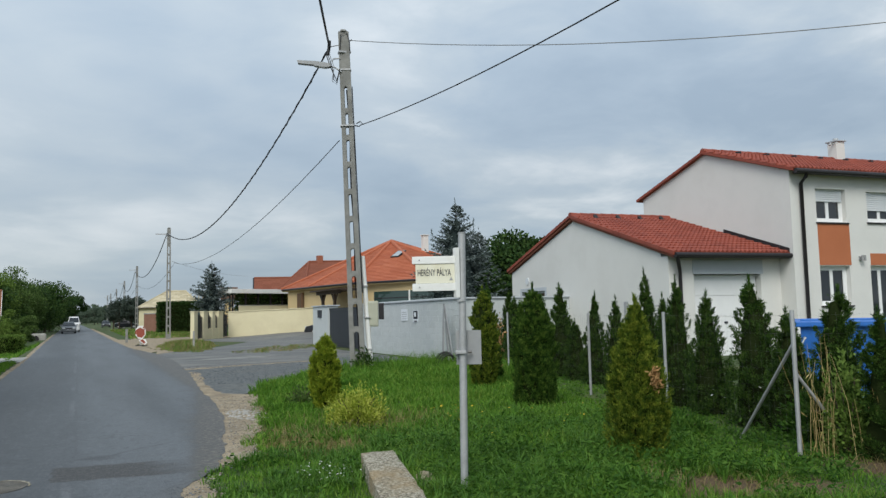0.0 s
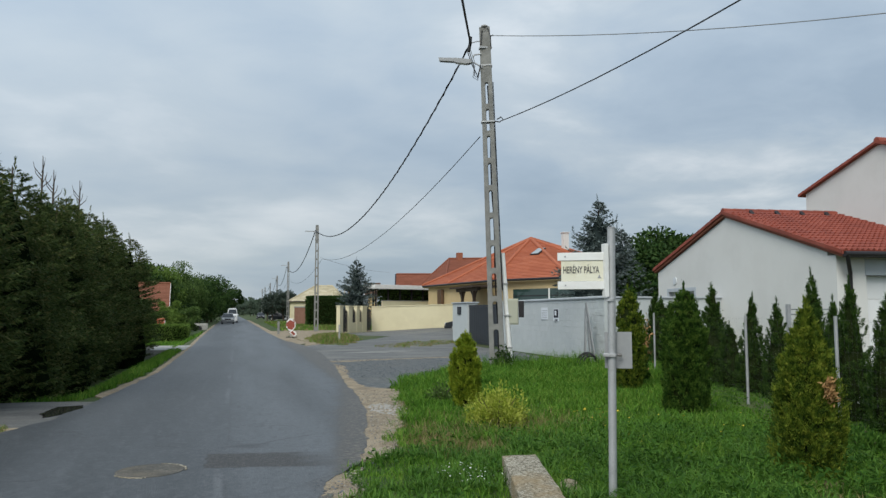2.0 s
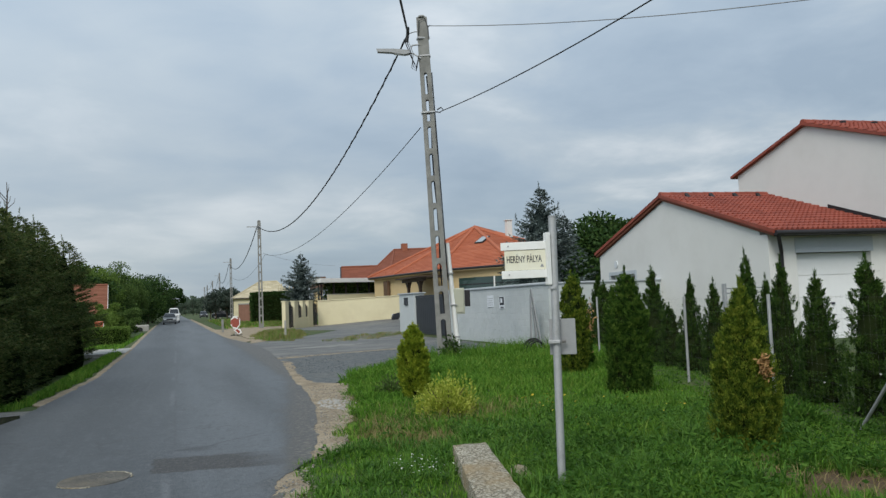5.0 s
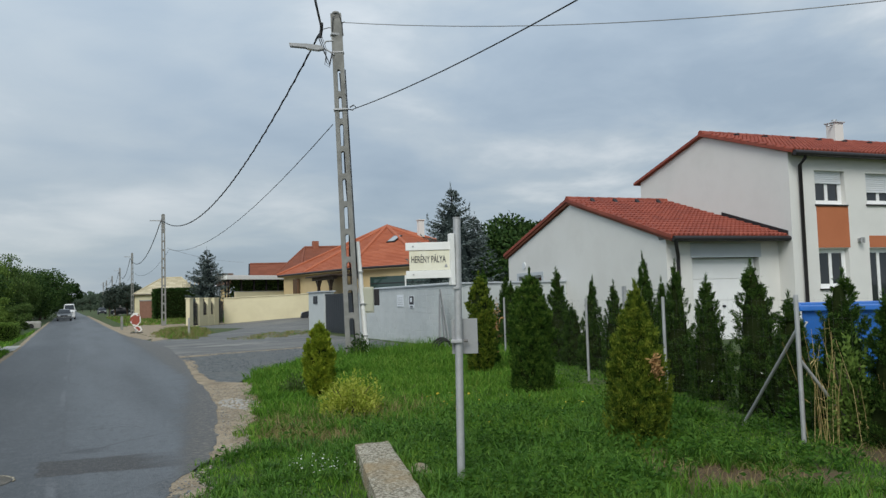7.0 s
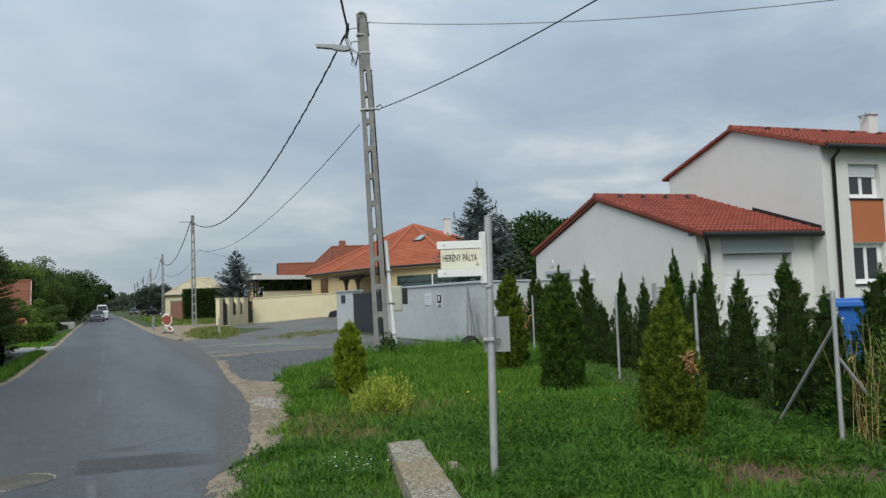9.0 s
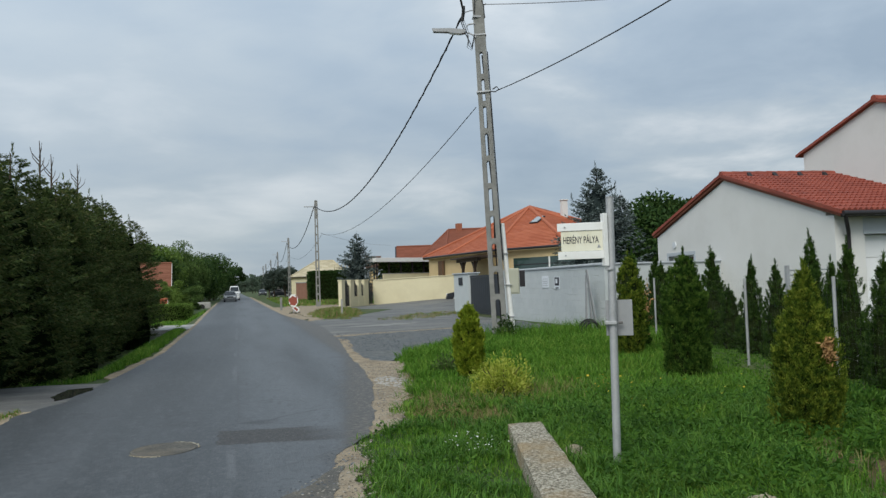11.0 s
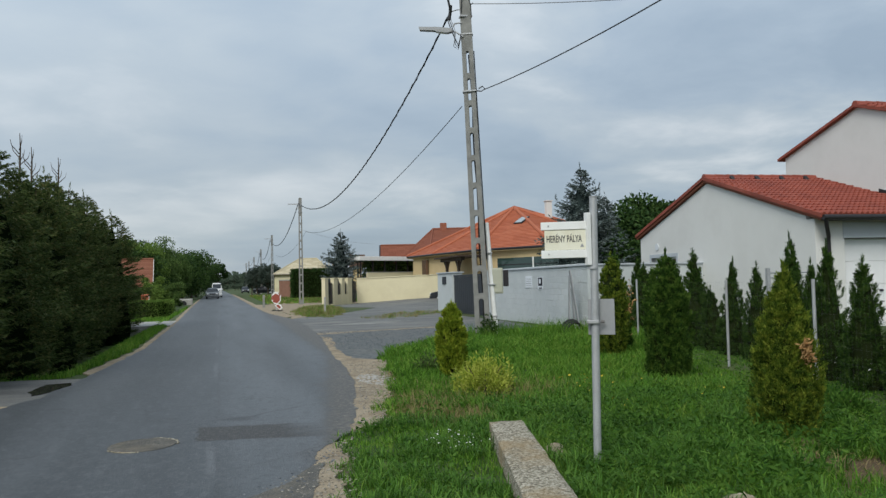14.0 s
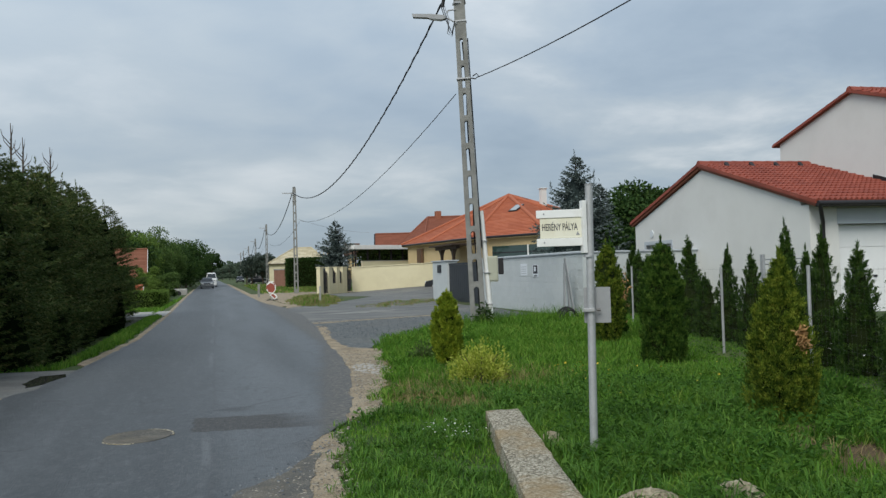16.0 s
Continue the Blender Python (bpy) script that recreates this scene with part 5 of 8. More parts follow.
def hip_roof_house(name, label, eave, ez, ridge, rz, wall_mat, tile_mat, inset=0.6, base=-0.05, courses=26):
    """A house from its eave outline, with walls set in, a soffit and stepped tile courses up to a ridge (two points)."""
    h = thing(name, 0, 0, 0, 0, label, "house")
    cen = Vector((sum(p[0] for p in eave) / len(eave), sum(p[1] for p in eave) / len(eave)))
    inn = [Vector(p) + (cen - Vector(p)).normalized() * inset for p in eave]
    n = len(eave)
    for i in range(n):
        a, b = inn[i], inn[(i + 1) % n]
        part("wall", run_box(Mb(), a, b, base, ez - 0.12, 0.3), wall_mat, h)
    sof = Mb()
    sof.prism([tuple(p) for p in eave], "z", ez - 0.12, ez)
    part("soffit", sof, M["plaster_tan"], h)
    r0, r1 = Vector(ridge[0]), Vector(ridge[1])

    def top(p):
        p = Vector(p)
        return r0 if (p - r0).length < (p - r1).length else r1
    roof = None
    for i in range(n):
        a, b = Vector(eave[i]), Vector(eave[(i + 1) % n])
        ta, tb = top(a), top(b)
        mb = Mb()
        nrm = (a + b) / 2 - cen
        nrm = Vector((b.y - a.y, a.x - b.x)).normalized() * (1 if Vector((b.y - a.y, a.x - b.x)).dot(nrm) > 0 else -1)
        for k in range(courses):
            t0, t1 = k / courses, (k + 1) / courses + 0.004
            q = [a.lerp(ta, t0), b.lerp(tb, t0), b.lerp(tb, min(t1, 1)), a.lerp(ta, min(t1, 1))]
            z0, z1 = ez + (rz - ez) * t0, ez + (rz - ez) * min(t1, 1)
            # each course cut into a few stretches so that colour varies along it
            w0 = (q[1] - q[0]).length
            m = max(int(w0 / 0.9), 1)
            for s in range(m):
                u0, u1 = s / m, (s + 1) / m
                A, B = q[0].lerp(q[1], u0), q[0].lerp(q[1], u1)
                Cc, Dd = q[3].lerp(q[2], u1), q[3].lerp(q[2], u0)
                o = nrm * 0.03
                mb.add([(A.x + o.x, A.y + o.y, z0 + 0.045), (B.x + o.x, B.y + o.y, z0 + 0.045), (Cc.x, Cc.y, z1 + 0.01), (Dd.x, Dd.y, z1 + 0.01),
                        (A.x + o.x, A.y + o.y, z0 - 0.01), (B.x + o.x, B.y + o.y, z0 - 0.01)], [(0, 1, 2, 3), (4, 5, 1, 0)])
        me = mesh_of("roof_slope", mb, tile_mat)
        ob = part("roof_slope", me, None, h)
        tagged(ob, "tiled roof slope")
        # hip cap
        part("hip_cap", Mb().tube([(a.x, a.y, ez + 0.05), (ta.x, ta.y, rz + 0.05)], 0.11, 8), tile_mat, h)
    if (r0 - r1).length > 0.1:
        part("ridge_cap", Mb().tube([(r0.x, r0.y, rz + 0.05), (r1.x, r1.y, rz + 0.05)], 0.12, 8), tile_mat, h)
    part("gutter", Mb().tube([(p[0], p[1], ez - 0.02) for p in eave + [eave[0]]], 0.07, 6, cap=False), M["metal_dark"], h)
    return h


def tan_house():
    eave = [(11.7, 49.3), (12.3, 45.0), (13.2, 39.2), (15.7, 34.6), (20.0, 35.4), (25.5, 40.5), (25.5, 50), (15, 54)]
    grow = Matrix.Translation((0, 0, 1.6)) @ Matrix.Scale(1.42, 4) @ Matrix.Translation((0, 0, -1.6))
    h = hip_roof_house("house", "tan rendered bungalow with orange hipped tile roof", eave, 3.3, [(16.9, 42.8), (19.5, 46.0)], 5.97, M["plaster_tan"], M["tile_orange"], courses=30)
    h.matrix_basis = grow
    # roof window on the slope that faces the camera's side
    a, b, r = Vector((13.2, 39.2, 3.3)), Vector((15.7, 34.6, 3.3)), Vector((16.9, 42.8, 5.97))
    mid = a.lerp(b, 0.80).lerp(r, 0.61)
    nrm = (b - a).cross(r - a).normalized()
    nrm = nrm if nrm.z > 0 else -nrm
    ax = (b - a).normalized()
    up = nrm.cross(ax)
    up = up if up.z > 0 else -up
    mm = Matrix.Identity(4)
    mm.col[0], mm.col[1], mm.col[2], mm.col[3] = (*ax, 0), (*up, 0), (*nrm, 0), (*(mid + nrm * 0.05), 1)
    fr = part("roof_window", Mb().box(-0.30, -0.42, 0, 0.30, 0.42, 0.07, mm, 0.01), M["metal_dark"], h)
    # pane coloured pale as if it reflected the sky
    part("pane", Mb().box(-0.24, -0.36, 0.072, 0.24, 0.36, 0.08, mm), M["skylight"], fr)
    ch = part("chimney", Mb().box(17.95, 40.3, 4.6, 18.28, 40.63, 6.15, c=0.01), M["plaster_white"], h, "white rendered chimney")
    part("chimney_cap", Mb().box(17.90, 40.25, 6.153, 18.33, 40.68, 6.20, c=0.01), M["plaster_white"], ch)
    # window band of the veranda, towards the road
    a, b = Vector((13.55, 39.3)), Vector((15.9, 35.05))
    d = b - a
    ang = math.degrees(math.atan2(d.y, d.x))
    ve = part("veranda", Mb().box(0.2, -0.06, 1.2, d.length + 4.4, 0.0, 1.35, pose(a.x - 0.1, a.y - 0.1, 0, 0, 0, ang)), M["paint_white"], h)
    for x, x1 in ((1.22, 3.62), (3.70, 5.76), (5.84, 8.0)):
        vm = pose(a.x - 0.1, a.y - 0.1, 0, 0, 0, ang)
        part("veranda_window", Mb().box(x, -0.05, 1.36, x1, -0.01, 2.78, vm), M["glass_green"], ve, "greenish veranda glazing")
        part("mullion", Mb().box(x1, -0.08, 1.36, x1 + 0.08, 0.0, 2.78, vm), M["paint_white"], ve)
        part("glazing_bar", Mb().box(x, -0.07, 2.40, x1, -0.052, 2.44, vm), M["metal_dark"], ve)
    # door and dark pergola on the road side
    part("door", Mb().box(12.2, 46.4, 1.0, 12.35, 47.4, 3.0), M["wood_brown"], h, "brown wooden door")
    pg = thing("pergola", 0, 0, 0, 0, "dark stained timber pergola with curved braces", "pergola")
    pg.matrix_basis = grow
    for i in range(2):
        y = 38.4 + i * 2.2
        x = 11.9
        part("post", Mb().box(x - 0.07, y - 0.07, -0.05, x + 0.07, y + 0.07, 2.7), M["wood_dark"], pg)
        part("brace", Mb().tube([(x, y - 0.5, 2.68), (x, y - 0.28, 2.5), (x, y, 2.1)], 0.05, 6), M["wood_dark"], pg)
        part("brace", Mb().tube([(x, y + 0.5, 2.68), (x, y + 0.28, 2.5), (x, y, 2.1)], 0.05, 6), M["wood_dark"], pg)
    part("beam", Mb().box(11.8, 37.6, 2.703, 12.0, 41.6, 2.88), M["wood_dark"], pg)
    part("roof", Mb().box(11.5, 37.3, 2.883, 13.2, 41.9, 2.96), M["wood_dark"], pg)


tan_house()


def gable_house(x, y, rz, w, d, ez, rzz, wall, tile, label, chimney=None, name="house", dark_verge=False):
    h = thing(name, x, y, -0.05, rz, label, "house")
    part("wall", Mb().box(0, 0, 0, w, 0.3, ez), wall, h)
    part("wall", Mb().box(0, d - 0.3, 0, w, d, ez), wall, h)
    for xx in (0.0, w - 0.3):
        part("gable_wall", Mb().prism([(0.3, 0), (d - 0.3, 0), (d - 0.3, ez), (d / 2, rzz - 0.1), (0.3, ez)], "x", xx, xx + 0.3), wall, h)
    run, rise = d / 2 + 0.5, (rzz - ez) / (d / 2) * (d / 2 + 0.5)
    for s in (0, 1):
        mb = Mb()
        nc = 20
        for k in range(nc):
            t0, t1 = k / nc, (k + 1) / nc
            ya = [-0.5 + run * t for t in (t0, t1)]
            za = [rzz - rise + rise * t for t in (t0, t1)]
            if s:
                ya = [d - v for v in ya]
            m = max(int((w + 1) / 1.0), 1)
            for i in range(m):
                x0, x1 = -0.5 + (w + 1) * i / m, -0.5 + (w + 1) * (i + 1) / m
                mb.add([(x0, ya[0], za[0] + 0.05), (x1, ya[0], za[0] + 0.05), (x1, ya[1], za[1] + 0.015), (x0, ya[1], za[1] + 0.015), (x0, ya[0], za[0] - 0.06), (x1, ya[0], za[0] - 0.06), (x1, ya[1], za[1] - 0.06), (x0, ya[1], za[1] - 0.06)],
                       [(0, 1, 2, 3), (4, 5, 1, 0), (7, 6, 5, 4), (0, 3, 7, 4), (1, 5, 6, 2)])
        part("roof_slope", mb, tile, h)
    part("ridge_cap", Mb().tube([(-0.5, d / 2, rzz + 0.04), (w + 0.5, d / 2, rzz + 0.04)], 0.12, 8), tile, h)
    for xx in (-0.53, w + 0.5):
        part("barge_board", Mb().prism([(-0.5, rzz - rise - 0.12), (d / 2, rzz - 0.14), (d + 0.5, rzz - rise - 0.12), (d + 0.5, rzz - rise + 0.07), (d / 2, rzz + 0.07), (-0.5, rzz - rise + 0.07)], "x", xx - (0.12 if dark_verge else 0.0), xx + 0.03), M["metal_dark"] if dark_verge else M["paint_white"], h)
    if chimney:
        c = part("chimney", Mb().box(chimney[0], d / 2 - 0.3, rzz - 0.6, chimney[0] + 0.55, d / 2 + 0.3, rzz + chimney[1], c=0.01), M["brick"], h, "brick chimney")
        part("chimney_cap", Mb().box(chimney[0] - 0.06, d / 2 - 0.36, rzz + chimney[1] + 0.003, chimney[0] + 0.61, d / 2 + 0.36, rzz + chimney[1] + 0.08), M["concrete"], c)
    return h


gable_house(18.1, 88.0, -12, 8.0, 7.0, 3.9, 6.25, M["plaster_cream"], M["tile_brown"], "low house with brown-red tiled roof and dark barge board", dark_verge=True)
hip = hip_roof_house("house", "house with brown hipped tile roof and brick chimney", [(18.6, 80.5), (20.2, 75.5), (31, 74), (33, 86), (21.0, 89.0)], 4.3, [(22.6, 82.4), (27, 81.0)], 7.55, M["plaster_tan"], M["tile_brown"])
part("chimney", Mb().box(23.4, 81.6, 6.9, 24.0, 82.3, 8.25, c=0.01), M["brick"], hip, "brick chimney")
yard_house = hip_roof_house("house", "pale yellow house with a bare boarded roof under construction", [(6.8, 118.0), (15.6, 116.0), (16.6, 128.0), (8.6, 130.0)], 3.25, [(11.3, 123.0), (14.0, 122.0)], 5.75, M["plaster_cream"], M["boards"], courses=12)
for i in range(6):
    part("batten", Mb().box(13.6 + 0.55 * i, 117.4 - 0.1 * i, 3.4, 13.72 + 0.55 * i, 117.5 - 0.1 * i, 5.0 + 0.35 * (i % 2)), M["boards"], yard_house)
gable_house(16.9, 104.0, -10, 1.2, 4.4, 4.3, 5.6, M["plaster_tan"], M["tile_weathered"], "house with a weathered brownish roof behind the hedge")
bw = thing("garden_wall", 6.25, 95.0, -0.05, 0, "short red brick wall with a pale coping by the street", "wall")
part("wall", Mb().box(0, 0, 0, 1.6, 0.35, 2.20), M["brick_pale"], bw)
part("coping", Mb().box(-0.04, -0.04, 2.203, 1.64, 0.39, 2.34, c=0.01), M["concrete"], bw)
gable_house(-10.6, 72.5, 4, 3.7, 6.5, 2.2, 4.35, M["plaster_cream"], M["tile_dull"], "low house with a steep red tiled roof")
gable_house(-9.3, 66.5, 4, 2.6, 0.6, 0.75, 1.0, M["brick"], M["tile_orange"], "low brick wall with tiled top", name="garden_wall")


# ---- utility poles and wires ----
def pole_meshes():
    """Tapered concrete pole: two legs joined by webs, with long round-headed slots between, a solid head and foot."""
    H = 9.84

    def w(z):
        return 0.212 - 0.062 * z / H          # half width

    def t(z):
        return 0.120 - 0.035 * z / H          # half thickness

    def gap(z):
        return 0.37 - 0.10 * z / H            # slot's share of the width
    body = Mb()
    slots = [(0.47 + 0.788 * k, 0.47 + 0.788 * k + 0.635) for k in range(10)]
    edge = [-0.1] + [z for s in slots for z in s] + [H]

    def prism(x0f, x1f, z0, z1):
        vs = []
        for z in (z0, z1):
            a, b, c = x0f(z), x1f(z), t(z)
            vs += [(a, -c, z), (b, -c, z), (b, c, z), (a, c, z)]
        body.add(vs, [(0, 3, 2, 1), (4, 5, 6, 7), (0, 1, 5, 4), (1, 2, 6, 5), (2, 3, 7, 6), (3, 0, 4, 7)])
    for i in range(len(edge) - 1):
        z0, z1 = edge[i], edge[i + 1]
        if i % 2:
            prism(lambda z: -w(z), lambda z: -w(z) * gap(z), z0, z1)
            prism(lambda z: w(z) * gap(z), w, z0, z1)
            # round head of the slot
            g, c = w(z1) * gap(z1), t(z1) - 0.002
            for sg in (-1, 1):
                arc = [(sg * g * math.cos(q), z1 - g + g * math.sin(q)) for q in np.linspace(0, math.pi / 2, 6)]
                body.prism([(sg * g, z1)] + arc, "y", -c, c)
        else:
            prism(lambda z: -w(z), w, z0, z1)
    body.tube([(0, 0, H), (0, 0, H + 0.03), (0, 0, H + 0.06)], w(H) * 0.9, 12, w(H) * 0.6)
    return mesh_of("pole_body", body, M["pole_concrete"], weld=True)


POLE = pole_meshes()


def utility_pole(x, y, rz, label, lamp=False, scale=1.0):
    p = thing("utility_pole", x, y, gz(x, y), rz, label, "utility pole", "poles along the road")
    ob = part("pole_body", POLE, None, p, "slotted grey concrete shaft")
    ob.scale = (scale,) * 3
    h = 9.93 * scale
    part("insulator_hook", Mb().tube([(-0.12, -0.1, h - 0.9), (-0.32, -0.12, h - 0.92), (-0.36, -0.12, h - 1.0)], 0.022, 6), M["galvanised"], p, "", True)
    if not lamp:
        part("crossarm", Mb().box(-1.0, -0.14, h - 0.62, 0.12, -0.08, h - 0.54), M["galvanised"], p)
    part("clamp_band", Mb().box(-0.175, -0.105, h - 0.75, 0.175, 0.105, h - 0.70), M["galvanised"], p)
    part("clamp_band", Mb().box(-0.178, -0.107, h - 1.25, 0.178, 0.107, h - 1.21), M["galvanised"], p)
    return p


P1 = utility_pole(6.91, 20.30, -22, "tall slotted concrete utility pole with street lamp", True)
P1.matrix_basis = pose(6.94, 20.29, gz(6.94, 20.29), 0.3, -1.75, -22)
P1.children[0].matrix_basis = pose(0, 0, 0.02, 0, 0, 18)
part("cross_band", Mb().box(-0.2, -0.13, 7.02, 0.2, 0.13, 7.06), M["galvanised"], P1)
part("hook", Mb().tube([(0.16, -0.05, 7.05), (0.34, -0.1, 7.0), (0.44, -0.12, 7.06), (0.38, -0.12, 7.14), (0.26, -0.1, 7.08)], 0.018, 6), M["cable"], P1, "", True)
part("hook", Mb().tube([(0.14, 0, 9.55), (0.24, -0.02, 9.6)], 0.015, 6), M["cable"], P1, "", True)
part("conductor", Mb().tube([(-0.12, -0.11, 9.3), (-0.08, -0.12, 9.72), (0.1, -0.12, 9.78), (0.17, -0.08, 9.5), (0.17, -0.05, 9.2)], 0.014, 6), M["cable"], P1, "", True)
for i in range(3):
    a = 0.05 * i
    part("jumper_cable", Mb().tube([(-0.42 - a, -0.12, 9.15), (-0.30 - a, -0.14, 8.75), (-0.38 + a, -0.14, 8.35 + a), (-0.25, -0.13, 8.25 + a), (-0.15, -0.12, 8.6 + a)], 0.010 + 0.003 * i, 6), M["cable" if i else "wire"], P1, "", True)
part("bracket", Mb().tube([(-0.10, -0.1, 8.62), (-0.28, -0.1, 8.76), (-0.45, -0.1, 8.82)], 0.022, 8), M["galvanised"], P1, "", True)
lamp = part("street_lamp_head", Mb().prism([(-0.40, 8.78), (-0.55, 8.76), (-0.86, 8.82), (-0.90, 8.85), (-1.34, 8.91), (-1.36, 9.00), (-0.95, 8.96), (-0.86, 8.955), (-0.55, 8.90), (-0.40, 8.87)], "y", -0.17, 0.0), M["plate_grey"], P1, "grey street lamp head")
part("lamp_lens", Mb().prism([(-0.56, 8.752), (-0.85, 8.808), (-0.85, 8.83), (-0.56, 8.77)], "y", -0.15, -0.02), M["lens"], lamp)
for dx, z0_, z1_ in ((0.035, 0.4, 8.15), (0.075, 1.2, 7.4)):
    part("riser_cable", Mb().tube([(dx + 0.02 * math.sin(k * 1.7), 0.16 - 0.004 * k, z0_ + (z1_ - z0_) * k / 10) for k in range(11)], 0.022, 6), M["cable"], P1, "black cable climbing the back of the pole", True)
part("edge_cable", Mb().tube([(0.235 - 0.0063 * z, -0.02, z) for z in (2.2, 4.0, 5.5, 7.0, 8.2)], 0.016, 6), M["cable"], P1, "black cable along the pole's edge", True)
# pale conduit post strapped to the pole, with a meter cabinet
cp = thing("conduit_post", 7.30, 20.25, -0.03, -22, "pale steel conduit post leaning on the pole", "post")
part("pipe", Mb().tube([(0.02, 0, 0), (-0.20, 0.04, 3.28)], 0.078, 10), M["paint_white"], cp, "", True)
part("cable_duct", Mb().tube([(-0.16, -0.06, 0), (-0.24, -0.05, 1.2), (-0.33, -0.02, 3.2), (-0.40, 0.0, 6.9)], 0.03, 8), M["cable"], cp, "black cable in a duct", True)
cab = part("meter_cabinet", Mb().box(-0.10, -0.02, 1.25, 0.24, 0.2, 1.98, c=0.02), M["cabinet"], cp, "cream plastic meter cabinet")
part("cabinet_door", Mb().box(-0.07, -0.035, 1.29, 0.21, -0.018, 1.94, c=0.008), M["cabinet"], cab)
part("meter_box", Mb().box(0.25, 0.0, 1.45, 0.40, 0.15, 1.92, c=0.015), M["metal_dark"], cp, "dark brown box beside the cabinet")
for z in (0.6, 1.5, 2.4):
    part("strap", Mb().box(-0.2 - 0.067 * z, -0.09, z, 0.12 - 0.067 * z, 0.12, z + 0.03), M["galvanised"], cp)
for (x, y, s) in ((5.95, 63.5, 0.9), (6.35, 111, 0.9), (6.65, 154, 0.9), (6.7, 194, 0.9), (6.4, 227, 0.9), (6.1, 247, 0.9)):
    q = utility_pole(x, y, -4, "slotted concrete utility pole beside the road", False, s)


def wire(name, pts, r, label, mat="cable"):
    solo(name, Mb().tube(pts, r, 6), M[mat], label, "cable", smooth=True)


# twisted supply cable from pole to pole, with its slack
at1 = (6.25, 20.47, 9.36)
tops = [at1, (5.80, 63.45, 8.4), (6.1, 110.9, 8.1), (6.45, 153.9, 8.1), (6.5, 193.9, 8.1), (6.2, 226.9, 8.1), (5.9, 246.9, 8.1)]
wire("tension_clamp", [(6.25, 20.47, 9.55), (6.24, 20.47, 9.36), (6.20, 20.48, 9.12)], 0.05, "black tension clamp holding the supply cable")
wire("clamp_strap", [at1, (6.45, 20.42, 9.42), (6.75, 20.33, 9.40)], 0.014, "thin steel strap from the pole to the clamp", "wire")
for i, (a, b) in enumerate(zip(tops, tops[1:])):
    pts = sag(a, b, 2.38 if i == 0 else (1.9 if i < 4 else 0.9), 30)
    wire("supply_cable", pts, 0.026 if i == 0 else 0.035, "thick black twisted supply cable between poles")
    if i == 0:
        tw = []
        for k in range(241):
            t = k / 240
            p = Vector(a).lerp(Vector(b), t) - Vector((0, 0, 2.38 * 4 * t * (1 - t)))
            tw.append((p.x + 0.028 * math.cos(k * 1.1), p.y, p.z + 0.028 * math.sin(k * 1.1)))
        wire("supply_cable", tw, 0.014, "strand wound round the supply cable")
wire("supply_cable", sag(at1, (-7.0, -17.0, 7.6), 1.0, 24), 0.030, "thick black twisted supply cable overhead")
low = [(6.5, 20.4, 6.6), (6.38, 63.4, 6.02), (6.4, 110.9, 6.3), (6.1, 153.9, 6.3)]
for a, b in zip(low, low[1:]):
    wire("telephone_cable", sag(a, b, 1.2, 20), 0.012, "thin grey telephone cable between poles", "cable")
wire("house_cable", sag((7.08, 20.25, 7.06), (8.0, -14.0, 8.5), 1.3, 30), 0.013, "black service cable to a house")
wire("house_wire", sag((6.80, 20.3, 9.58), (24.0, -4.0, 7.5), 1.4, 30), 0.011, "thin bare wire to a house", "wire")
wire("cross_wire", sag((6.2, 63.5, 6.15), (14.5, 75.5, 5.6), 0.25, 10), 0.010, "thin wire to a house", "wire")


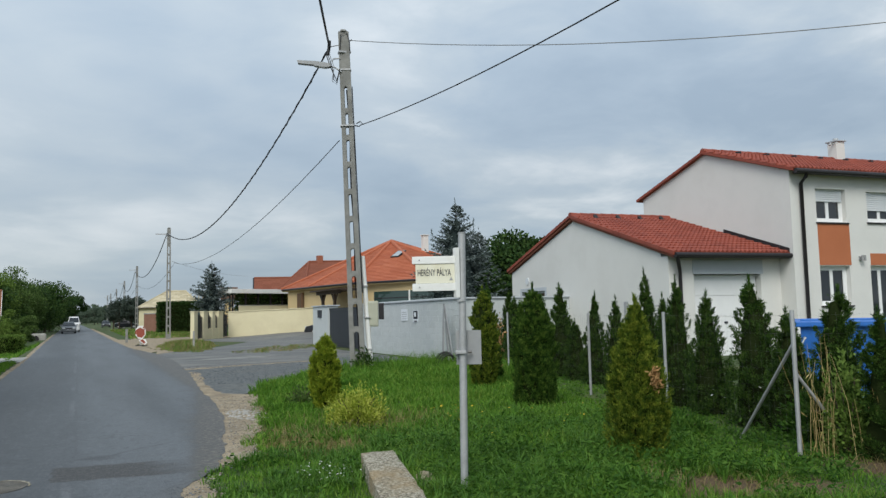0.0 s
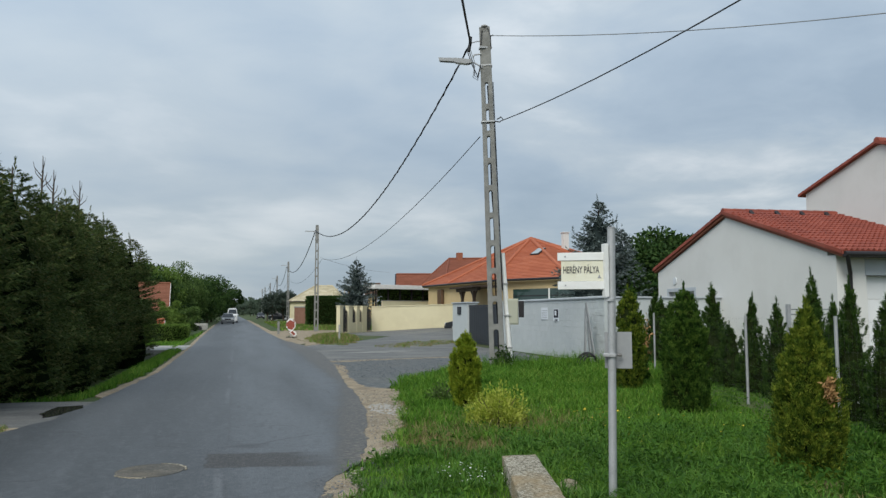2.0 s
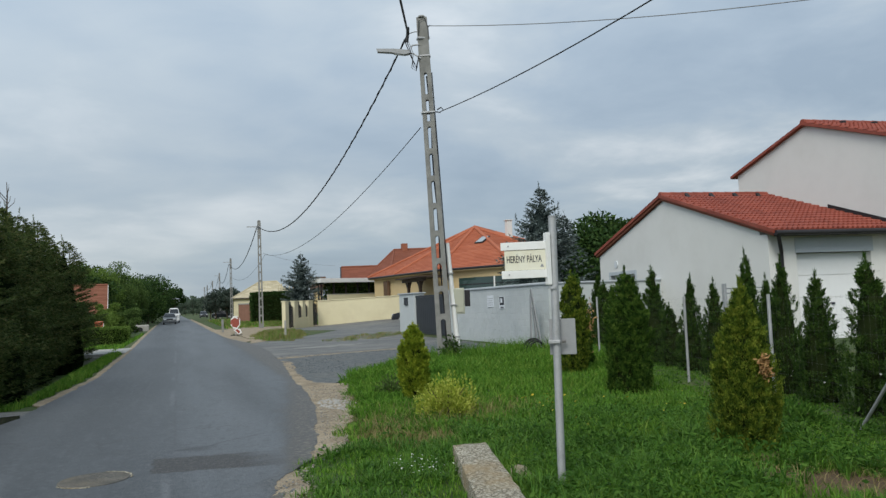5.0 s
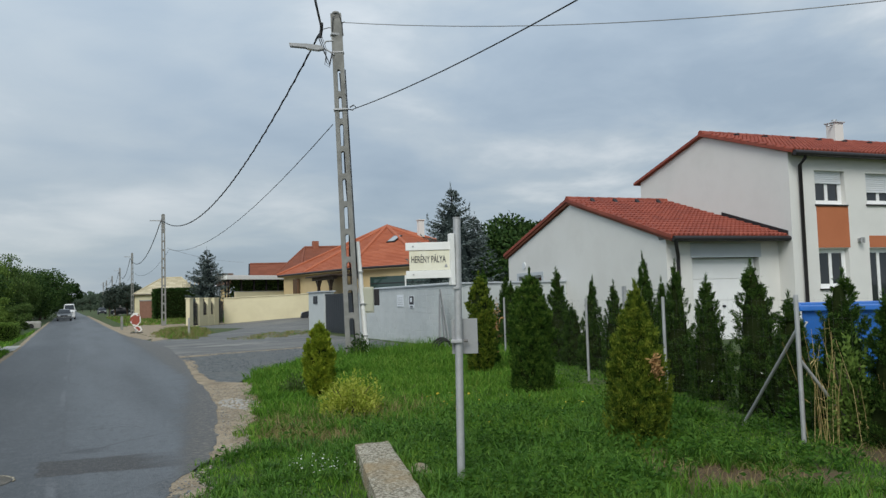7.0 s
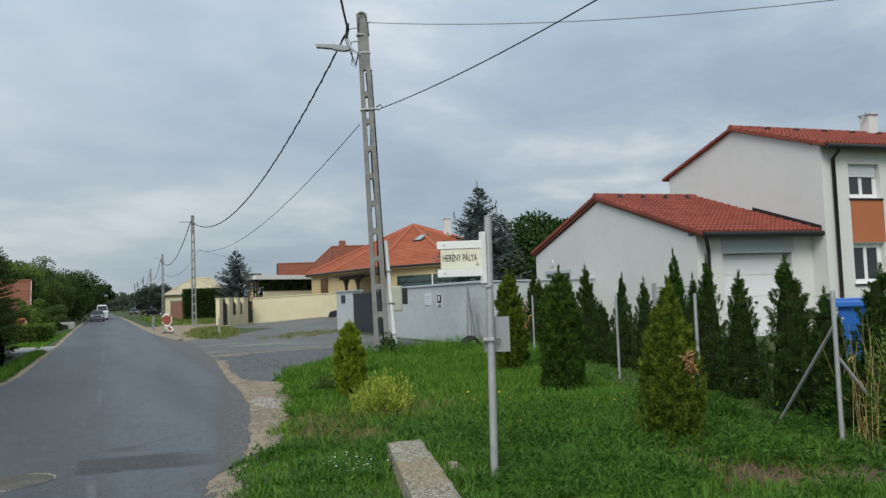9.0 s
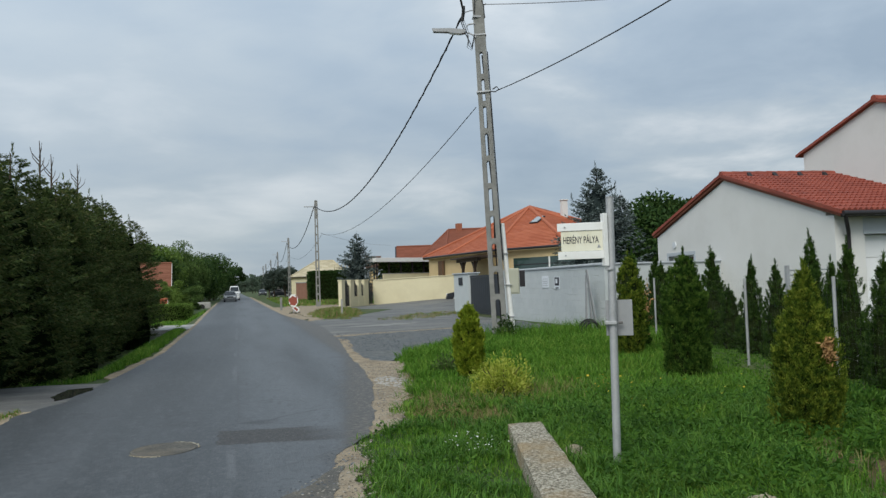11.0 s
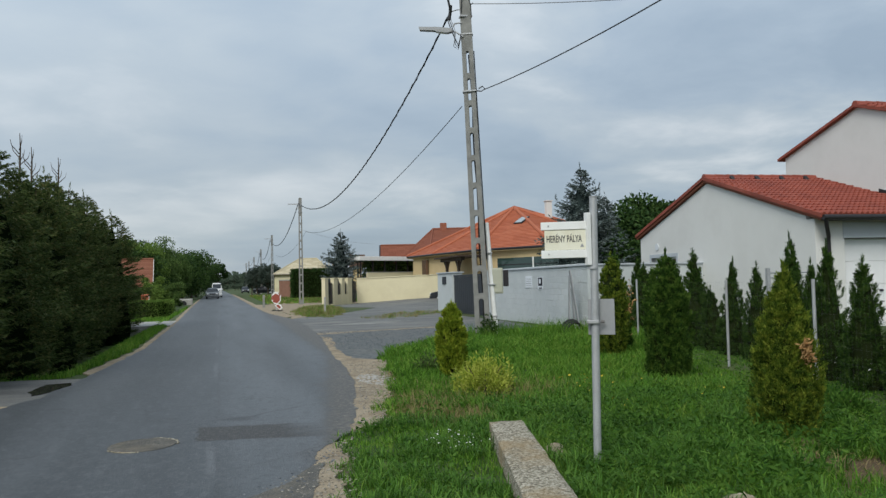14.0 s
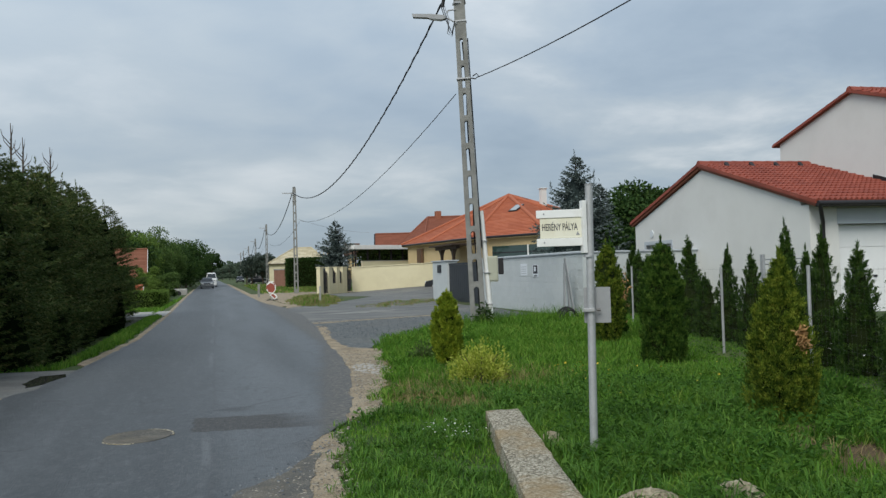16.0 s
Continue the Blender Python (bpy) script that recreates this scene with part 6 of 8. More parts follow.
# ---- street name post ----
def name_post():
    s = thing("sign_post", 2.97, 5.88, gz(2.97, 5.88), 0, "galvanised tube post with white sign bracket", "sign post")
    z0 = -gz(2.97, 5.88)
    part("post", Mb().tube([(0, 0, -0.05), (0.035, 0, 2.29 + z0)], 0.034, 14), M["galvanised"], s, "", True)
    part("post_cap", Mb().tube([(0.035, 0, 2.285 + z0), (0.035, 0, 2.30 + z0)], 0.036, 14), M["plate_grey"], s, "", True)
    ang = math.degrees(math.atan2(-0.17, 0.36))
    br = part("bracket", Mb().box(-0.045, -0.03, 1.735, -0.008, 0.03, 2.185, c=0.004), M["paint_white"], s, "white painted wooden bracket")
    mm = Matrix.Translation((-0.02, -0.0, z0 * 0)) @ pose(0, 0, 0, 0, 0, ang)
    for z in (2.045, 1.80):
        arm = part("arm", Mb().box(-0.405, -0.016, z, -0.01, 0.016, z + 0.068, mm, 0.003), M["paint_white"], br)
        part("screw", Mb().tube([mm @ Vector((-0.34, -0.022, z + 0.034)), mm @ Vector((-0.34, -0.014, z + 0.034))], 0.007, 8), M["plate_grey"], arm)
    pl = part("name_plate", Mb().box(-0.375, -0.008, 1.870, -0.02, 0.008, 2.043, mm, 0.002), M["sign_cream"], s, "faded cream enamel name plate")
    cu = bpy.data.curves.new("lettering", "FONT")
    cu.body, cu.size, cu.align_x, cu.align_y, cu.extrude = "HER\u00c9NY P\u00c1LYA", 0.084, "CENTER", "CENTER", 0.0008
    cu.offset = 0.0008
    tmp = bpy.data.objects.new("lettering", cu)
    scene.collection.objects.link(tmp)
    bpy.context.view_layer.update()
    me = bpy.data.meshes.new_from_object(tmp)
    bpy.data.objects.remove(tmp)
    me.materials.clear()
    me.materials.append(M["ink"])
    w = max(v.co.x for v in me.vertices) - min(v.co.x for v in me.vertices)
    k = 0.30 / w
    tx = new("lettering", me)
    tx.parent = pl
    tx.matrix_basis = mm @ Matrix.Translation((-0.208, -0.0095, 1.962)) @ pose(0, 0, 0, 90, 0, 0) @ Matrix.Diagonal((k, 1.0, 1, 1))
    part("emblem", Mb().prism([(-0.072, 1.893), (-0.040, 1.893), (-0.056, 1.925)], "y", -0.0105, -0.0082, mm), M["plate_grey"], pl, "small grey triangle")
    # back of a small sheet metal sign lower on the post
    bp = part("sign_back", Mb().box(-0.045, 0.05, 1.135, 0.180, 0.054, 1.44, pose(0, 0, 0, 0, 0, -30), 0.001), M["plate_grey"], s, "grey back of a small metal sign")
    part("clamp", Mb().box(-0.05, -0.045, 1.235, 0.05, 0.052, 1.262, pose(0, 0, 0, 0, 0, -30), 0.004), M["galvanised"], bp)
    part("bolt", Mb().tube([(0.055, -0.03, 1.25), (0.085, -0.045, 1.25)], 0.013, 8), M["iron"], bp)
    part("clamp", Mb().tube([(0.012, 0, 1.70), (0.012, 0, 1.72)], 0.043, 14), M["galvanised"], s)
    return s


name_post()


# ---- wire mesh fence ----
FD = Vector((0.2793, 0.9602))                     # along the fence, away from the camera
FN = Vector((0.9602, -0.2793))                    # towards the garden
F0 = Vector((6.69, 5.46))


def fence():
    f = thing("fence", 0, 0, 0, 0, "grey wire mesh fence on galvanised posts", "fence")
    run = [F0 + FD * s for s in (0, 3.05, 6.2, 9.3, 12.4, 15.5)]
    for i, p in enumerate(run):
        z = gz(p.x, p.y)
        part("post", Mb().tube([(p.x, p.y, z - 0.05), (p.x, p.y, z + 1.52)], 0.024, 10), M["galvanised"], f, "", True)
    side = [F0 + FN * s for s in (2.9, 5.8)]
    for p in side:
        z = gz(p.x, p.y)
        part("post", Mb().tube([(p.x, p.y, z - 0.05), (p.x, p.y, z + 1.5)], 0.021, 10), M["galvanised"], f, "", True)
    # corner braces
    for d, l, z in ((FD, 1.15, 1.17), (FN, 0.68, 0.86)):
        b = F0 + d * l
        part("brace", Mb().tube([(F0.x, F0.y, z), (b.x, b.y, gz(b.x, b.y) - 0.02)], 0.018, 8), M["galvanised"], f, "", True)
    for a, b in list(zip(run, run[1:])) + [(F0, side[0]), (side[0], side[1])]:
        d = b - a
        n = int(d.length / 0.1)
        mb = Mb()
        r = 0.00045
        for j in range(8):
            z = 0.06 + j * 0.2
            mb.tube([(a.x, a.y, z), (b.x, b.y, z)], r, 4, cap=False)
        for i in range(1, n):
            q = a + d * (i / n)
            mb.tube([(q.x, q.y, 0.03), (q.x, q.y, 1.49)], r, 4, cap=False)
        tagged(part("wire_mesh", mb, M["mesh_wire"], f), "", "", "", "stuff")
    # garden gate frame beyond, with two rails
    g = thing("garden_gate", 0, 0, 0, 0, "grey tubular frame gate in the fence", "gate")
    a = F0 + FD * 8.2 + FN * 1.6
    b = a + FN * 1.5 + FD * 1.2
    for p in (a, b):
        part("post", Mb().box(p.x - 0.035, p.y - 0.035, 0.0, p.x + 0.035, p.y + 0.035, 1.72, c=0.005), M["galvanised"], g)
    for z in (1.62, 1.52, 0.9):
        part("rail", Mb().tube([(a.x, a.y, z), (b.x, b.y, z)], 0.015, 8), M["galvanised"], g, "", True)


fence()


# ---- pool in the garden ----
def pool():
    p = thing("pool", 9.80, 7.97, 0.12, -50, "blue above-ground frame pool in the garden", "pool")
    lo = Mb()
    W, D, Hh, s = 4.4, 2.2, 1.16, 0.16
    vs = []
    for z, k in ((0, s), (Hh, 0)):
        vs += [(k, k, z), (W - k, k, z), (W - k, D - k, z), (k, D - k, z)]
    lo.add(vs, [(0, 3, 2, 1), (0, 1, 5, 4), (1, 2, 6, 5), (2, 3, 7, 6), (3, 0, 4, 7)])
    part("liner", lo, M["pool_blue"], p)
    rim = Mb().box(-0.06, -0.06, Hh - 0.05, W + 0.06, 0.05, Hh + 0.04, c=0.02).box(-0.06, D - 0.05, Hh - 0.05, W + 0.06, D + 0.06, Hh + 0.04, c=0.02)
    rim.box(-0.06, 0.052, Hh - 0.05, 0.05, D - 0.052, Hh + 0.04, c=0.02).box(W - 0.05, 0.052, Hh - 0.05, W + 0.06, D - 0.052, Hh + 0.04, c=0.02)
    part("rim", rim, M["pool_blue"], p)
    for i in range(5):
        x = 0.02 + i * (W - 0.04) / 4
        part("leg", Mb().tube([(x, -0.04, Hh - 0.05), (x, -0.04, 0.35), (x, -0.26, 0.0)], 0.022, 8), M["paint_white"], p, "white tubular leg", True)
    part("flap", Mb().tube([(-0.16, -0.10, 0.80), (-0.04, -0.11, 0.79), (0.05, -0.10, 0.85), (0.10, -0.09, 0.96)], 0.022, 8), M["paint_white"], p, "white curled edge strip", True)
    part("water", Mb().box(0.06, 0.06, Hh - 0.14, W - 0.06, D - 0.06, Hh - 0.13), M["glass_green"], p)


pool()


# ---- plants ----
def unit(a):
    return a / np.maximum(np.linalg.norm(a, axis=1, keepdims=True), 1e-6)


def card_arrays(P, D, W, rng, belly=0.45, cup=0.0):
    """Pointed leaves: base, two flanks, tip."""
    side = unit(np.cross(D, rng.normal(size=P.shape))) * W[:, None] * 0.5
    up = unit(np.cross(side, D)) * (cup * W)[:, None] if cup else 0
    V = np.stack([P, P + D * belly + side + up, P + D, P + D * belly - side + up], 1)
    return V.reshape(-1, 3)


def leaf_mesh(name, P, D, W, mat, rng, belly=0.45, cup=0.0, extra=None):
    V = card_arrays(P, D, W, rng, belly, cup)
    n = len(P)
    F = np.arange(4 * n)
    sizes = [4] * n
    if extra:
        ev, ef = extra
        base = len(V)
        V = np.concatenate([V, np.array(ev)])
        F = np.concatenate([F, np.array([i + base for f in ef for i in f])])
        sizes = sizes + [len(f) for f in ef]
    return quick_mesh(name, V, F, sizes, mat)


def lathe(prof, n=14, wob=0.0, rng=None):
    mb = Mb()
    for z, r in prof:
        for k in range(n):
            a = 2 * math.pi * k / n
            rr = r * (1 + (wob * rng.uniform(-1, 1) if rng is not None else 0))
            mb.v.append((math.cos(a) * rr, math.sin(a) * rr, z))
    for i in range(len(prof) - 1):
        for k in range(n):
            mb.f.append((i * n + k, i * n + (k + 1) % n, (i + 1) * n + (k + 1) % n, (i + 1) * n + k))
    return mb


def spruce_meshes(h, r, seed, mat, dens=1.0, power=0.85, low=0.03, spire=True, tw=0.24, slim=1.0, core=0.44, inner_s=0.18, core_mat="needle_core", tuck=1.0, tuck_to=0.28, rag=0.72):
    rng = np.random.default_rng(seed)
    P, D, W = [], [], []
    nb = int(46 * h * dens)
    t = np.sort(rng.random(nb) ** 1.15)
    az = rng.random(nb) * 2 * math.pi
    for i in range(nb):
        z0 = h * (low + (0.985 - low) * t[i])
        L = (r * (1 - t[i]) ** power + 0.10) * rng.uniform(rag, 1.84 - rag)
        L *= min(1.0, tuck + (1 - tuck) * t[i] / tuck_to)
        out = np.array([math.cos(az[i]), math.sin(az[i]), 0.0])
        sd = np.array([-out[1], out[0], 0.0])
        m = int((5 + 17 * L) * 1.15 * (0.24 / tw) ** 1.4)
        s = rng.uniform(inner_s, 1.0, m) ** 0.75
        droop = -0.16 * L * s + 0.22 * L * s * s
        p = out[None] * (L * s)[:, None] + sd[None] * (rng.normal(0, 0.05, m) * L)[:, None]
        p[:, 2] = z0 + droop + 0.25 * t[i] * L * s
        sg = np.where(rng.random(m) < 0.5, -1, 1)
        d = out[None] * rng.uniform(0.35, 1.0, m)[:, None] + sd[None] * (sg * rng.uniform(0.2, 0.9, m))[:, None]
        d[:, 2] += rng.uniform(-0.75, 0.55, m)
        d = unit(d) * (tw * rng.uniform(0.6, 1.25, m) * (0.55 + 0.45 * min(L / max(r, 0.1) * 1.4, 1)))[:, None]
        P.append(p), D.append(d), W.append(rng.uniform(0.055, 0.10, m) * (tw / 0.24) * slim)
    if spire:
        # upright leader shoots clothed in short needles, the tallest in the middle
        for k in range(7):
            q = 0.0 if k == 0 else rng.uniform(0.15, 0.42) * r
            a = rng.random() * 2 * math.pi
            z0, ln_ = (h * 0.90, h * 0.13) if k == 0 else (h * (0.93 - 0.16 * q / r / 0.42) - 0.15, rng.uniform(0.35, 0.7))
            m = 46
            u = rng.random(m)
            b = rng.random(m) * 2 * math.pi
            P.append(np.stack([q * math.cos(a) + 0.06 * u * math.cos(a), q * math.sin(a) + 0.06 * u * math.sin(a), z0 + u * ln_], 1))
            w_ = (0.11 * (1 - u) + 0.025)
            D.append(np.stack([np.cos(b) * w_, np.sin(b) * w_, 0.06 + 0.08 * u], 1))
            W.append(np.full(m, 0.02))
    crown = leaf_mesh("crown", np.concatenate(P), np.concatenate(D), np.concatenate(W), mat, rng)
    trunk = mesh_of("trunk", Mb().tube([(0, 0, -0.1), (0.02, 0, h * 0.5), (0, 0, h * 1.0)], 0.035 * r + 0.07, 8, 0.012), M["bark"])
    # solid core whose dark colour supplies the crown's inner shade
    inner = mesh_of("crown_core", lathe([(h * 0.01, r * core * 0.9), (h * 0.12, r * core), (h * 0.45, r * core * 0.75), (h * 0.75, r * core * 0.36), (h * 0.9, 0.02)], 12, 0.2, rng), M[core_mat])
    return trunk, crown, inner


def plant(name, meshes, x, y, rz, s, label, category, group="", names=("trunk", "crown", "crown_core"), sink=0.0):
    t = thing(name, x, y, gz(x, y) - sink, rz, label, category, group)
    for nm, me in zip(names, meshes):
        if me is not None:
            ob = part(nm, me, None, t)
            ob.scale = s if isinstance(s, tuple) else (s, s, s)
    return t


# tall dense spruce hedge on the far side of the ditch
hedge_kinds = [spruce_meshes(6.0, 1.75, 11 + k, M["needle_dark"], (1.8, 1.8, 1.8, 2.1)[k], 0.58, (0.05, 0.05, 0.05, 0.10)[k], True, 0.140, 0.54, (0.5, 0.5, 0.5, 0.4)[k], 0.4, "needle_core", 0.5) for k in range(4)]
rng = np.random.default_rng(5)
for i, y in enumerate(np.arange(13.4, 33.4, 1.32)):
    hgt = interp(y, [(13, 0.96), (15.2, 0.97), (16.5, 0.97), (17.4, 0.92), (18.8, 0.87), (20, 0.83), (21.2, 0.87), (24, 0.98), (26, 1.0), (29, 0.97), (31.5, 0.96), (33.5, 0.92)])
    wid = 0.95 if y < 28 else 1.0
    x = -5.15 + 0.28 * rng.standard_normal() + (0.10 * (y - 27) if y > 27 else 0)
    plant("spruce_tree", hedge_kinds[i % 3 if y < 29 else 3], x, y, rng.uniform(0, 360), (wid, wid, hgt * rng.uniform(0.95, 1.03)), "dense dark green spruce in the tall roadside hedge", "tree", "hedge of spruces", sink=0.1)
for y in (16.3, 21.4, 22.6, 26.0):
    # bare leader shoots standing above the hedge
    x = -5.1
    z = interp(y, [(16.3, 5.75), (21.4, 5.45), (22.6, 5.3), (26, 5.6)])
    mb = Mb().tube([(0, 0, -0.4), (0.02, 0.01, 0.55), (0.0, 0.03, 0.95)], 0.028, 6, 0.008)
    for k in range(5):
        a = k * 1.3
        mb.tube([(0, 0, 0.1 + 0.1 * k), (0.2 * math.cos(a), 0.2 * math.sin(a), 0.3 + 0.1 * k), (0.24 * math.cos(a), 0.24 * math.sin(a), 0.45 + 0.1 * k)], 0.014, 5, 0.005)
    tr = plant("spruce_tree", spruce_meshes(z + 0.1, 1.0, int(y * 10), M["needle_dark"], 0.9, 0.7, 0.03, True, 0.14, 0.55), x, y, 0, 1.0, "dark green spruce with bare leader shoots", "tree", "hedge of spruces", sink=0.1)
    ob = part("leader_shoot", mb, M["bark"], tr)
    ob.location = (0, 0, z)

# blue spruces
plant("blue_spruce", spruce_meshes(6.42, 2.8, 41, M["needle_blue"], 1.6, 0.88, 0.05, True, 0.19, 0.7, 0.42, 0.25, "needle_core_blue"), 14.8, 29.6, 20, 1.0, "grey-blue spruce with an uneven ragged crown", "tree")
plant("blue_spruce", spruce_meshes(5.3, 1.9, 42, M["needle_blue"], 1.8, 0.9, 0.05, True, 0.19, 0.7, 0.4, 0.25, "needle_core_blue"), 16.35, 30.5, 70, 1.0, "smaller grey-blue spruce beside the taller one", "tree")
plant("blue_spruce", spruce_meshes(6.6, 3.1, 43, M["needle_blue"], 1.25, 0.92, 0.08, True, 0.26, 0.9, 0.26, 0.2, "needle_core_blue", 0.35, 0.55, 0.50), 10.4, 71.0, 20, 1.0, "broad dark grey-blue spruce behind the wall", "tree")


def thuja_meshes(h, r, n, seed, mat, full=0.75, ln=0.05, wd=0.016, bend=0.0, sharp=1.3, foot=0.72):
    """A dense upright cone of flat sprays over a core painted dark for inner shade."""
    rng = np.random.default_rng(seed)

    def rad(t):
        s = np.clip((t - 0.2) / 0.8, 0, 1)
        return r * np.where(t < 0.2, foot + (1 - foot) * t / 0.2, (1 - s ** sharp) ** full)
    # fans of sprays: each fan stands on the outline, its sprays spread up and out from one foot
    m = max(n // 120, 40)
    ct = (np.arange(m) + rng.random(m)) / m
    ct = 1 - (1 - ct) ** 0.8
    ca = rng.random(m) * 2 * math.pi
    cq = rad(ct) * rng.uniform(0.48, 1.0, m) ** 0.8 * (1 + 0.08 * np.sin(3 * ca + 9 * ct) + 0.05 * np.sin(7 * ca - 15 * ct))
    k = np.repeat(np.arange(m), n // m)
    n2 = len(k)
    co = np.stack([np.cos(ca), np.sin(ca), np.zeros(m)], 1)
    cs = np.stack([-np.sin(ca), np.cos(ca), np.zeros(m)], 1)
    size = (0.5 + 0.5 * np.clip(rad(ct) / r, 0.2, 1))[k]
    u, v = rng.normal(0, 1, n2), rng.uniform(0, 1, n2)
    P = co[k] * (cq[k] + size * (0.05 * v + 0.014 * rng.normal(0, 1, n2)))[:, None] + cs[k] * (size * u * (0.010 + 0.030 * v))[:, None]
    P[:, 2] = np.maximum(ct[k] * h * 0.97 - 0.03 + size * 0.17 * v, 0.01)
    P[:, 0] += bend * (P[:, 2] / h) ** 2
    D = co[k] * rng.uniform(0.05, 0.5, n2)[:, None] + cs[k] * (u * 0.4)[:, None] + rng.normal(0, 0.14, (n2, 3))
    D[:, 2] += rng.uniform(0.4, 1.1, n2)
    D = unit(D) * (ln * rng.uniform(0.5, 1.2, n2))[:, None]
    W = wd * rng.uniform(0.6, 1.3, n2)
    # thin tips of the leaders, a main one and a few lower ones
    m = max(n // 150, 30)
    kk = rng.integers(0, 4, m)
    kk[: m // 2] = 0
    off = np.array([(0, 0, 1.0), (0.05, 0.03, 0.93), (-0.05, 0.02, 0.91), (0.02, -0.06, 0.89)])[kk]
    up = rng.uniform(-0.06, 0.05, m)
    tp = np.stack([bend + off[:, 0] * r * 2 + rng.normal(0, 0.006, m), off[:, 1] * r * 2 + rng.normal(0, 0.006, m), h * (off[:, 2] + up)], 1)
    td = np.stack([rng.normal(0, 0.014, m), rng.normal(0, 0.014, m), rng.uniform(0.03, 0.09, m)], 1)
    crown = leaf_mesh("crown", np.concatenate([P, tp]), np.concatenate([D, td]), np.concatenate([W, np.full(m, 0.007)]), mat, rng, 0.55, 0.15)
    prof = [(h * t_, float(rad(np.array(t_))) * 0.66) for t_ in (0.01, 0.06, 0.15, 0.3, 0.5, 0.7, 0.85, 0.95)]
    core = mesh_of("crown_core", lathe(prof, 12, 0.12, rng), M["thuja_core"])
    trunk = mesh_of("trunk", Mb().tube([(0, 0, -0.06), (bend * 0.3, 0, h * 0.6)], 0.025, 7, 0.012), M["bark"])
    return trunk, crown, core


NT = ("trunk", "crown", "crown_core")
plant("thuja", thuja_meshes(1.2, 0.25, 22000, 61, M["thuja_yellow"], 0.95, 0.06, 0.015, 0.0, 2.6, 0.6), 3.64, 12.35, 0, 1.0, "small golden green pointed thuja in the grass", "shrub", "", NT)
plant("thuja", thuja_meshes(2.02, 0.31, 30000, 62, M["thuja_mixed"], 0.9, 0.05, 0.016, 0.0, 3.0), 7.70, 14.2, 0, 1.0, "green thuja with browning tips before the fence", "shrub", "", NT)
plant("thuja", thuja_meshes(1.93, 0.355, 46000, 63, M["thuja"], 0.75, 0.044, 0.012, 0.0, 3.2, 0.92), 6.80, 10.75, 0, 1.0, "full green column thuja before the fence", "shrub", "", NT)
front = plant("thuja", thuja_meshes(1.62, 0.315, 76000, 64, M["thuja_mixed"], 0.9, 0.034, 0.010, 0.04, 1.7, 0.9), 5.36, 6.42, 0, 1.0, "yellowish green thuja with orange dead sprays", "shrub", "", NT)
# dead sprays on the front one and on the far one
for tr, spots in ((front, [(-0.01, -0.31, 0.89, 110), (0.0, -0.31, 0.81, 80)]), ):
    rg = np.random.default_rng(9)
    Ps = np.concatenate([np.array([sx_, sy_, sz_]) + rg.normal(0, 1, (k, 3)) * (0.026, 0.018, 0.040) for sx_, sy_, sz_, k in spots])
    Ds = unit(rg.normal(0, 1, Ps.shape) * 0.5 + np.array([0.2, -0.5, 0.4])) * rg.uniform(0.05, 0.10, len(Ps))[:, None]
    part("dead_sprays", leaf_mesh("dead_sprays", Ps, Ds * 0.7, rg.uniform(0.012, 0.024, len(Ps)), M["thuja_dead"], rg), None, tr, "orange dead sprays")
far_th = plant("thuja", thuja_meshes(2.1, 0.34, 26000, 65, M["thuja"], 0.9), 8.35, 15.2, 40, 1.0, "dark green thuja with orange dead sprays", "shrub", "", NT)
rg = np.random.default_rng(10)
Ps = np.array([-0.05, -0.32, 1.05]) + rg.normal(0, 1, (70, 3)) * (0.12, 0.05, 0.25)
part("dead_sprays", leaf_mesh("dead_sprays", Ps, unit(rg.normal(0, 1, Ps.shape)) * 0.09, np.full(70, 0.035), M["thuja_dead"], rg), None, far_th, "orange dead sprays")

row_kinds = [thuja_meshes(1.9, 0.315, 23000, 71 + k, M["thuja_deep"], (0.88, 0.98, 0.82)[k], 0.034, 0.0115, (0.0, 0.05, -0.04)[k], (1.3, 1.15, 1.5)[k], 1.0) for k in range(3)]
ROW = [(7.05, 3.9, 1.6, 1.0), (7.3, 4.89, 1.5, 1.15), (7.5, 5.57, 1.74, 1.2), (7.74, 6.4, 1.50, 1.2), (7.95, 7.12, 1.93, 1.25), (8.3, 8.31, 1.78, 1.15), (8.57, 9.23, 2.05, 0.9), (8.74, 9.75, 1.8, 0.75),
       (8.87, 10.28, 2.22, 1.0), (9.28, 11.68, 1.78, 0.95), (9.63, 12.88, 1.9, 1.0), (9.9, 13.9, 1.35, 0.9), (10.22, 14.93, 2.16, 1.5), (10.6, 16.3, 1.6, 1.0), (10.95, 17.5, 1.7, 1.25), (11.42, 19.05, 1.88, 1.3), (11.75, 20.0, 2.0, 1.3)]
for i, (x, y, h, wk) in enumerate(ROW):
    wk, h = wk * 0.96, h * 0.965
    k = (i * 7 + i // 3) % 3
    plant("thuja", row_kinds[k], x, y, 67 * i, (wk, wk, h / 1.9), "dark green pointed thuja in the garden row", "shrub", "thujas along the fence", NT)


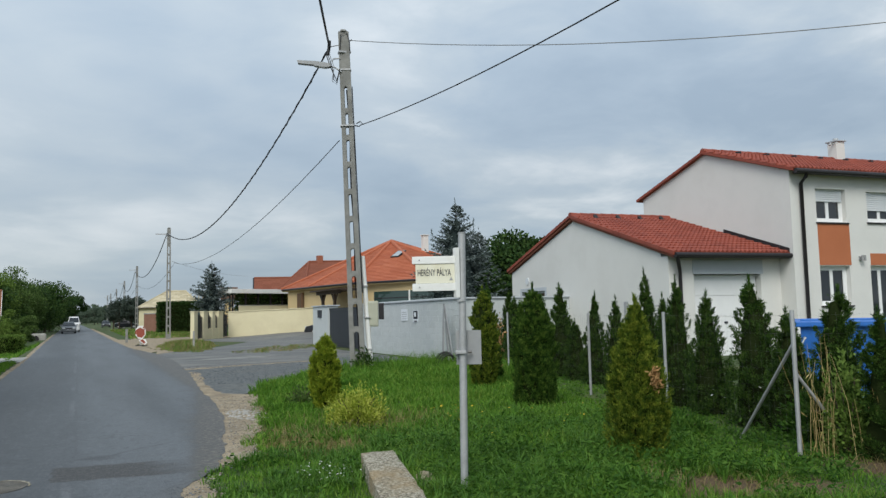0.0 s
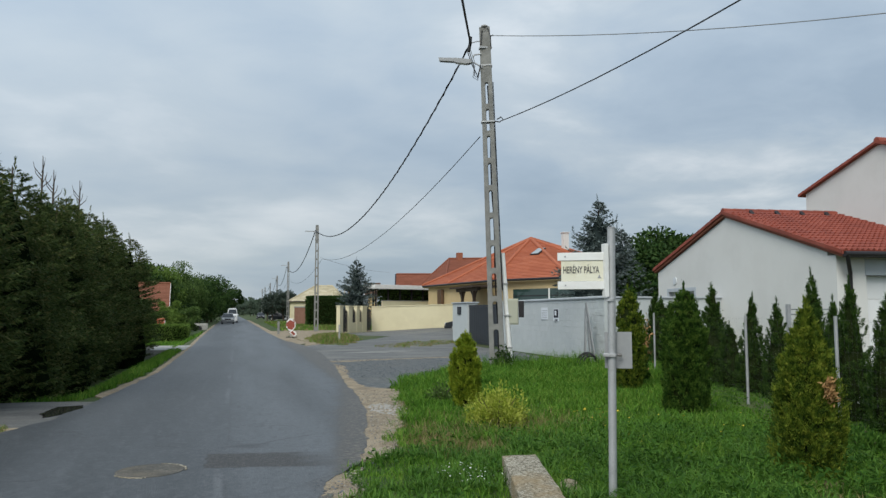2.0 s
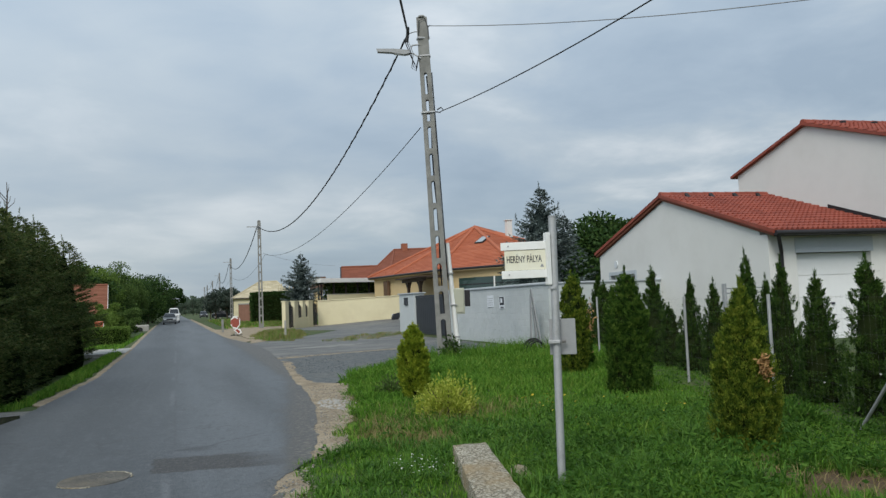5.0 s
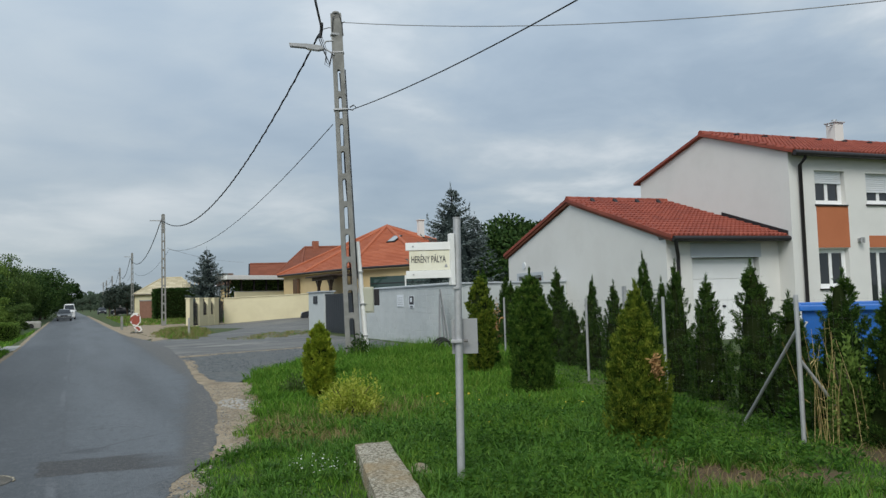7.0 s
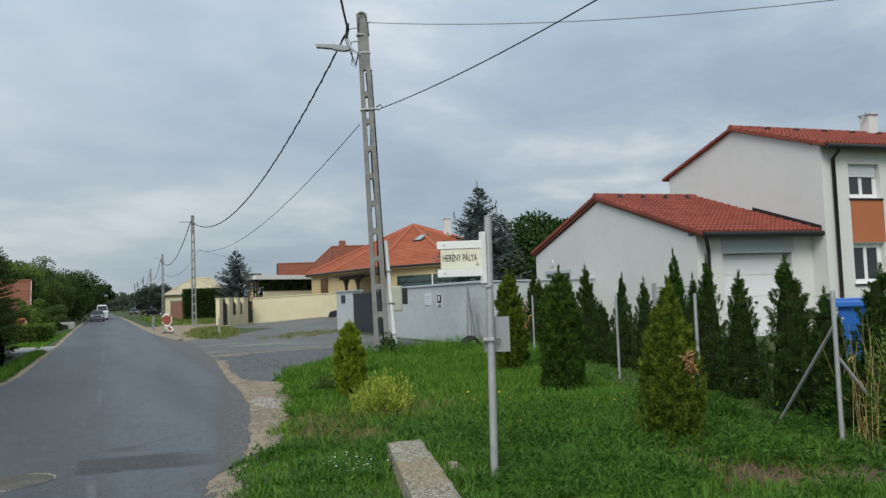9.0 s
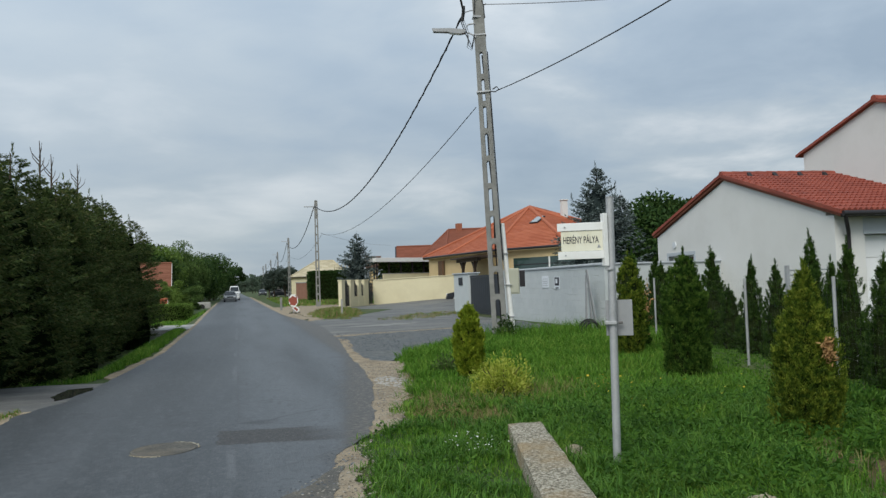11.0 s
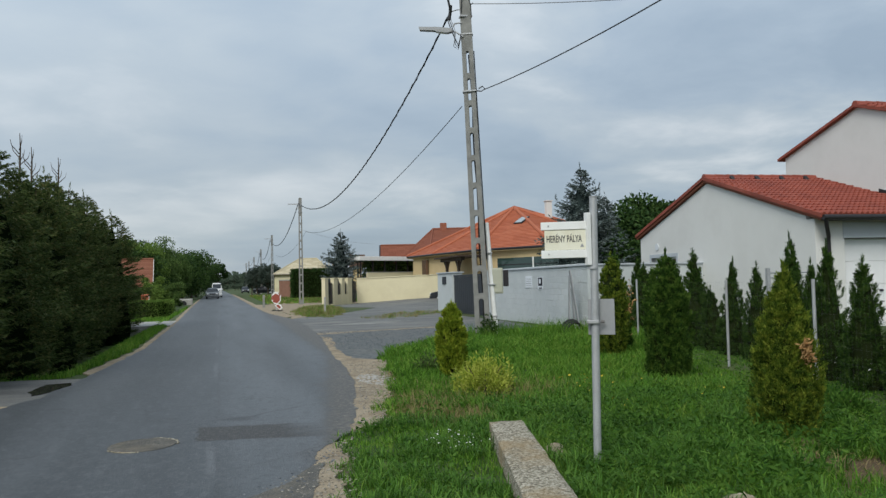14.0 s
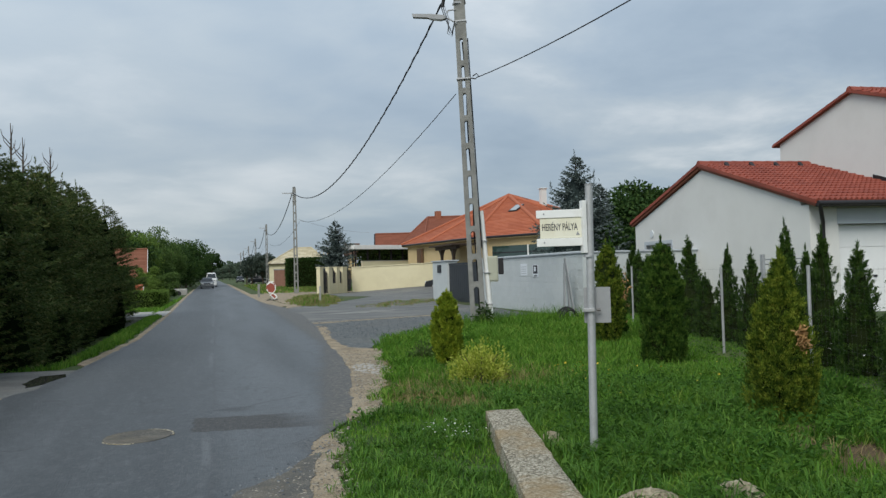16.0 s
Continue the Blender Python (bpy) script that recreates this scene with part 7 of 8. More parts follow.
def bush_mesh(name, r, h, n, seed, mat, ln, wd, flat=1.0):
    rng = np.random.default_rng(seed)
    u = unit(rng.normal(size=(n, 3)))
    u[:, 2] = np.abs(u[:, 2])
    k = 1 + 0.22 * np.sin(4 * np.arctan2(u[:, 1], u[:, 0]) + 5 * u[:, 2] + seed) + 0.12 * np.sin(9 * np.arctan2(u[:, 1], u[:, 0]) + seed)
    q = rng.uniform(0.35, 1.05, n) ** 0.6 * k
    P = u * q[:, None] * np.array([r, r, h * flat])
    D = unit(u + rng.normal(0, 0.6, (n, 3)) + np.array([0, 0, 0.35])) * (ln * rng.uniform(0.5, 1.3, n))[:, None]
    return leaf_mesh(name, P, D, wd * rng.uniform(0.6, 1.3, n), mat, rng, 0.5, 0.2)


def shrub(name, x, y, r, h, n, seed, mat, ln, wd, label):
    t = thing(name, x, y, gz(x, y), 0, label, "shrub")
    rng = np.random.default_rng(seed)
    for k in range(7):
        a = 2 * math.pi * k / 7
        part("stem", Mb().tube([(0.02 * math.cos(a), 0.02 * math.sin(a), -0.03), (r * 0.4 * math.cos(a), r * 0.4 * math.sin(a), h * 0.5), (r * 0.7 * math.cos(a), r * 0.7 * math.sin(a), h * 0.85)], 0.012, 5, 0.004), M["bark"], t)
    part("foliage", bush_mesh("foliage", r, h, n, seed, mat, ln, wd), None, t)
    return t


shrub("yellow_shrub", 3.42, 10.1, 0.40, 0.50, 4600, 81, M["leaf_yellow"], 0.055, 0.026, "low yellow-green leafy shrub in the grass")
shrub("bush", 3.5, 13.4, 0.24, 0.28, 500, 82, M["leaf_green"], 0.06, 0.03, "small dark green bush in the grass")
shrub("bush", 7.02, 20.0, 0.30, 0.55, 700, 83, M["leaf_dark"], 0.08, 0.05, "dark bush at the foot of the pole")
shrub("bush", 8.4, 6.9, 0.5, 0.7, 3600, 84, M["weed"], 0.065, 0.028, "green weeds by the fence corner")
shrub("bush", 7.12, 5.22, 0.22, 0.95, 2200, 88, M["leaf_light"], 0.06, 0.03, "light green climbing weeds on the dry stalks")
shrub("bush", 7.6, 5.9, 0.4, 0.55, 2600, 85, M["weed"], 0.065, 0.028, "green weeds by the fence corner")
shrub("bush", 6.85, 7.3, 0.35, 0.16, 1500, 86, M["weed"], 0.06, 0.025, "low green weeds along the fence")
shrub("bush", 7.2, 8.0, 0.4, 0.16, 1600, 87, M["weed"], 0.06, 0.025, "low green weeds along the fence")


def clipped(name, x, y, rz, w, d, h, n, seed, mat, label, ln=0.16):
    """A clipped hedge: leaves over a box with soft corners."""
    rng = np.random.default_rng(seed)
    t = thing(name, x, y, gz(x, y), rz, label, "hedge")
    u = rng.uniform(-1, 1, (n, 3))
    ax = rng.integers(0, 3, n)
    for k in range(3):
        m = ax == k
        u[m, k] = np.sign(u[m, k])
    u[:, 2] = np.abs(u[:, 2])
    P = u * np.array([w / 2, d / 2, h]) * rng.uniform(0.9, 1.02, (n, 1))
    D = unit(u + rng.normal(0, 0.6, (n, 3))) * (ln * rng.uniform(0.6, 1.3, n))[:, None]
    part("foliage", leaf_mesh("foliage", P, D, ln * 0.5 * rng.uniform(0.7, 1.3, n), mat, rng, 0.5), None, t)
    # dark box: shade within the hedge, given as colour
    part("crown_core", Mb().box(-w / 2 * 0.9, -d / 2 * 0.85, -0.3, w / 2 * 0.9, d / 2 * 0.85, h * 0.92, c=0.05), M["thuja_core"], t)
    return t


clipped("hedge", 16.4, 73.2, 27.6, 8.2, 0.8, 3.3, 7000, 91, M["leaf_green"], "dark clipped hedge under the carport", 0.22)
gw_ = thing("garden_wall", 16.4, 73.2, 0.0, 27.6, "low cream rendered wall under the carport", "wall")
part("wall", Mb().box(-4.6, -0.95, 0.0, 4.6, -0.75, 2.62), M["plaster_cream"], gw_)
part("coping", Mb().box(-4.62, -0.98, 2.623, 4.62, -0.72, 2.67, c=0.01), M["concrete"], gw_)
clipped("hedge", 9.9, 88.0, 4, 5.4, 1.6, 3.35, 9000, 92, M["leaf_dark"], "tall dark clipped hedge by the street", 0.20)
clipped("hedge", -5.4, 59.3, -38, 3.0, 1.7, 1.3, 4200, 93, M["leaf_light"], "low bright green clipped hedge", 0.14)
clipped("hedge", -8.6, 63.0, 10, 4.0, 1.4, 1.5, 3000, 94, M["leaf_green"], "low green clipped hedge", 0.18)


def tree_meshes(h, r, seed, mat, n=6500, leaf=0.26, trunk_h=0.25, clumps=26, squash=0.8):
    rng = np.random.default_rng(seed)
    tb = Mb().tube([(0, 0, -0.1), (0.03 * h * 0.3, 0, h * trunk_h), (0, 0.02 * h, h * 0.7)], 0.028 * h, 8, 0.012 * h)
    cen = []
    for k in range(clumps):
        u = unit(rng.normal(size=(1, 3)))[0]
        q = rng.uniform(0.35, 0.95)
        c = np.array([u[0] * r * q, u[1] * r * q, h * (trunk_h + (1 - trunk_h) * 0.5) + u[2] * h * (1 - trunk_h) * 0.5 * q * squash])
        cen.append((c, r * rng.uniform(0.26, 0.44)))
        if k % 2 == 0:
            tb.tube([(0, 0, h * (trunk_h + 0.15 * rng.random())), tuple(c * np.array([0.5, 0.5, 0.8]) + np.array([0, 0, 0.04 * h])), tuple(c)], 0.010 * h, 6, 0.003 * h)
    per = n // clumps
    P, D = [], []
    for c, cr in cen:
        u = unit(rng.normal(size=(per, 3)))
        P.append(c + u * (cr * rng.uniform(0.25, 1.05, per) ** 0.5)[:, None] * np.array([1, 1, 0.8]))
        D.append(unit(u * 0.6 + rng.normal(0, 0.7, (per, 3)) + np.array([0, 0, -0.15])) * (leaf * rng.uniform(0.6, 1.3, per))[:, None])
    P, D = np.concatenate(P), np.concatenate(D)
    crown = leaf_mesh("crown", P, D, leaf * 0.6 * rng.uniform(0.7, 1.3, len(P)), mat, rng, 0.5, 0.15)
    return mesh_of("trunk", tb, M["bark"]), crown


TT = ("trunk", "crown")
plant("tree", tree_meshes(6.0, 2.7, 101, M["leaf_dark"], 38000, 0.23, 0.10, 80), 21.2, 34.2, 0, 1.0, "round dense green leafy tree behind the garage", "tree", "", TT)
plant("tree", tree_meshes(4.2, 1.8, 102, M["leaf_dark"], 4000, 0.22, 0.15, 20), 17.2, 29.5, 0, 1.0, "dark leafy tree behind the wall", "tree", "", TT)
lt = [tree_meshes(8.0, 3.4, 110 + k, (M["leaf_green"], M["leaf_dark"], M["leaf_green"])[k], 7000, 0.37, 0.04, 40, 1.0) for k in range(3)]
for i, (x, y, s) in enumerate(((-13, 84, 0.86), (-10, 88, 0.9), (-15, 92, 1.0), (-9.4, 97, 0.78), (-11.5, 104, 1.0), (-7.8, 108, 0.72), (-14, 116, 1.1), (-9.5, 122, 0.95), (-7.2, 131, 0.9), (-10.5, 138, 1.05), (-7.4, 150, 0.95), (-9.5, 164, 1.0), (-6.8, 182, 0.95),
                             (-8.6, 68, 0.42), (-7.6, 77, 0.45), (-10.5, 74, 0.5), (-7.0, 91, 0.42), (-20, 96, 1.0), (-24, 110, 1.2), (-22, 84, 0.9), (-28, 90, 1.0), (-33, 80, 1.0), (-19, 130, 1.2))):
    plant("tree", lt[i % 3], x, y, 53 * i, s * 1.0, "green leafy tree beside the road", "tree", "trees beside the road", TT)
lb = [tree_meshes(3.1, 0.95, 150 + k, M[("leaf_light", "leaf_green")[k]], 6000, 0.13, 0.02, 22, 1.1) for k in range(2)]
for i, (x, y, s) in enumerate(((-5.4, 66.0, 1.0), (-4.3, 66.5, 0.98), (-6.6, 70.0, 0.9), (-4.9, 71.0, 0.8))):
    plant("bush", lb[i % 2], x, y, 70 * i, s, "dense upright green garden bush", "shrub", "", TT, 0.25)
for i, (x, y, s, hs) in enumerate(((-9.0, 90, 0.85, 1.28), (-7.4, 98, 0.85, 1.38), (-6.1, 103, 0.66, 1.55))):
    plant("tree", tree_meshes(6.6, 2.7, 160 + i, M["leaf_light" if i == 0 else "leaf_green"], 9000, 0.24, 0.05, 36, 1.0), x, y, 80 * i, (s, s, s * hs), "light green feathery tree beside the road", "tree", "trees beside the road", TT)
for i, (x, y, s) in enumerate(((-6.0, 112, 0.98), (-5.3, 124, 1.08), (-5.0, 134, 1.08))):
    plant("tree", tree_meshes(7.3, 3.6, 170 + i, M["leaf_dark"], 10000, 0.26, 0.08, 36, 1.0), x, y, 60 * i, s, "dark dense leafy tree leaning over the road", "tree", "trees beside the road", TT)
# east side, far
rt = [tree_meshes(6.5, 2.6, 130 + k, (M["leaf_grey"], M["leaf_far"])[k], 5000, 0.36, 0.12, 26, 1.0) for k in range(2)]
for i, (x, y, s) in enumerate(((8.6, 150, 1.0), (6.9, 166, 0.9), (9.5, 180, 1.0), (7.2, 200, 0.85), (7.8, 222, 0.95), (5.8, 260, 1.0), (3.2, 300, 1.0), (0.6, 330, 0.9), (-3.0, 345, 0.9), (-6.2, 330, 1.1), (-1.0, 360, 1.0), (5.0, 345, 1.2), (12, 210, 1.0))):
    plant("tree", rt[0 if i < 5 else 1], x, y, 41 * i, s, "leafy tree far down the road", "tree", "trees beside the road", TT)

gt = tree_meshes(6.0, 1.75, 180, M["leaf_grey"], 6000, 0.24, 0.10, 26, 1.0)
for i, (x, y, s) in enumerate(((5.0, 133, 0.86), (6.7, 130, 0.90), (8.2, 134, 0.86), (4.6, 146, 0.8))):
    plant("tree", gt, x, y, 75 * i, s, "grey-green ragged tree by the far poles", "tree", "trees beside the road", TT)
plant("tree", tree_meshes(6.3, 2.0, 190, M["leaf_dark"], 5000, 0.28, 0.38, 14, 1.0), -1.7, 152, 30, 1.0, "dark open tree reaching over the road", "tree", "trees beside the road", TT)


def far_woods():
    rng = np.random.default_rng(7)
    n = 16000
    x = rng.uniform(-420, 420, n)
    y = 430 + 40 * rng.random(n) + 0.02 * np.abs(x)
    top = 6.0 + 2.6 * np.sin(x * 0.05) + 1.7 * np.sin(x * 0.13 + 1) + 1.2 * np.sin(x * 0.31)
    P = np.stack([x, y, rng.random(n) ** 0.7 * top - 0.5], 1)
    D = unit(rng.normal(0, 1, (n, 3)) + np.array([0, 0, 0.4])) * rng.uniform(1.4, 3.0, n)[:, None]
    # no air between: the haze lies in the leaf colour
    tagged(solo("far_woods", leaf_mesh("far_woods", P, D, rng.uniform(1.2, 2.4, n), M["leaf_far"], rng), None, "line of far trees on the horizon, haze painted into their pale leaves", "woods"), "", "", "", "stuff")


far_woods()


# ---- grass ----
GRASS_W = [(2, 0.6), (5.2, 0.84), (6.5, 0.93), (7.2, 1.12), (7.7, 1.12), (8.15, 1.24), (8.4, 1.4), (8.6, 1.7), (9.9, 1.96), (11.9, 2.5), (14.3, 2.91), (17.2, 3.4), (17.85, 3.95), (20, 5.55), (20.8, 6.0), (21.6, 7.2), (22.4, 10.2)]


def blades(name, x, y, hgt, wid, mat, seed, label, lean=0.45, kind="stuff", z=None):
    """Bent blades: a tapering quad and a pointed tip each."""
    rng = np.random.default_rng(seed)
    n = len(x)
    z = np.array([gz(a, b) for a, b in zip(x, y)]) - 0.01 if z is None else z
    a = rng.random(n) * 2 * math.pi
    ld = rng.uniform(0.1, lean, n) * hgt * 2.0
    d = np.stack([np.cos(a), np.sin(a), np.zeros(n)], 1)
    b = rng.random(n) * 2 * math.pi
    s = np.stack([np.cos(b), np.sin(b), np.zeros(n)], 1) * (wid / 2)[:, None]
    P = np.stack([x, y, z], 1)
    m = P + d * (ld * 0.3)[:, None] + np.array([0, 0, 1.0]) * (hgt * 0.6)[:, None]
    tp = P + d * ld[:, None] + np.array([0, 0, 1.0]) * (hgt * rng.uniform(0.8, 1.0, n))[:, None]
    V = np.stack([P - s, P + s, m + s * 0.8, m - s * 0.8, tp], 1).reshape(-1, 3)
    k = np.arange(n) * 5
    F = np.stack([k, k + 1, k + 2, k + 3, k + 3, k + 2, k + 4], 1).ravel()
    sizes = np.tile([4, 3], n)
    return tagged(solo(name, quick_mesh(name, V, F, sizes, mat), None, label, "grass"), "", "", "", "stuff")


def tufts(name, cx, cy, per, hgt, wid, mat, seed, label, spread=0.05):
    """Clumps of long grass: each blade rises from the clump's foot, arches outwards and ends in a point."""
    rng = np.random.default_rng(seed)
    k = np.repeat(np.arange(len(cx)), per)
    n = len(k)
    a = rng.random(n) * 2 * math.pi
    size = rng.uniform(0.6, 1.25, len(cx))[k]
    h = hgt * size * rng.uniform(0.55, 1.15, n)
    reach = h * rng.uniform(0.2, 1.5, n)
    d = np.stack([np.cos(a), np.sin(a), np.zeros(n)], 1)
    z = np.array([gz(p, q) for p, q in zip(cx, cy)]) - 0.01
    P = np.stack([cx[k], cy[k], z[k]], 1) + d * (spread * rng.random(n))[:, None]
    s_ = np.stack([-np.sin(a), np.cos(a), np.zeros(n)], 1) * (wid * rng.uniform(0.6, 1.3, n) / 2)[:, None]
    up = np.array([0, 0, 1.0])
    p1 = P + d * (reach * 0.18)[:, None] + up * (h * 0.55)[:, None]
    p2 = P + d * (reach * 0.55)[:, None] + up * (h * 0.92)[:, None]
    p3 = P + d * reach[:, None] + up * (h * rng.uniform(0.75, 1.0, n))[:, None]
    V = np.stack([P - s_, P + s_, p1 + s_, p1 - s_, p2 + s_ * 0.75, p2 - s_ * 0.75, p3], 1).reshape(-1, 3)
    q = np.arange(n) * 7
    F = np.stack([q, q + 1, q + 2, q + 3, q + 3, q + 2, q + 4, q + 5, q + 5, q + 4, q + 6], 1).ravel()
    return tagged(solo(name, quick_mesh(name, V, F, np.tile([4, 4, 3], n), mat), None, label, "grass"), "", "", "", "stuff")


def scatter(n, x0, x1, y0, y1, rng, ok):
    x, y = rng.uniform(x0, x1, n), rng.uniform(y0, y1, n)
    m = ok(x, y)
    return x[m], y[m]


def east_ok(x, y):
    edge = np.interp(y, [r[0] for r in GRASS_W], [r[1] for r in GRASS_W])
    edge = edge + np.where(y < 8.4, 0.05, 0.12) * np.sin(y * 3.1) + 0.07 * np.sin(y * 7.7 + 1)
    t = (y - 3.0) / 4.3
    xl, xr = 1.41 + 0.2627 * (y - 3.1), 1.76 + 0.259 * (y - 3.0)
    slab = (y < 7.41) & (x > xl - 0.01) & (x < xr + 0.01)
    ragged = 0.35 * np.sin(x * 17 + 2 * np.sin(y * 9)) * np.sin(y * 15 + 1) + 0.2 * np.sin(x * 41) * np.sin(y * 37)
    bare = np.zeros(len(x), bool)
    for bx, by, rx, ry in ((4.78, 5.38, 0.22, 0.30), (4.95, 4.86, 0.46, 0.36), (5.0, 5.2, 0.3, 0.2), (5.4, 4.45, 0.62, 0.30), (7.4, 4.65, 1.0, 0.36), (5.3, 5.95, 0.22, 0.2)):
        bare |= ((x - bx) / rx) ** 2 + ((y - by) / ry) ** 2 + ragged < 0.78
    bare |= (((x - 2.66) / 0.21) ** 2 + ((y - 4.49) / 0.22) ** 2 + ragged < 1) | (((x - 3.31) / 0.17) ** 2 + ((y - 4.43) / 0.22) ** 2 + ragged < 1)
    return (x > edge) & ~slab & ~bare


def low(x, y):
    """One on the open verge, less along the foot of the fence, where the growth is kept short."""
    s = -((x - F0.x) * FN.x + (y - F0.y) * FN.y)
    return 0.3 + 0.7 * np.clip((s - 0.15) / 1.1, 0, 1)


rng = np.random.default_rng(21)
x, y = scatter(100000, 0.5, 8.5, 2.6, 9.5, rng, east_ok)
tuft = 0.5 + 0.5 * np.sin(x * 5.1 + 2 * np.sin(y * 3.3)) * np.sin(y * 4.7 + 1.5 * np.sin(x * 2.9))
lawn = np.clip((x - 0.18 * (y - 5) - 1.9) / 0.9, 0, 1)
blades("grass", x, y, (0.07 + 0.12 * tuft) * (0.5 + 0.5 * lawn) * low(x, y) * rng.uniform(0.6, 1.35, len(x)), rng.uniform(0.005, 0.011, len(x)), M["grass"], 22, "thick uncut green grass on the verge")
x, y = scatter(8000, 0.7, 8.2, 2.8, 10.6, rng, lambda a, b: east_ok(a, b) & (rng.random(len(a)) < np.clip((10.6 - b) / 3.4, 0, 1) * np.where((a > 4.5) & (b < 5.7), 0.45, 1.0)) & (np.sin(a * 1.9 + 1.1 * np.sin(b * 1.4)) * np.sin(b * 2.2 + 0.6) + 0.35 * np.sin(a * 5.3 + b * 4.1) > -0.45) & (low(a, b) > 0.75))
near_post = np.clip((x - 0.18 * (y - 5) - 1.6) / 0.8, 0, 1)
for lo, hi, hh, sd in ((-0.01, 0.5, 0.12, 122), (0.5, 1.01, 0.165, 123)):
    msk = (near_post > lo) & (near_post <= hi)
    tufts("grass", x[msk], y[msk], 12, hh, 0.0088, M["grass_lush"], sd, "lush arching tufts of long green grass")
x, y = scatter(1500, 0.5, 3.6, 3.2, 17.0, rng, lambda a, b: np.abs(a - np.interp(b, [r[0] for r in GRASS_W], [r[1] for r in GRASS_W]) + 0.02) < 0.16)
tufts("grass", x, y, 9, 0.09, 0.006, M["grass"], 124, "small grass tufts creeping over the sandy edge", 0.04)
x, y = scatter(62000, 1.6, 11, 9.0, 16.5, rng, east_ok)
tuft = 0.5 + 0.5 * np.sin(x * 3.1 + 2 * np.sin(y * 2.3)) * np.sin(y * 2.7 + 1.5 * np.sin(x * 1.9))
blades("grass", x, y, (0.07 + 0.12 * tuft) * low(x, y) * rng.uniform(0.6, 1.3, len(x)), rng.uniform(0.009, 0.018, len(x)), M["grass"], 23, "thick uncut green grass on the verge")
x, y = scatter(34000, 3, 12, 16, 22.3, rng, east_ok)
blades("grass", x, y, rng.uniform(0.08, 0.26, len(x)), rng.uniform(0.012, 0.024, len(x)), M["grass"], 24, "uncut green grass before the wall")
x, y = scatter(3600, 6.4, 12.5, 19.0, 22.4, rng, east_ok)
blades("tall_grass", x, y, rng.uniform(0.22, 0.55, len(x)), rng.uniform(0.006, 0.012, len(x)), M["grass"], 29, "tall seeding grass at the foot of the wall", 0.3)
# reddish dry grass by the shrub, straw among the green
x, y = scatter(5200, 2.2, 5.2, 8.6, 12.5, rng, lambda a, b: east_ok(a, b) & ((((a - 3.6) / 1.3) ** 2 + ((b - 10.2) / 1.5) ** 2) < rng.random(len(a))))
blades("dry_grass", x, y, rng.uniform(0.10, 0.26, len(x)), rng.uniform(0.004, 0.008, len(x)), M["straw"], 25, "dry reddish grass among the green", 0.25)
x, y = scatter(9000, 1.8, 3.6, 7.9, 11.4, rng, lambda a, b: east_ok(a, b) & ((((a - 2.55) / 0.7) ** 2 + ((b - 9.3) / 1.4) ** 2) < rng.random(len(a))))
blades("dry_grass", x, y, rng.uniform(0.05, 0.16, len(x)), rng.uniform(0.005, 0.010, len(x)), M["straw"], 28, "dry brownish grass near the sandy edge", 0.5)
x, y = scatter(5200, 4.3, 8.8, 3.6, 6.4, rng, lambda a, b: (np.minimum(np.minimum(((a - 5.15) / 0.75) ** 2 + ((b - 4.8) / 0.7) ** 2, ((a - 7.4) / 1.2) ** 2 + ((b - 4.65) / 0.5) ** 2), ((a - 4.95) / 0.35) ** 2 + ((b - 5.6) / 0.6) ** 2) < rng.random(len(a)) ** 0.7))
blades("dry_grass", x, y, rng.uniform(0.05, 0.14, len(x)), rng.uniform(0.004, 0.008, len(x)), M["straw"], 26, "dry flattened grass on the bare patch", 1.2)
x, y = scatter(5200, 1.7, 3.4, 6.0, 13.5, rng, lambda a, b: (a < np.interp(b, [r[0] for r in GRASS_W], [r[1] for r in GRASS_W]) + 0.25) & (a > np.interp(b, [r[0] for r in GRASS_W], [r[1] for r in GRASS_W]) - 0.06))
blades("dry_grass", x, y, rng.uniform(0.03, 0.10, len(x)), rng.uniform(0.005, 0.012, len(x)), M["straw"], 27, "thin dry grass at the sandy edge", 0.6)


# broad weeds right of the post and near the fence
def weeds(x, y, ln, wd, seed, label, hmax=0.22):
    rng = np.random.default_rng(seed)
    n = len(x)
    z = np.array([gz(a, b) for a, b in zip(x, y)])
    P = np.stack([x, y, z + rng.uniform(0.0, hmax, n)], 1)
    D = unit(rng.normal(0, 1, (n, 3)) * np.array([1, 1, 0.5]) + np.array([0, 0, 0.35])) * (ln * rng.uniform(0.5, 1.3, n))[:, None]
    tagged(solo("weeds", leaf_mesh("weeds", P, D, wd * rng.uniform(0.6, 1.3, n), M["weed"], rng, 0.45, 0.2), None, label, "weeds"), "", "", "", "stuff")


x, y = scatter(10000, 3.0, 7.4, 4.6, 9.0, rng, lambda a, b: east_ok(a, b) & (np.sin(a * 2.7 + 1) * np.sin(b * 2.3) + 0.5 * np.sin(a * 6 + b * 5) > -0.25))
weeds(x, y, 0.072, 0.024, 31, "leafy green weeds among the grass", 0.20 * low(x, y))
x, y = scatter(6000, 1.0, 5.2, 3.4, 9.0, rng, lambda a, b: east_ok(a, b) & (np.sin(a * 3.7 + 2) * np.sin(b * 3.3) > 0.35))
weeds(x, y, 0.07, 0.028, 32, "leafy green weeds among the grass", 0.14)
x, y = scatter(14000, 2.6, 7.6, 3.8, 7.4, rng, lambda a, b: east_ok(a, b) & (np.sin(a * 3.1 + 2 * np.sin(b * 2.1)) * np.sin(b * 3.7 + 1) > 0.1))
weeds(x, y, 0.080, 0.020, 35, "tall lush leafy weeds among the grass", 0.23 * low(x, y))
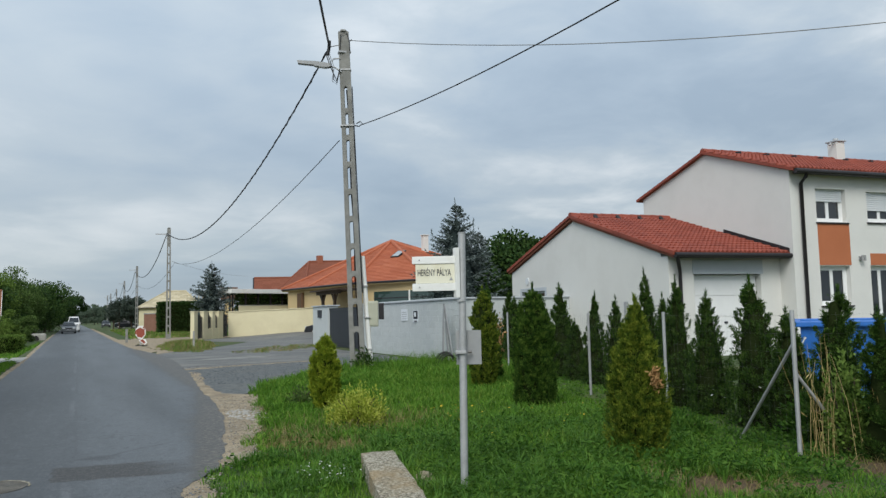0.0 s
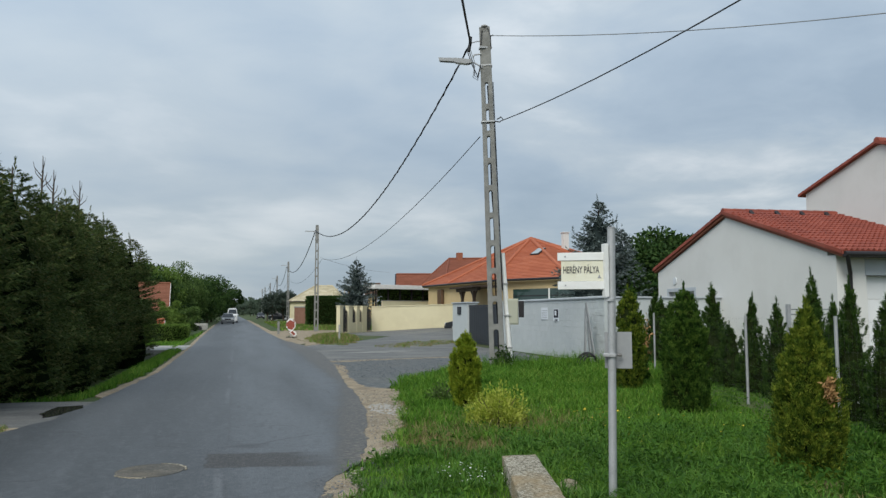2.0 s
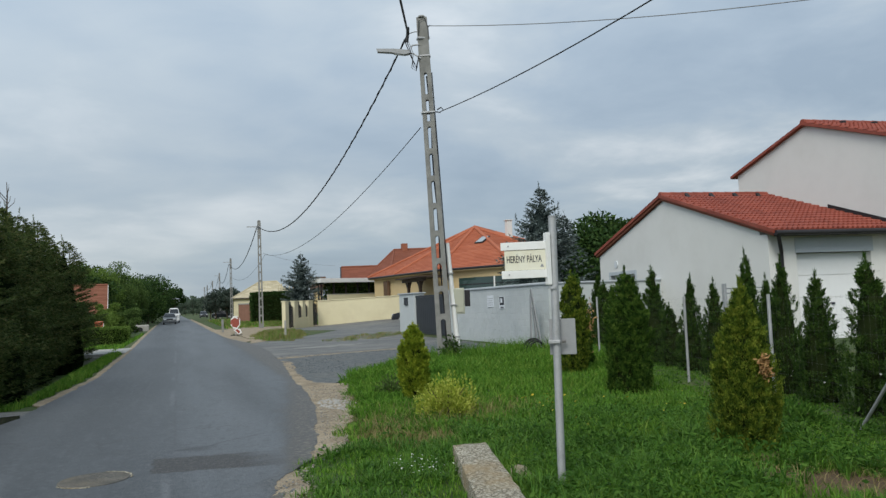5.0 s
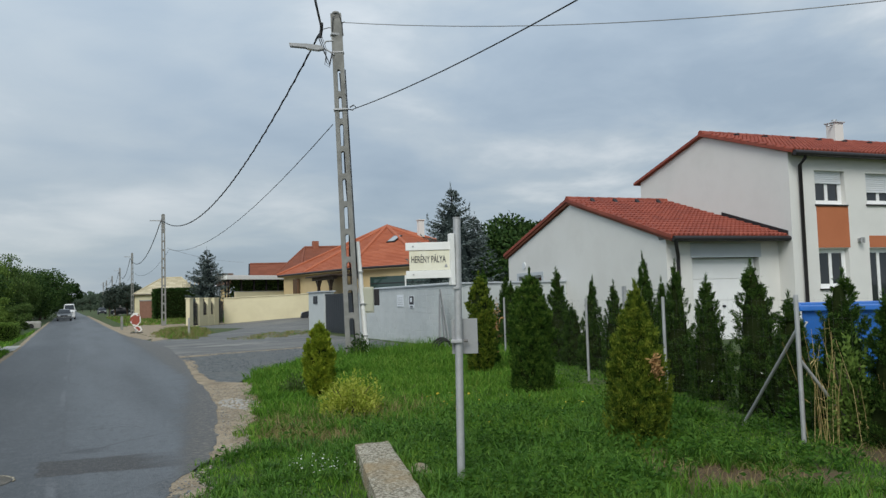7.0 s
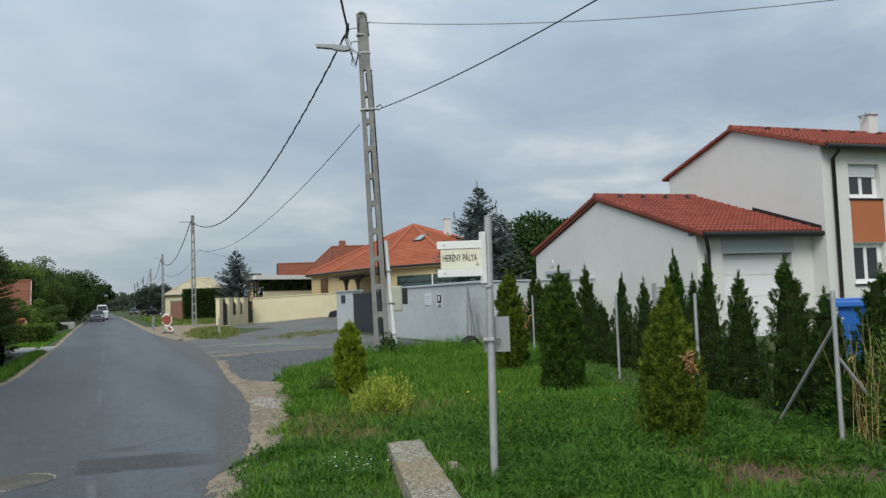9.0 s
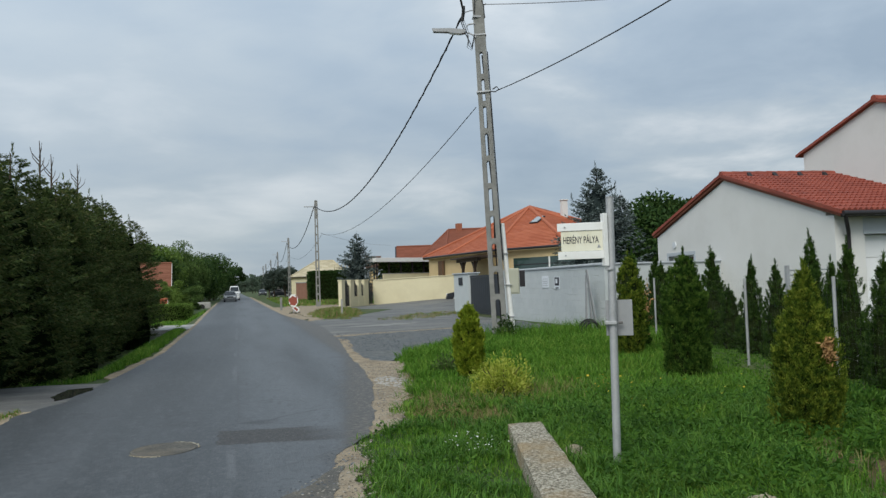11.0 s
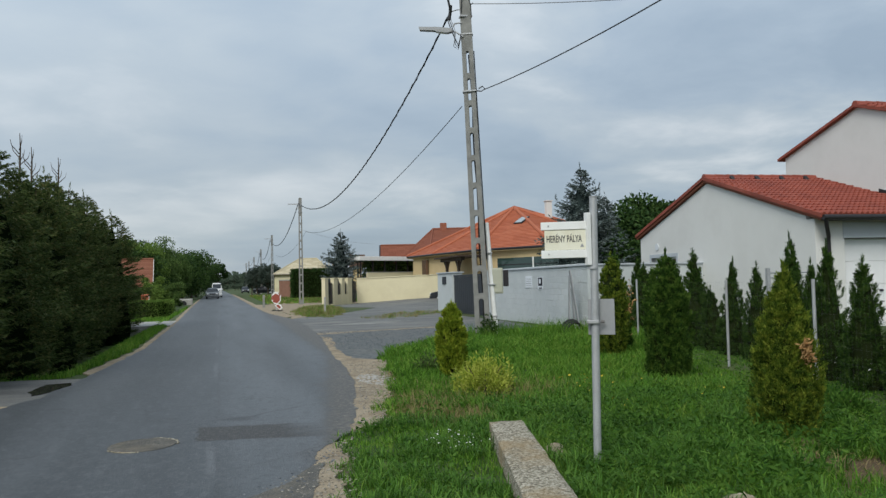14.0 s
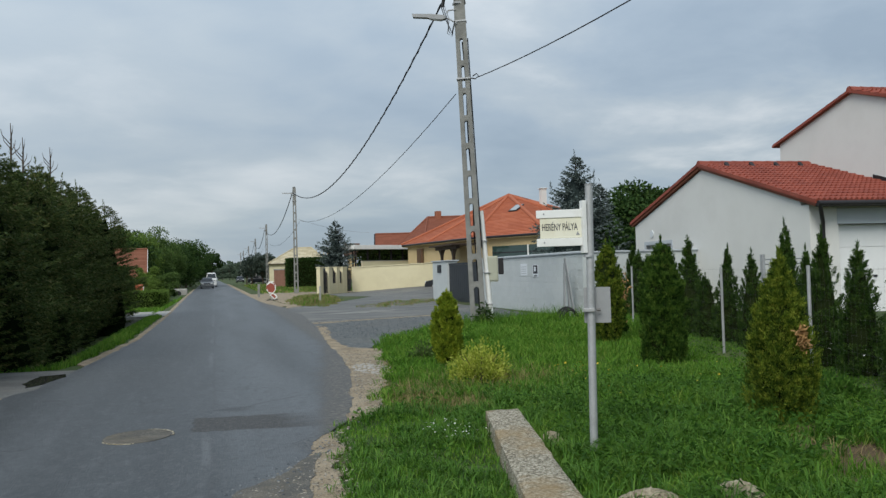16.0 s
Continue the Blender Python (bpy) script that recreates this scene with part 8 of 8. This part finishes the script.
x, y = scatter(7000, 6.3, 12, 5.8, 20, rng, lambda a, b: np.abs((a - F0.x) * FN.x + (b - F0.y) * FN.y - 0.15) < 0.5)
weeds(x, y, 0.075, 0.026, 33, "green weeds along the fence foot", 0.10)

# left verge, islands and far strips
x, y = scatter(26000, -4.0, -2.3, 15.4, 34, rng, lambda a, b: (a < np.interp(b, [15, 21, 34], [-2.85, -2.42, -2.5]) + 0.06 * np.sin(b * 4)))
blades("grass", x, y, rng.uniform(0.06, 0.20, len(x)), rng.uniform(0.010, 0.020, len(x)), M["grass"], 41, "green grass on the narrow verge by the ditch")
x, y = scatter(26000, -6.5, -3.0, 6.5, 12.0, rng, lambda a, b: (a < -3.13 + 0.05 * np.sin(b * 5)) & (b < 11.95 - np.minimum(1.5 * (-3.15 - a), 1.2)))
straw = rng.random(len(x)) < 0.4
for msk, mt, sd, nm in ((straw, "straw", 42, "dry_grass"), (~straw, "grass", 47, "grass")):
    blades(nm, x[msk], y[msk], rng.uniform(0.04, 0.12, msk.sum()), rng.uniform(0.008, 0.016, msk.sum()), M[mt], sd, "short yellowish grass beside the driveway", 0.8)
x, y = scatter(14000, -9, -2.5, 36, 66, rng, lambda a, b: a < -2.9 - 0.008 * (b - 36))
blades("grass", x, y, rng.uniform(0.10, 0.34, len(x)), rng.uniform(0.03, 0.05, len(x)), M["grass"], 43, "rough green grass beside the road")
def isle_west(a, b):
    """Squared distance from the middle of the island's tall grass, one at its rim."""
    return ((a - 5.4 - 0.11 * (b - 46.5)) / 1.55) ** 2 + ((b - 46.5) / 10.0) ** 2 + 0.22 * np.sin(a * 4.1 + b * 1.3) + 0.12 * np.sin(b * 2.9 - a * 7)


def isle_east(a, b):
    return ((a - 8.9) / 2.8) ** 2 + ((b - 37.2 - 1.1 * (a - 8.9)) / 2.3) ** 2 + 0.35 * np.sin(a * 3.3 + b * 1.9)


x, y = scatter(52000, 3.2, 12.4, 33, 58, rng, lambda a, b: (isle_west(a, b) < 1) | (isle_east(a, b) < 1))
far_isle = isle_west(x, y) >= 1
isle_h = np.where(far_isle, 0.45, 1.15 - 0.75 * np.clip(isle_west(x, y), 0, 1)) * (0.8 + 0.35 * np.sin(x * 5.3 + 2.0 * np.sin(y * 1.7)))
dry = rng.random(len(x)) < np.where(far_isle, 0.6, 0.58)
keep = ~far_isle | (rng.random(len(x)) < 0.7)
for msk, mt, sd, nm in ((dry & keep, "straw", 48, "dry_grass"), (~dry & keep, "grass", 44, "grass")):
    blades(nm, x[msk], y[msk], rng.uniform(0.12, 0.36, msk.sum()) * isle_h[msk], rng.uniform(0.012, 0.026, msk.sum()), M[mt], sd, "tufted half dry grass island by the side street")
x, y = scatter(15000, 3.2, 12, 66, 125, rng, lambda a, b: a > 3.4)
dry = rng.random(len(x)) < 0.35
for msk, mt, sd, nm in ((dry, "straw", 49, "dry_grass"), (~dry, "grass", 46, "grass")):
    blades(nm, x[msk], y[msk], rng.uniform(0.12, 0.36, msk.sum()), rng.uniform(0.04, 0.07, msk.sum()), M[mt], sd, "rough half dry grass along the far verge")


# ---- flowers, stalks, stones ----
def flowers(cx, cy, rx, ry, n, size, hgt, mat, seed, label):
    rng = np.random.default_rng(seed)
    mb = Mb()
    for _ in range(n):
        x, y = cx + rng.normal() * rx, cy + rng.normal() * ry
        z = gz(x, y) + hgt * rng.uniform(0.7, 1.2)
        s = size * rng.uniform(0.6, 1.3)
        tilt = pose(x, y, z, rng.uniform(-35, 35), rng.uniform(-35, 35), rng.uniform(0, 90))
        for k in range(6):
            a = k * math.pi / 3
            mb.add([(0, 0, 0), (s * math.cos(a - 0.4), s * math.sin(a - 0.4), s * 0.15), (s * 1.25 * math.cos(a), s * 1.25 * math.sin(a), s * 0.1), (s * math.cos(a + 0.4), s * math.sin(a + 0.4), s * 0.15)], [(0, 1, 2, 3)], tilt)
    tagged(solo("flowers", mb, M[mat], label, "flowers"), "", "", "", "stuff")


flowers(2.05, 6.70, 0.13, 0.11, 44, 0.0062, 0.17, "petal_white", 51, "white wild flowers in the grass")
flowers(1.95, 7.05, 0.10, 0.10, 22, 0.0065, 0.17, "petal_white", 52, "white wild flowers in the grass")
flowers(4.7, 9.9, 0.35, 0.35, 22, 0.014, 0.2, "petal_yellow", 53, "tiny yellow wild flowers in the grass")
flowers(5.3, 8.4, 0.9, 0.7, 14, 0.010, 0.2, "petal_yellow", 54, "tiny yellow wild flowers in the grass")
flowers(7.8, 7.6, 0.5, 0.6, 26, 0.012, 0.5, "petal_white", 55, "small white flowers among the weeds")


def stalks(cx, cy, n, hgt, seed, label):
    rng = np.random.default_rng(seed)
    s = thing("dry_stalks", cx, cy, gz(cx, cy), 0, label, "dry plant")
    mb = Mb()
    P, D = [], []
    for _ in range(n):
        x, y = rng.normal() * 0.12, rng.normal() * 0.12
        h = hgt * rng.uniform(0.5, 1.1)
        lx, ly = rng.normal() * 0.10, rng.normal() * 0.10
        pts = [(x, y, -0.03), (x + lx * 0.3, y + ly * 0.3, h * 0.55), (x + lx, y + ly, h)]
        mb.tube(pts, 0.0032, 5, 0.0014)
        for k in range(2):
            t = rng.uniform(0.2, 0.95)
            P.append((x + lx * t * t, y + ly * t * t, h * t))
            D.append(rng.normal(0, 1, 3) * 0.05 + np.array([0, 0, -0.06]))
    tagged(part("stems", mb, M["stalk"], s), "", "", "", "stuff")
    P, D = np.array(P), np.array(D)
    part("withered_leaves", leaf_mesh("withered_leaves", P, D, rng.uniform(0.006, 0.014, len(P)), M["stalk"], rng), None, s)


stalks(6.90, 5.30, 20, 1.15, 61, "tall dry yellow stalks by the fence corner")
stalks(7.3, 5.0, 10, 0.8, 62, "tall dry yellow stalks by the fence corner")
stalks(7.7, 4.75, 6, 0.9, 63, "dry brown stalks along the fence")


def stones(name, cx, cy, rx, ry, n, smin, smax, seed, label, ok=None, mound=0.0, mat="pebble"):
    """Loose stones, each a lumpy octahedron-like pebble."""
    rng = np.random.default_rng(seed)
    V, F, o = [], [], 0
    base = np.array([(1, 0, 0), (0, 1, 0), (-1, 0, 0), (0, -1, 0), (0.6, 0.6, 0.55), (-0.6, 0.6, 0.5), (-0.6, -0.6, 0.55), (0.6, -0.6, 0.5), (0, 0, 0.8)])
    fs = [(0, 4, 7), (0, 1, 4), (1, 5, 4), (1, 2, 5), (2, 6, 5), (2, 3, 6), (3, 7, 6), (3, 0, 7), (4, 5, 8), (5, 6, 8), (6, 7, 8), (7, 4, 8)]
    for _ in range(n):
        u, v = rng.uniform(-1, 1), rng.uniform(-1, 1)
        x, y = cx + rx * u, cy + ry * v
        if (ok and not ok(x, y)) or (not ok and u * u + v * v > 1):
            continue
        s = rng.uniform(smin, smax)
        a = rng.uniform(0, 6.3)
        R = np.array([[math.cos(a), -math.sin(a), 0], [math.sin(a), math.cos(a), 0], [0, 0, 1]])
        b = (base * rng.uniform(0.7, 1.2, base.shape) * np.array([1, 0.8, 0.6]) * s) @ R.T
        z = -0.004 + mound * max(0, 1 - u * u - v * v)
        V.append(b + np.array([x, y, z]))
        F += [tuple(i + o for i in f) for f in fs]
        o += len(base)
    me = quick_mesh(name, np.concatenate(V), np.array(F).ravel(), [3] * len(F), M[mat])
    tagged(solo(name, me, None, label, "stones"), "", "", "", "stuff")


def sand_ok(x, y):
    return interp(y, RIGHT) + 0.05 < x < interp(y, GRASS_W) + 0.05


stones("pebbles", 1.6, 10.4, 1.6, 5.0, 9000, 0.004, 0.020, 71, "loose pale pebbles on the sandy shoulder", sand_ok)
stones("broken_stone", 2.32, 12.39, 0.30, 0.75, 150, 0.016, 0.042, 78, "pale broken stones lying on the sandy shoulder", None, 0.0, "concrete")
stones("asphalt_crumbs", 1.3, 9.6, 1.3, 4.6, 4200, 0.004, 0.016, 75, "loose dark asphalt crumbs along the road edge", lambda x, y: abs(x - interp(y, RIGHT) - 0.03) < 0.12, 0.0, "chip_stone")
stones("pebbles", 0.55, 5.6, 0.6, 1.7, 1500, 0.004, 0.016, 76, "loose gravel on the crumbled road edge", lambda x, y: 0.05 + 0.75 * (y - 5.9) < x < interp(y, GRASS_W) + 0.04, 0.004)
stones("asphalt_crumbs", 0.4, 5.6, 0.6, 1.7, 900, 0.006, 0.022, 77, "broken lumps of asphalt at the road edge", lambda x, y: abs(x - 0.05 - 0.75 * (y - 5.95)) < 0.12 or abs(x - interp(y, RIGHT)) < 0.08, 0.004, "chip_stone")
stones("pebbles", 6.2, 22.0, 4.0, 3.6, 3200, 0.012, 0.03, 72, "grey stone chippings", lambda x, y: y > 16.4 and x < 9.8 and x > 2.6 and x < 3.5 + (y - 16.2) * 0.9, 0.0, "chip_stone")
for (cx, cy, rx, ry, n, sd) in ((2.66, 4.49, 0.25, 0.24, 900, 73), (3.31, 4.43, 0.16, 0.22, 620, 74)):
    m = Mb()
    K, J = 30, 9
    m.v.append((cx, cy, 0.13))
    for j in range(1, J + 1):
        for k in range(K):
            a = 2 * math.pi * k / K
            q = j / J
            xx, yy = cx + rx * q * math.cos(a), cy + ry * q * math.sin(a)
            m.v.append((xx, yy, 0.12 * (1 - q) - 0.04 * q + 0.03 * nse(xx, yy, 14) + 0.015 * nse(xx, yy, 37, 3)))
    m.f += [(0, 1 + k, 1 + (k + 1) % K) for k in range(K)]
    m.f += [(1 + (j - 1) * K + k, 1 + j * K + k, 1 + j * K + (k + 1) % K, 1 + (j - 1) * K + (k + 1) % K) for j in range(1, J) for k in range(K)]
    hp = thing("gravel_heap", 0, 0, 0, 0, "small heap of pale gravel in the grass", "gravel heap")
    part("mound", m, M["heap"], hp, "", True)
    stones("pebbles", cx, cy, rx, ry, n, 0.007, 0.026, sd, "pale pebbles on a small heap", None, 0.10, "heap")


# a pale stone beside the concrete block
rock = Mb()
for k in range(6):
    for q in range(12):
        aa, bb = 2 * math.pi * q / 12, math.pi * 0.5 * k / 5
        r_ = 1 + 0.22 * nse(q * 0.9, k * 0.8, 1.0, 5)
        rock.v.append((2.82 + 0.11 * r_ * math.cos(aa) * math.cos(bb), 6.40 + 0.10 * r_ * math.sin(aa) * math.cos(bb), -0.03 + 0.13 * r_ * math.sin(bb)))
rock.f = [(k * 12 + q, k * 12 + (q + 1) % 12, (k + 1) * 12 + (q + 1) % 12, (k + 1) * 12 + q) for k in range(5) for q in range(12)]
solo("stone", rock, M["heap"], "pale sandy stone in the grass beside the block", "stone")


# ---- vehicles and road works ----
def wheel(parent, x, y, r, wdt):
    w = part("wheel", Mb().tube([(x - wdt / 2, y, r), (x + wdt / 2, y, r)], r, 18), M["rubber"], parent, "", True)
    part("rim", Mb().tube([(x - wdt / 2 - 0.01, y, r), (x + wdt / 2 + 0.01, y, r)], r * 0.62, 14), M["galvanised"], w, "", True)


def car(name, x, y, rz, mat, label, van=False):
    """Loft of cross sections along the length; front towards -y."""
    c = thing(name, x, y, 0.0, rz, label, "car")
    if van:
        prof = [(-2.1, 0.95, 0.74), (-1.95, 1.02, 0.80), (-1.25, 1.12, 0.84), (-0.65, 1.78, 0.82), (-0.2, 1.88, 0.84), (2.0, 1.86, 0.84), (2.15, 1.1, 0.82)]
    else:
        prof = [(-2.05, 0.62, 0.70), (-1.95, 0.74, 0.82), (-0.95, 0.95, 0.86), (-0.35, 1.40, 0.78), (0.3, 1.47, 0.74), (1.2, 1.40, 0.76), (1.75, 1.0, 0.84), (2.0, 0.9, 0.80)]
    mb = Mb()
    for yy, h, w in prof:
        belt = min(h, 0.95 if not van else 1.1)
        rw = w if h <= belt + 0.02 else w * 0.80
        mb.v += [(-w * 0.95, yy, 0.22), (-w, yy, 0.5), (-w, yy, belt * 0.92), (-rw, yy, h * 0.96), (-rw * 0.85, yy, h), (rw * 0.85, yy, h), (rw, yy, h * 0.96), (w, yy, belt * 0.92), (w, yy, 0.5), (w * 0.95, yy, 0.22)]
    n = 10
    for i in range(len(prof) - 1):
        mb.f += [(i * n + k, i * n + (k + 1) % n, (i + 1) * n + (k + 1) % n, (i + 1) * n + k) for k in range(n)]
    mb.f += [tuple(range(n)), tuple((len(prof) - 1) * n + k for k in range(n))]
    part("body", mb, mat, c, "", False)
    ws = (-1.22, 1.16, -0.67, 1.74) if van else (-0.93, 0.98, -0.37, 1.36)
    part("windscreen", Mb().add([(-0.70, ws[0] - 0.03, ws[1] + 0.02), (0.70, ws[0] - 0.03, ws[1] + 0.02), (0.60, ws[2] - 0.03, ws[3] + 0.01), (-0.60, ws[2] - 0.03, ws[3] + 0.01),
                                  (-0.70, ws[0] + 0.03, ws[1]), (0.70, ws[0] + 0.03, ws[1]), (0.60, ws[2] + 0.03, ws[3] - 0.02), (-0.60, ws[2] + 0.03, ws[3] - 0.02)],
                                 [(0, 1, 2, 3), (7, 6, 5, 4), (0, 4, 5, 1), (2, 6, 7, 3), (1, 5, 6, 2), (0, 3, 7, 4)]), M["glass"], c)
    for s in (-1, 1):
        part("side_window", Mb().box(s * 0.655 - 0.02 if s > 0 else s * 0.655 - 0.02, -0.1, 1.02, s * 0.655 + 0.02, 1.1, 1.30), M["glass"], c)
        part("headlight", Mb().box(s * 0.58 - 0.16, prof[0][0] - 0.01, 0.60, s * 0.58 + 0.16, prof[0][0] + 0.15, 0.74, c=0.03), M["lens"], c)
        part("mirror", Mb().box(s * 0.93 - 0.08, -0.75, 0.98, s * 0.93 + 0.08, -0.65, 1.12, c=0.03), mat, c)
        for yy in (-1.3, 1.3):
            wheel(c, s * 0.74, yy, 0.31, 0.2)
    part("grille", Mb().box(-0.38, prof[0][0] - 0.02, 0.56, 0.38, prof[0][0] + 0.05, 0.70, c=0.01), M["rubber"], c)
    part("plate", Mb().box(-0.26, prof[0][0] - 0.03, 0.40, 0.26, prof[0][0] - 0.005, 0.51), M["paint_white"], c, "blank white number plate")
    part("bumper", Mb().box(-0.80, prof[0][0] - 0.04, 0.26, 0.80, prof[0][0] + 0.2, 0.50, c=0.04), mat, c)
    return c


car("car", -1.87, 108.0, 1, M["car_grey"], "dark grey saloon car parked at the roadside")
car("van", -1.45, 121.0, 1, M["car_white"], "white delivery van parked behind the car", True).scale = (0.92, 1, 1.16)
car("car", 17.6, 57.6, -110, M["car_dark"], "dark car parked at the end of the cream wall")
car("car", 7.0, 150.0, 78, M["car_dark"], "dark car parked on the verge")
car("car", 4.2, 182.0, 2, M["car_dark"], "dark car parked on the verge")


def barrier():
    b = thing("road_barrier", 2.98, 48.7, -0.03, -8, "red and white road works sign on a low stand", "barrier")
    part("foot", Mb().box(-0.28, -0.2, 0.0, 0.40, 0.2, 0.07, c=0.02), M["rubber"], b)
    part("upright", Mb().box(-0.03, 0.02, 0.07, 0.03, 0.06, 1.2), M["galvanised"], b)
    octo = [(0.31 * math.cos(q), 0.84 + 0.42 * math.sin(q)) for q in [math.pi * (k + 0.5) / 4 for k in range(8)]]
    bd = part("board", Mb().prism(octo, "y", -0.03, -0.005), M["paint_white"], b)
    part("stripe", Mb().prism([(-0.20, 0.58), (0.08, 0.50), (0.24, 0.70), (0.22, 1.00), (-0.04, 1.12), (-0.22, 1.00)], "y", -0.036, -0.0305), M["red"], bd)
    part("stripe", Mb().prism([(-0.30, 0.74), (-0.22, 0.70), (-0.21, 0.98), (-0.27, 1.00)], "y", -0.036, -0.0305), M["red"], bd)
    part("stripe", Mb().prism([(0.22, 0.98), (0.27, 0.99), (0.16, 1.16), (0.10, 1.16)], "y", -0.036, -0.0305), M["red"], bd)
    lb_ = part("board", Mb().prism([(-0.10, 0.36), (0.22, 0.08), (0.38, 0.20), (0.30, 0.40), (0.06, 0.46)], "y", -0.06, -0.036), M["paint_white"], b)
    part("stripe", Mb().prism([(-0.02, 0.36), (0.20, 0.14), (0.30, 0.24), (0.12, 0.43)], "y", -0.066, -0.0605), M["red"], lb_)
    k = thing("marker_post", 5.2, 42.0, -0.03, 0, "short pale marker post in the grass", "post")
    part("stake", Mb().box(-0.05, -0.04, 0, 0.05, 0.04, 0.92, c=0.01), M["concrete"], k)
    k = thing("marker_post", 2.6, 57.0, -0.03, 0, "short grey concrete marker post", "post")
    part("stake", Mb().box(-0.08, -0.06, 0, 0.08, 0.06, 0.95, c=0.01), M["pole_concrete"], k)
    k = thing("culvert", -4.05, 74.0, -0.2, 0, "pale rounded concrete culvert head", "culvert")
    part("wall", Mb().box(-1.0, -0.2, 0, 1.0, 0.2, 0.75, c=0.12), M["concrete"], k)
    # tube end is shut; its black stands for the unlit hollow
    part("pipe", Mb().tube([(0.2, -0.25, 0.3), (0.2, 0.25, 0.3)], 0.26, 14), M["rubber"], k, "closed black tube end, coloured for the dark of a hollow pipe")


barrier()
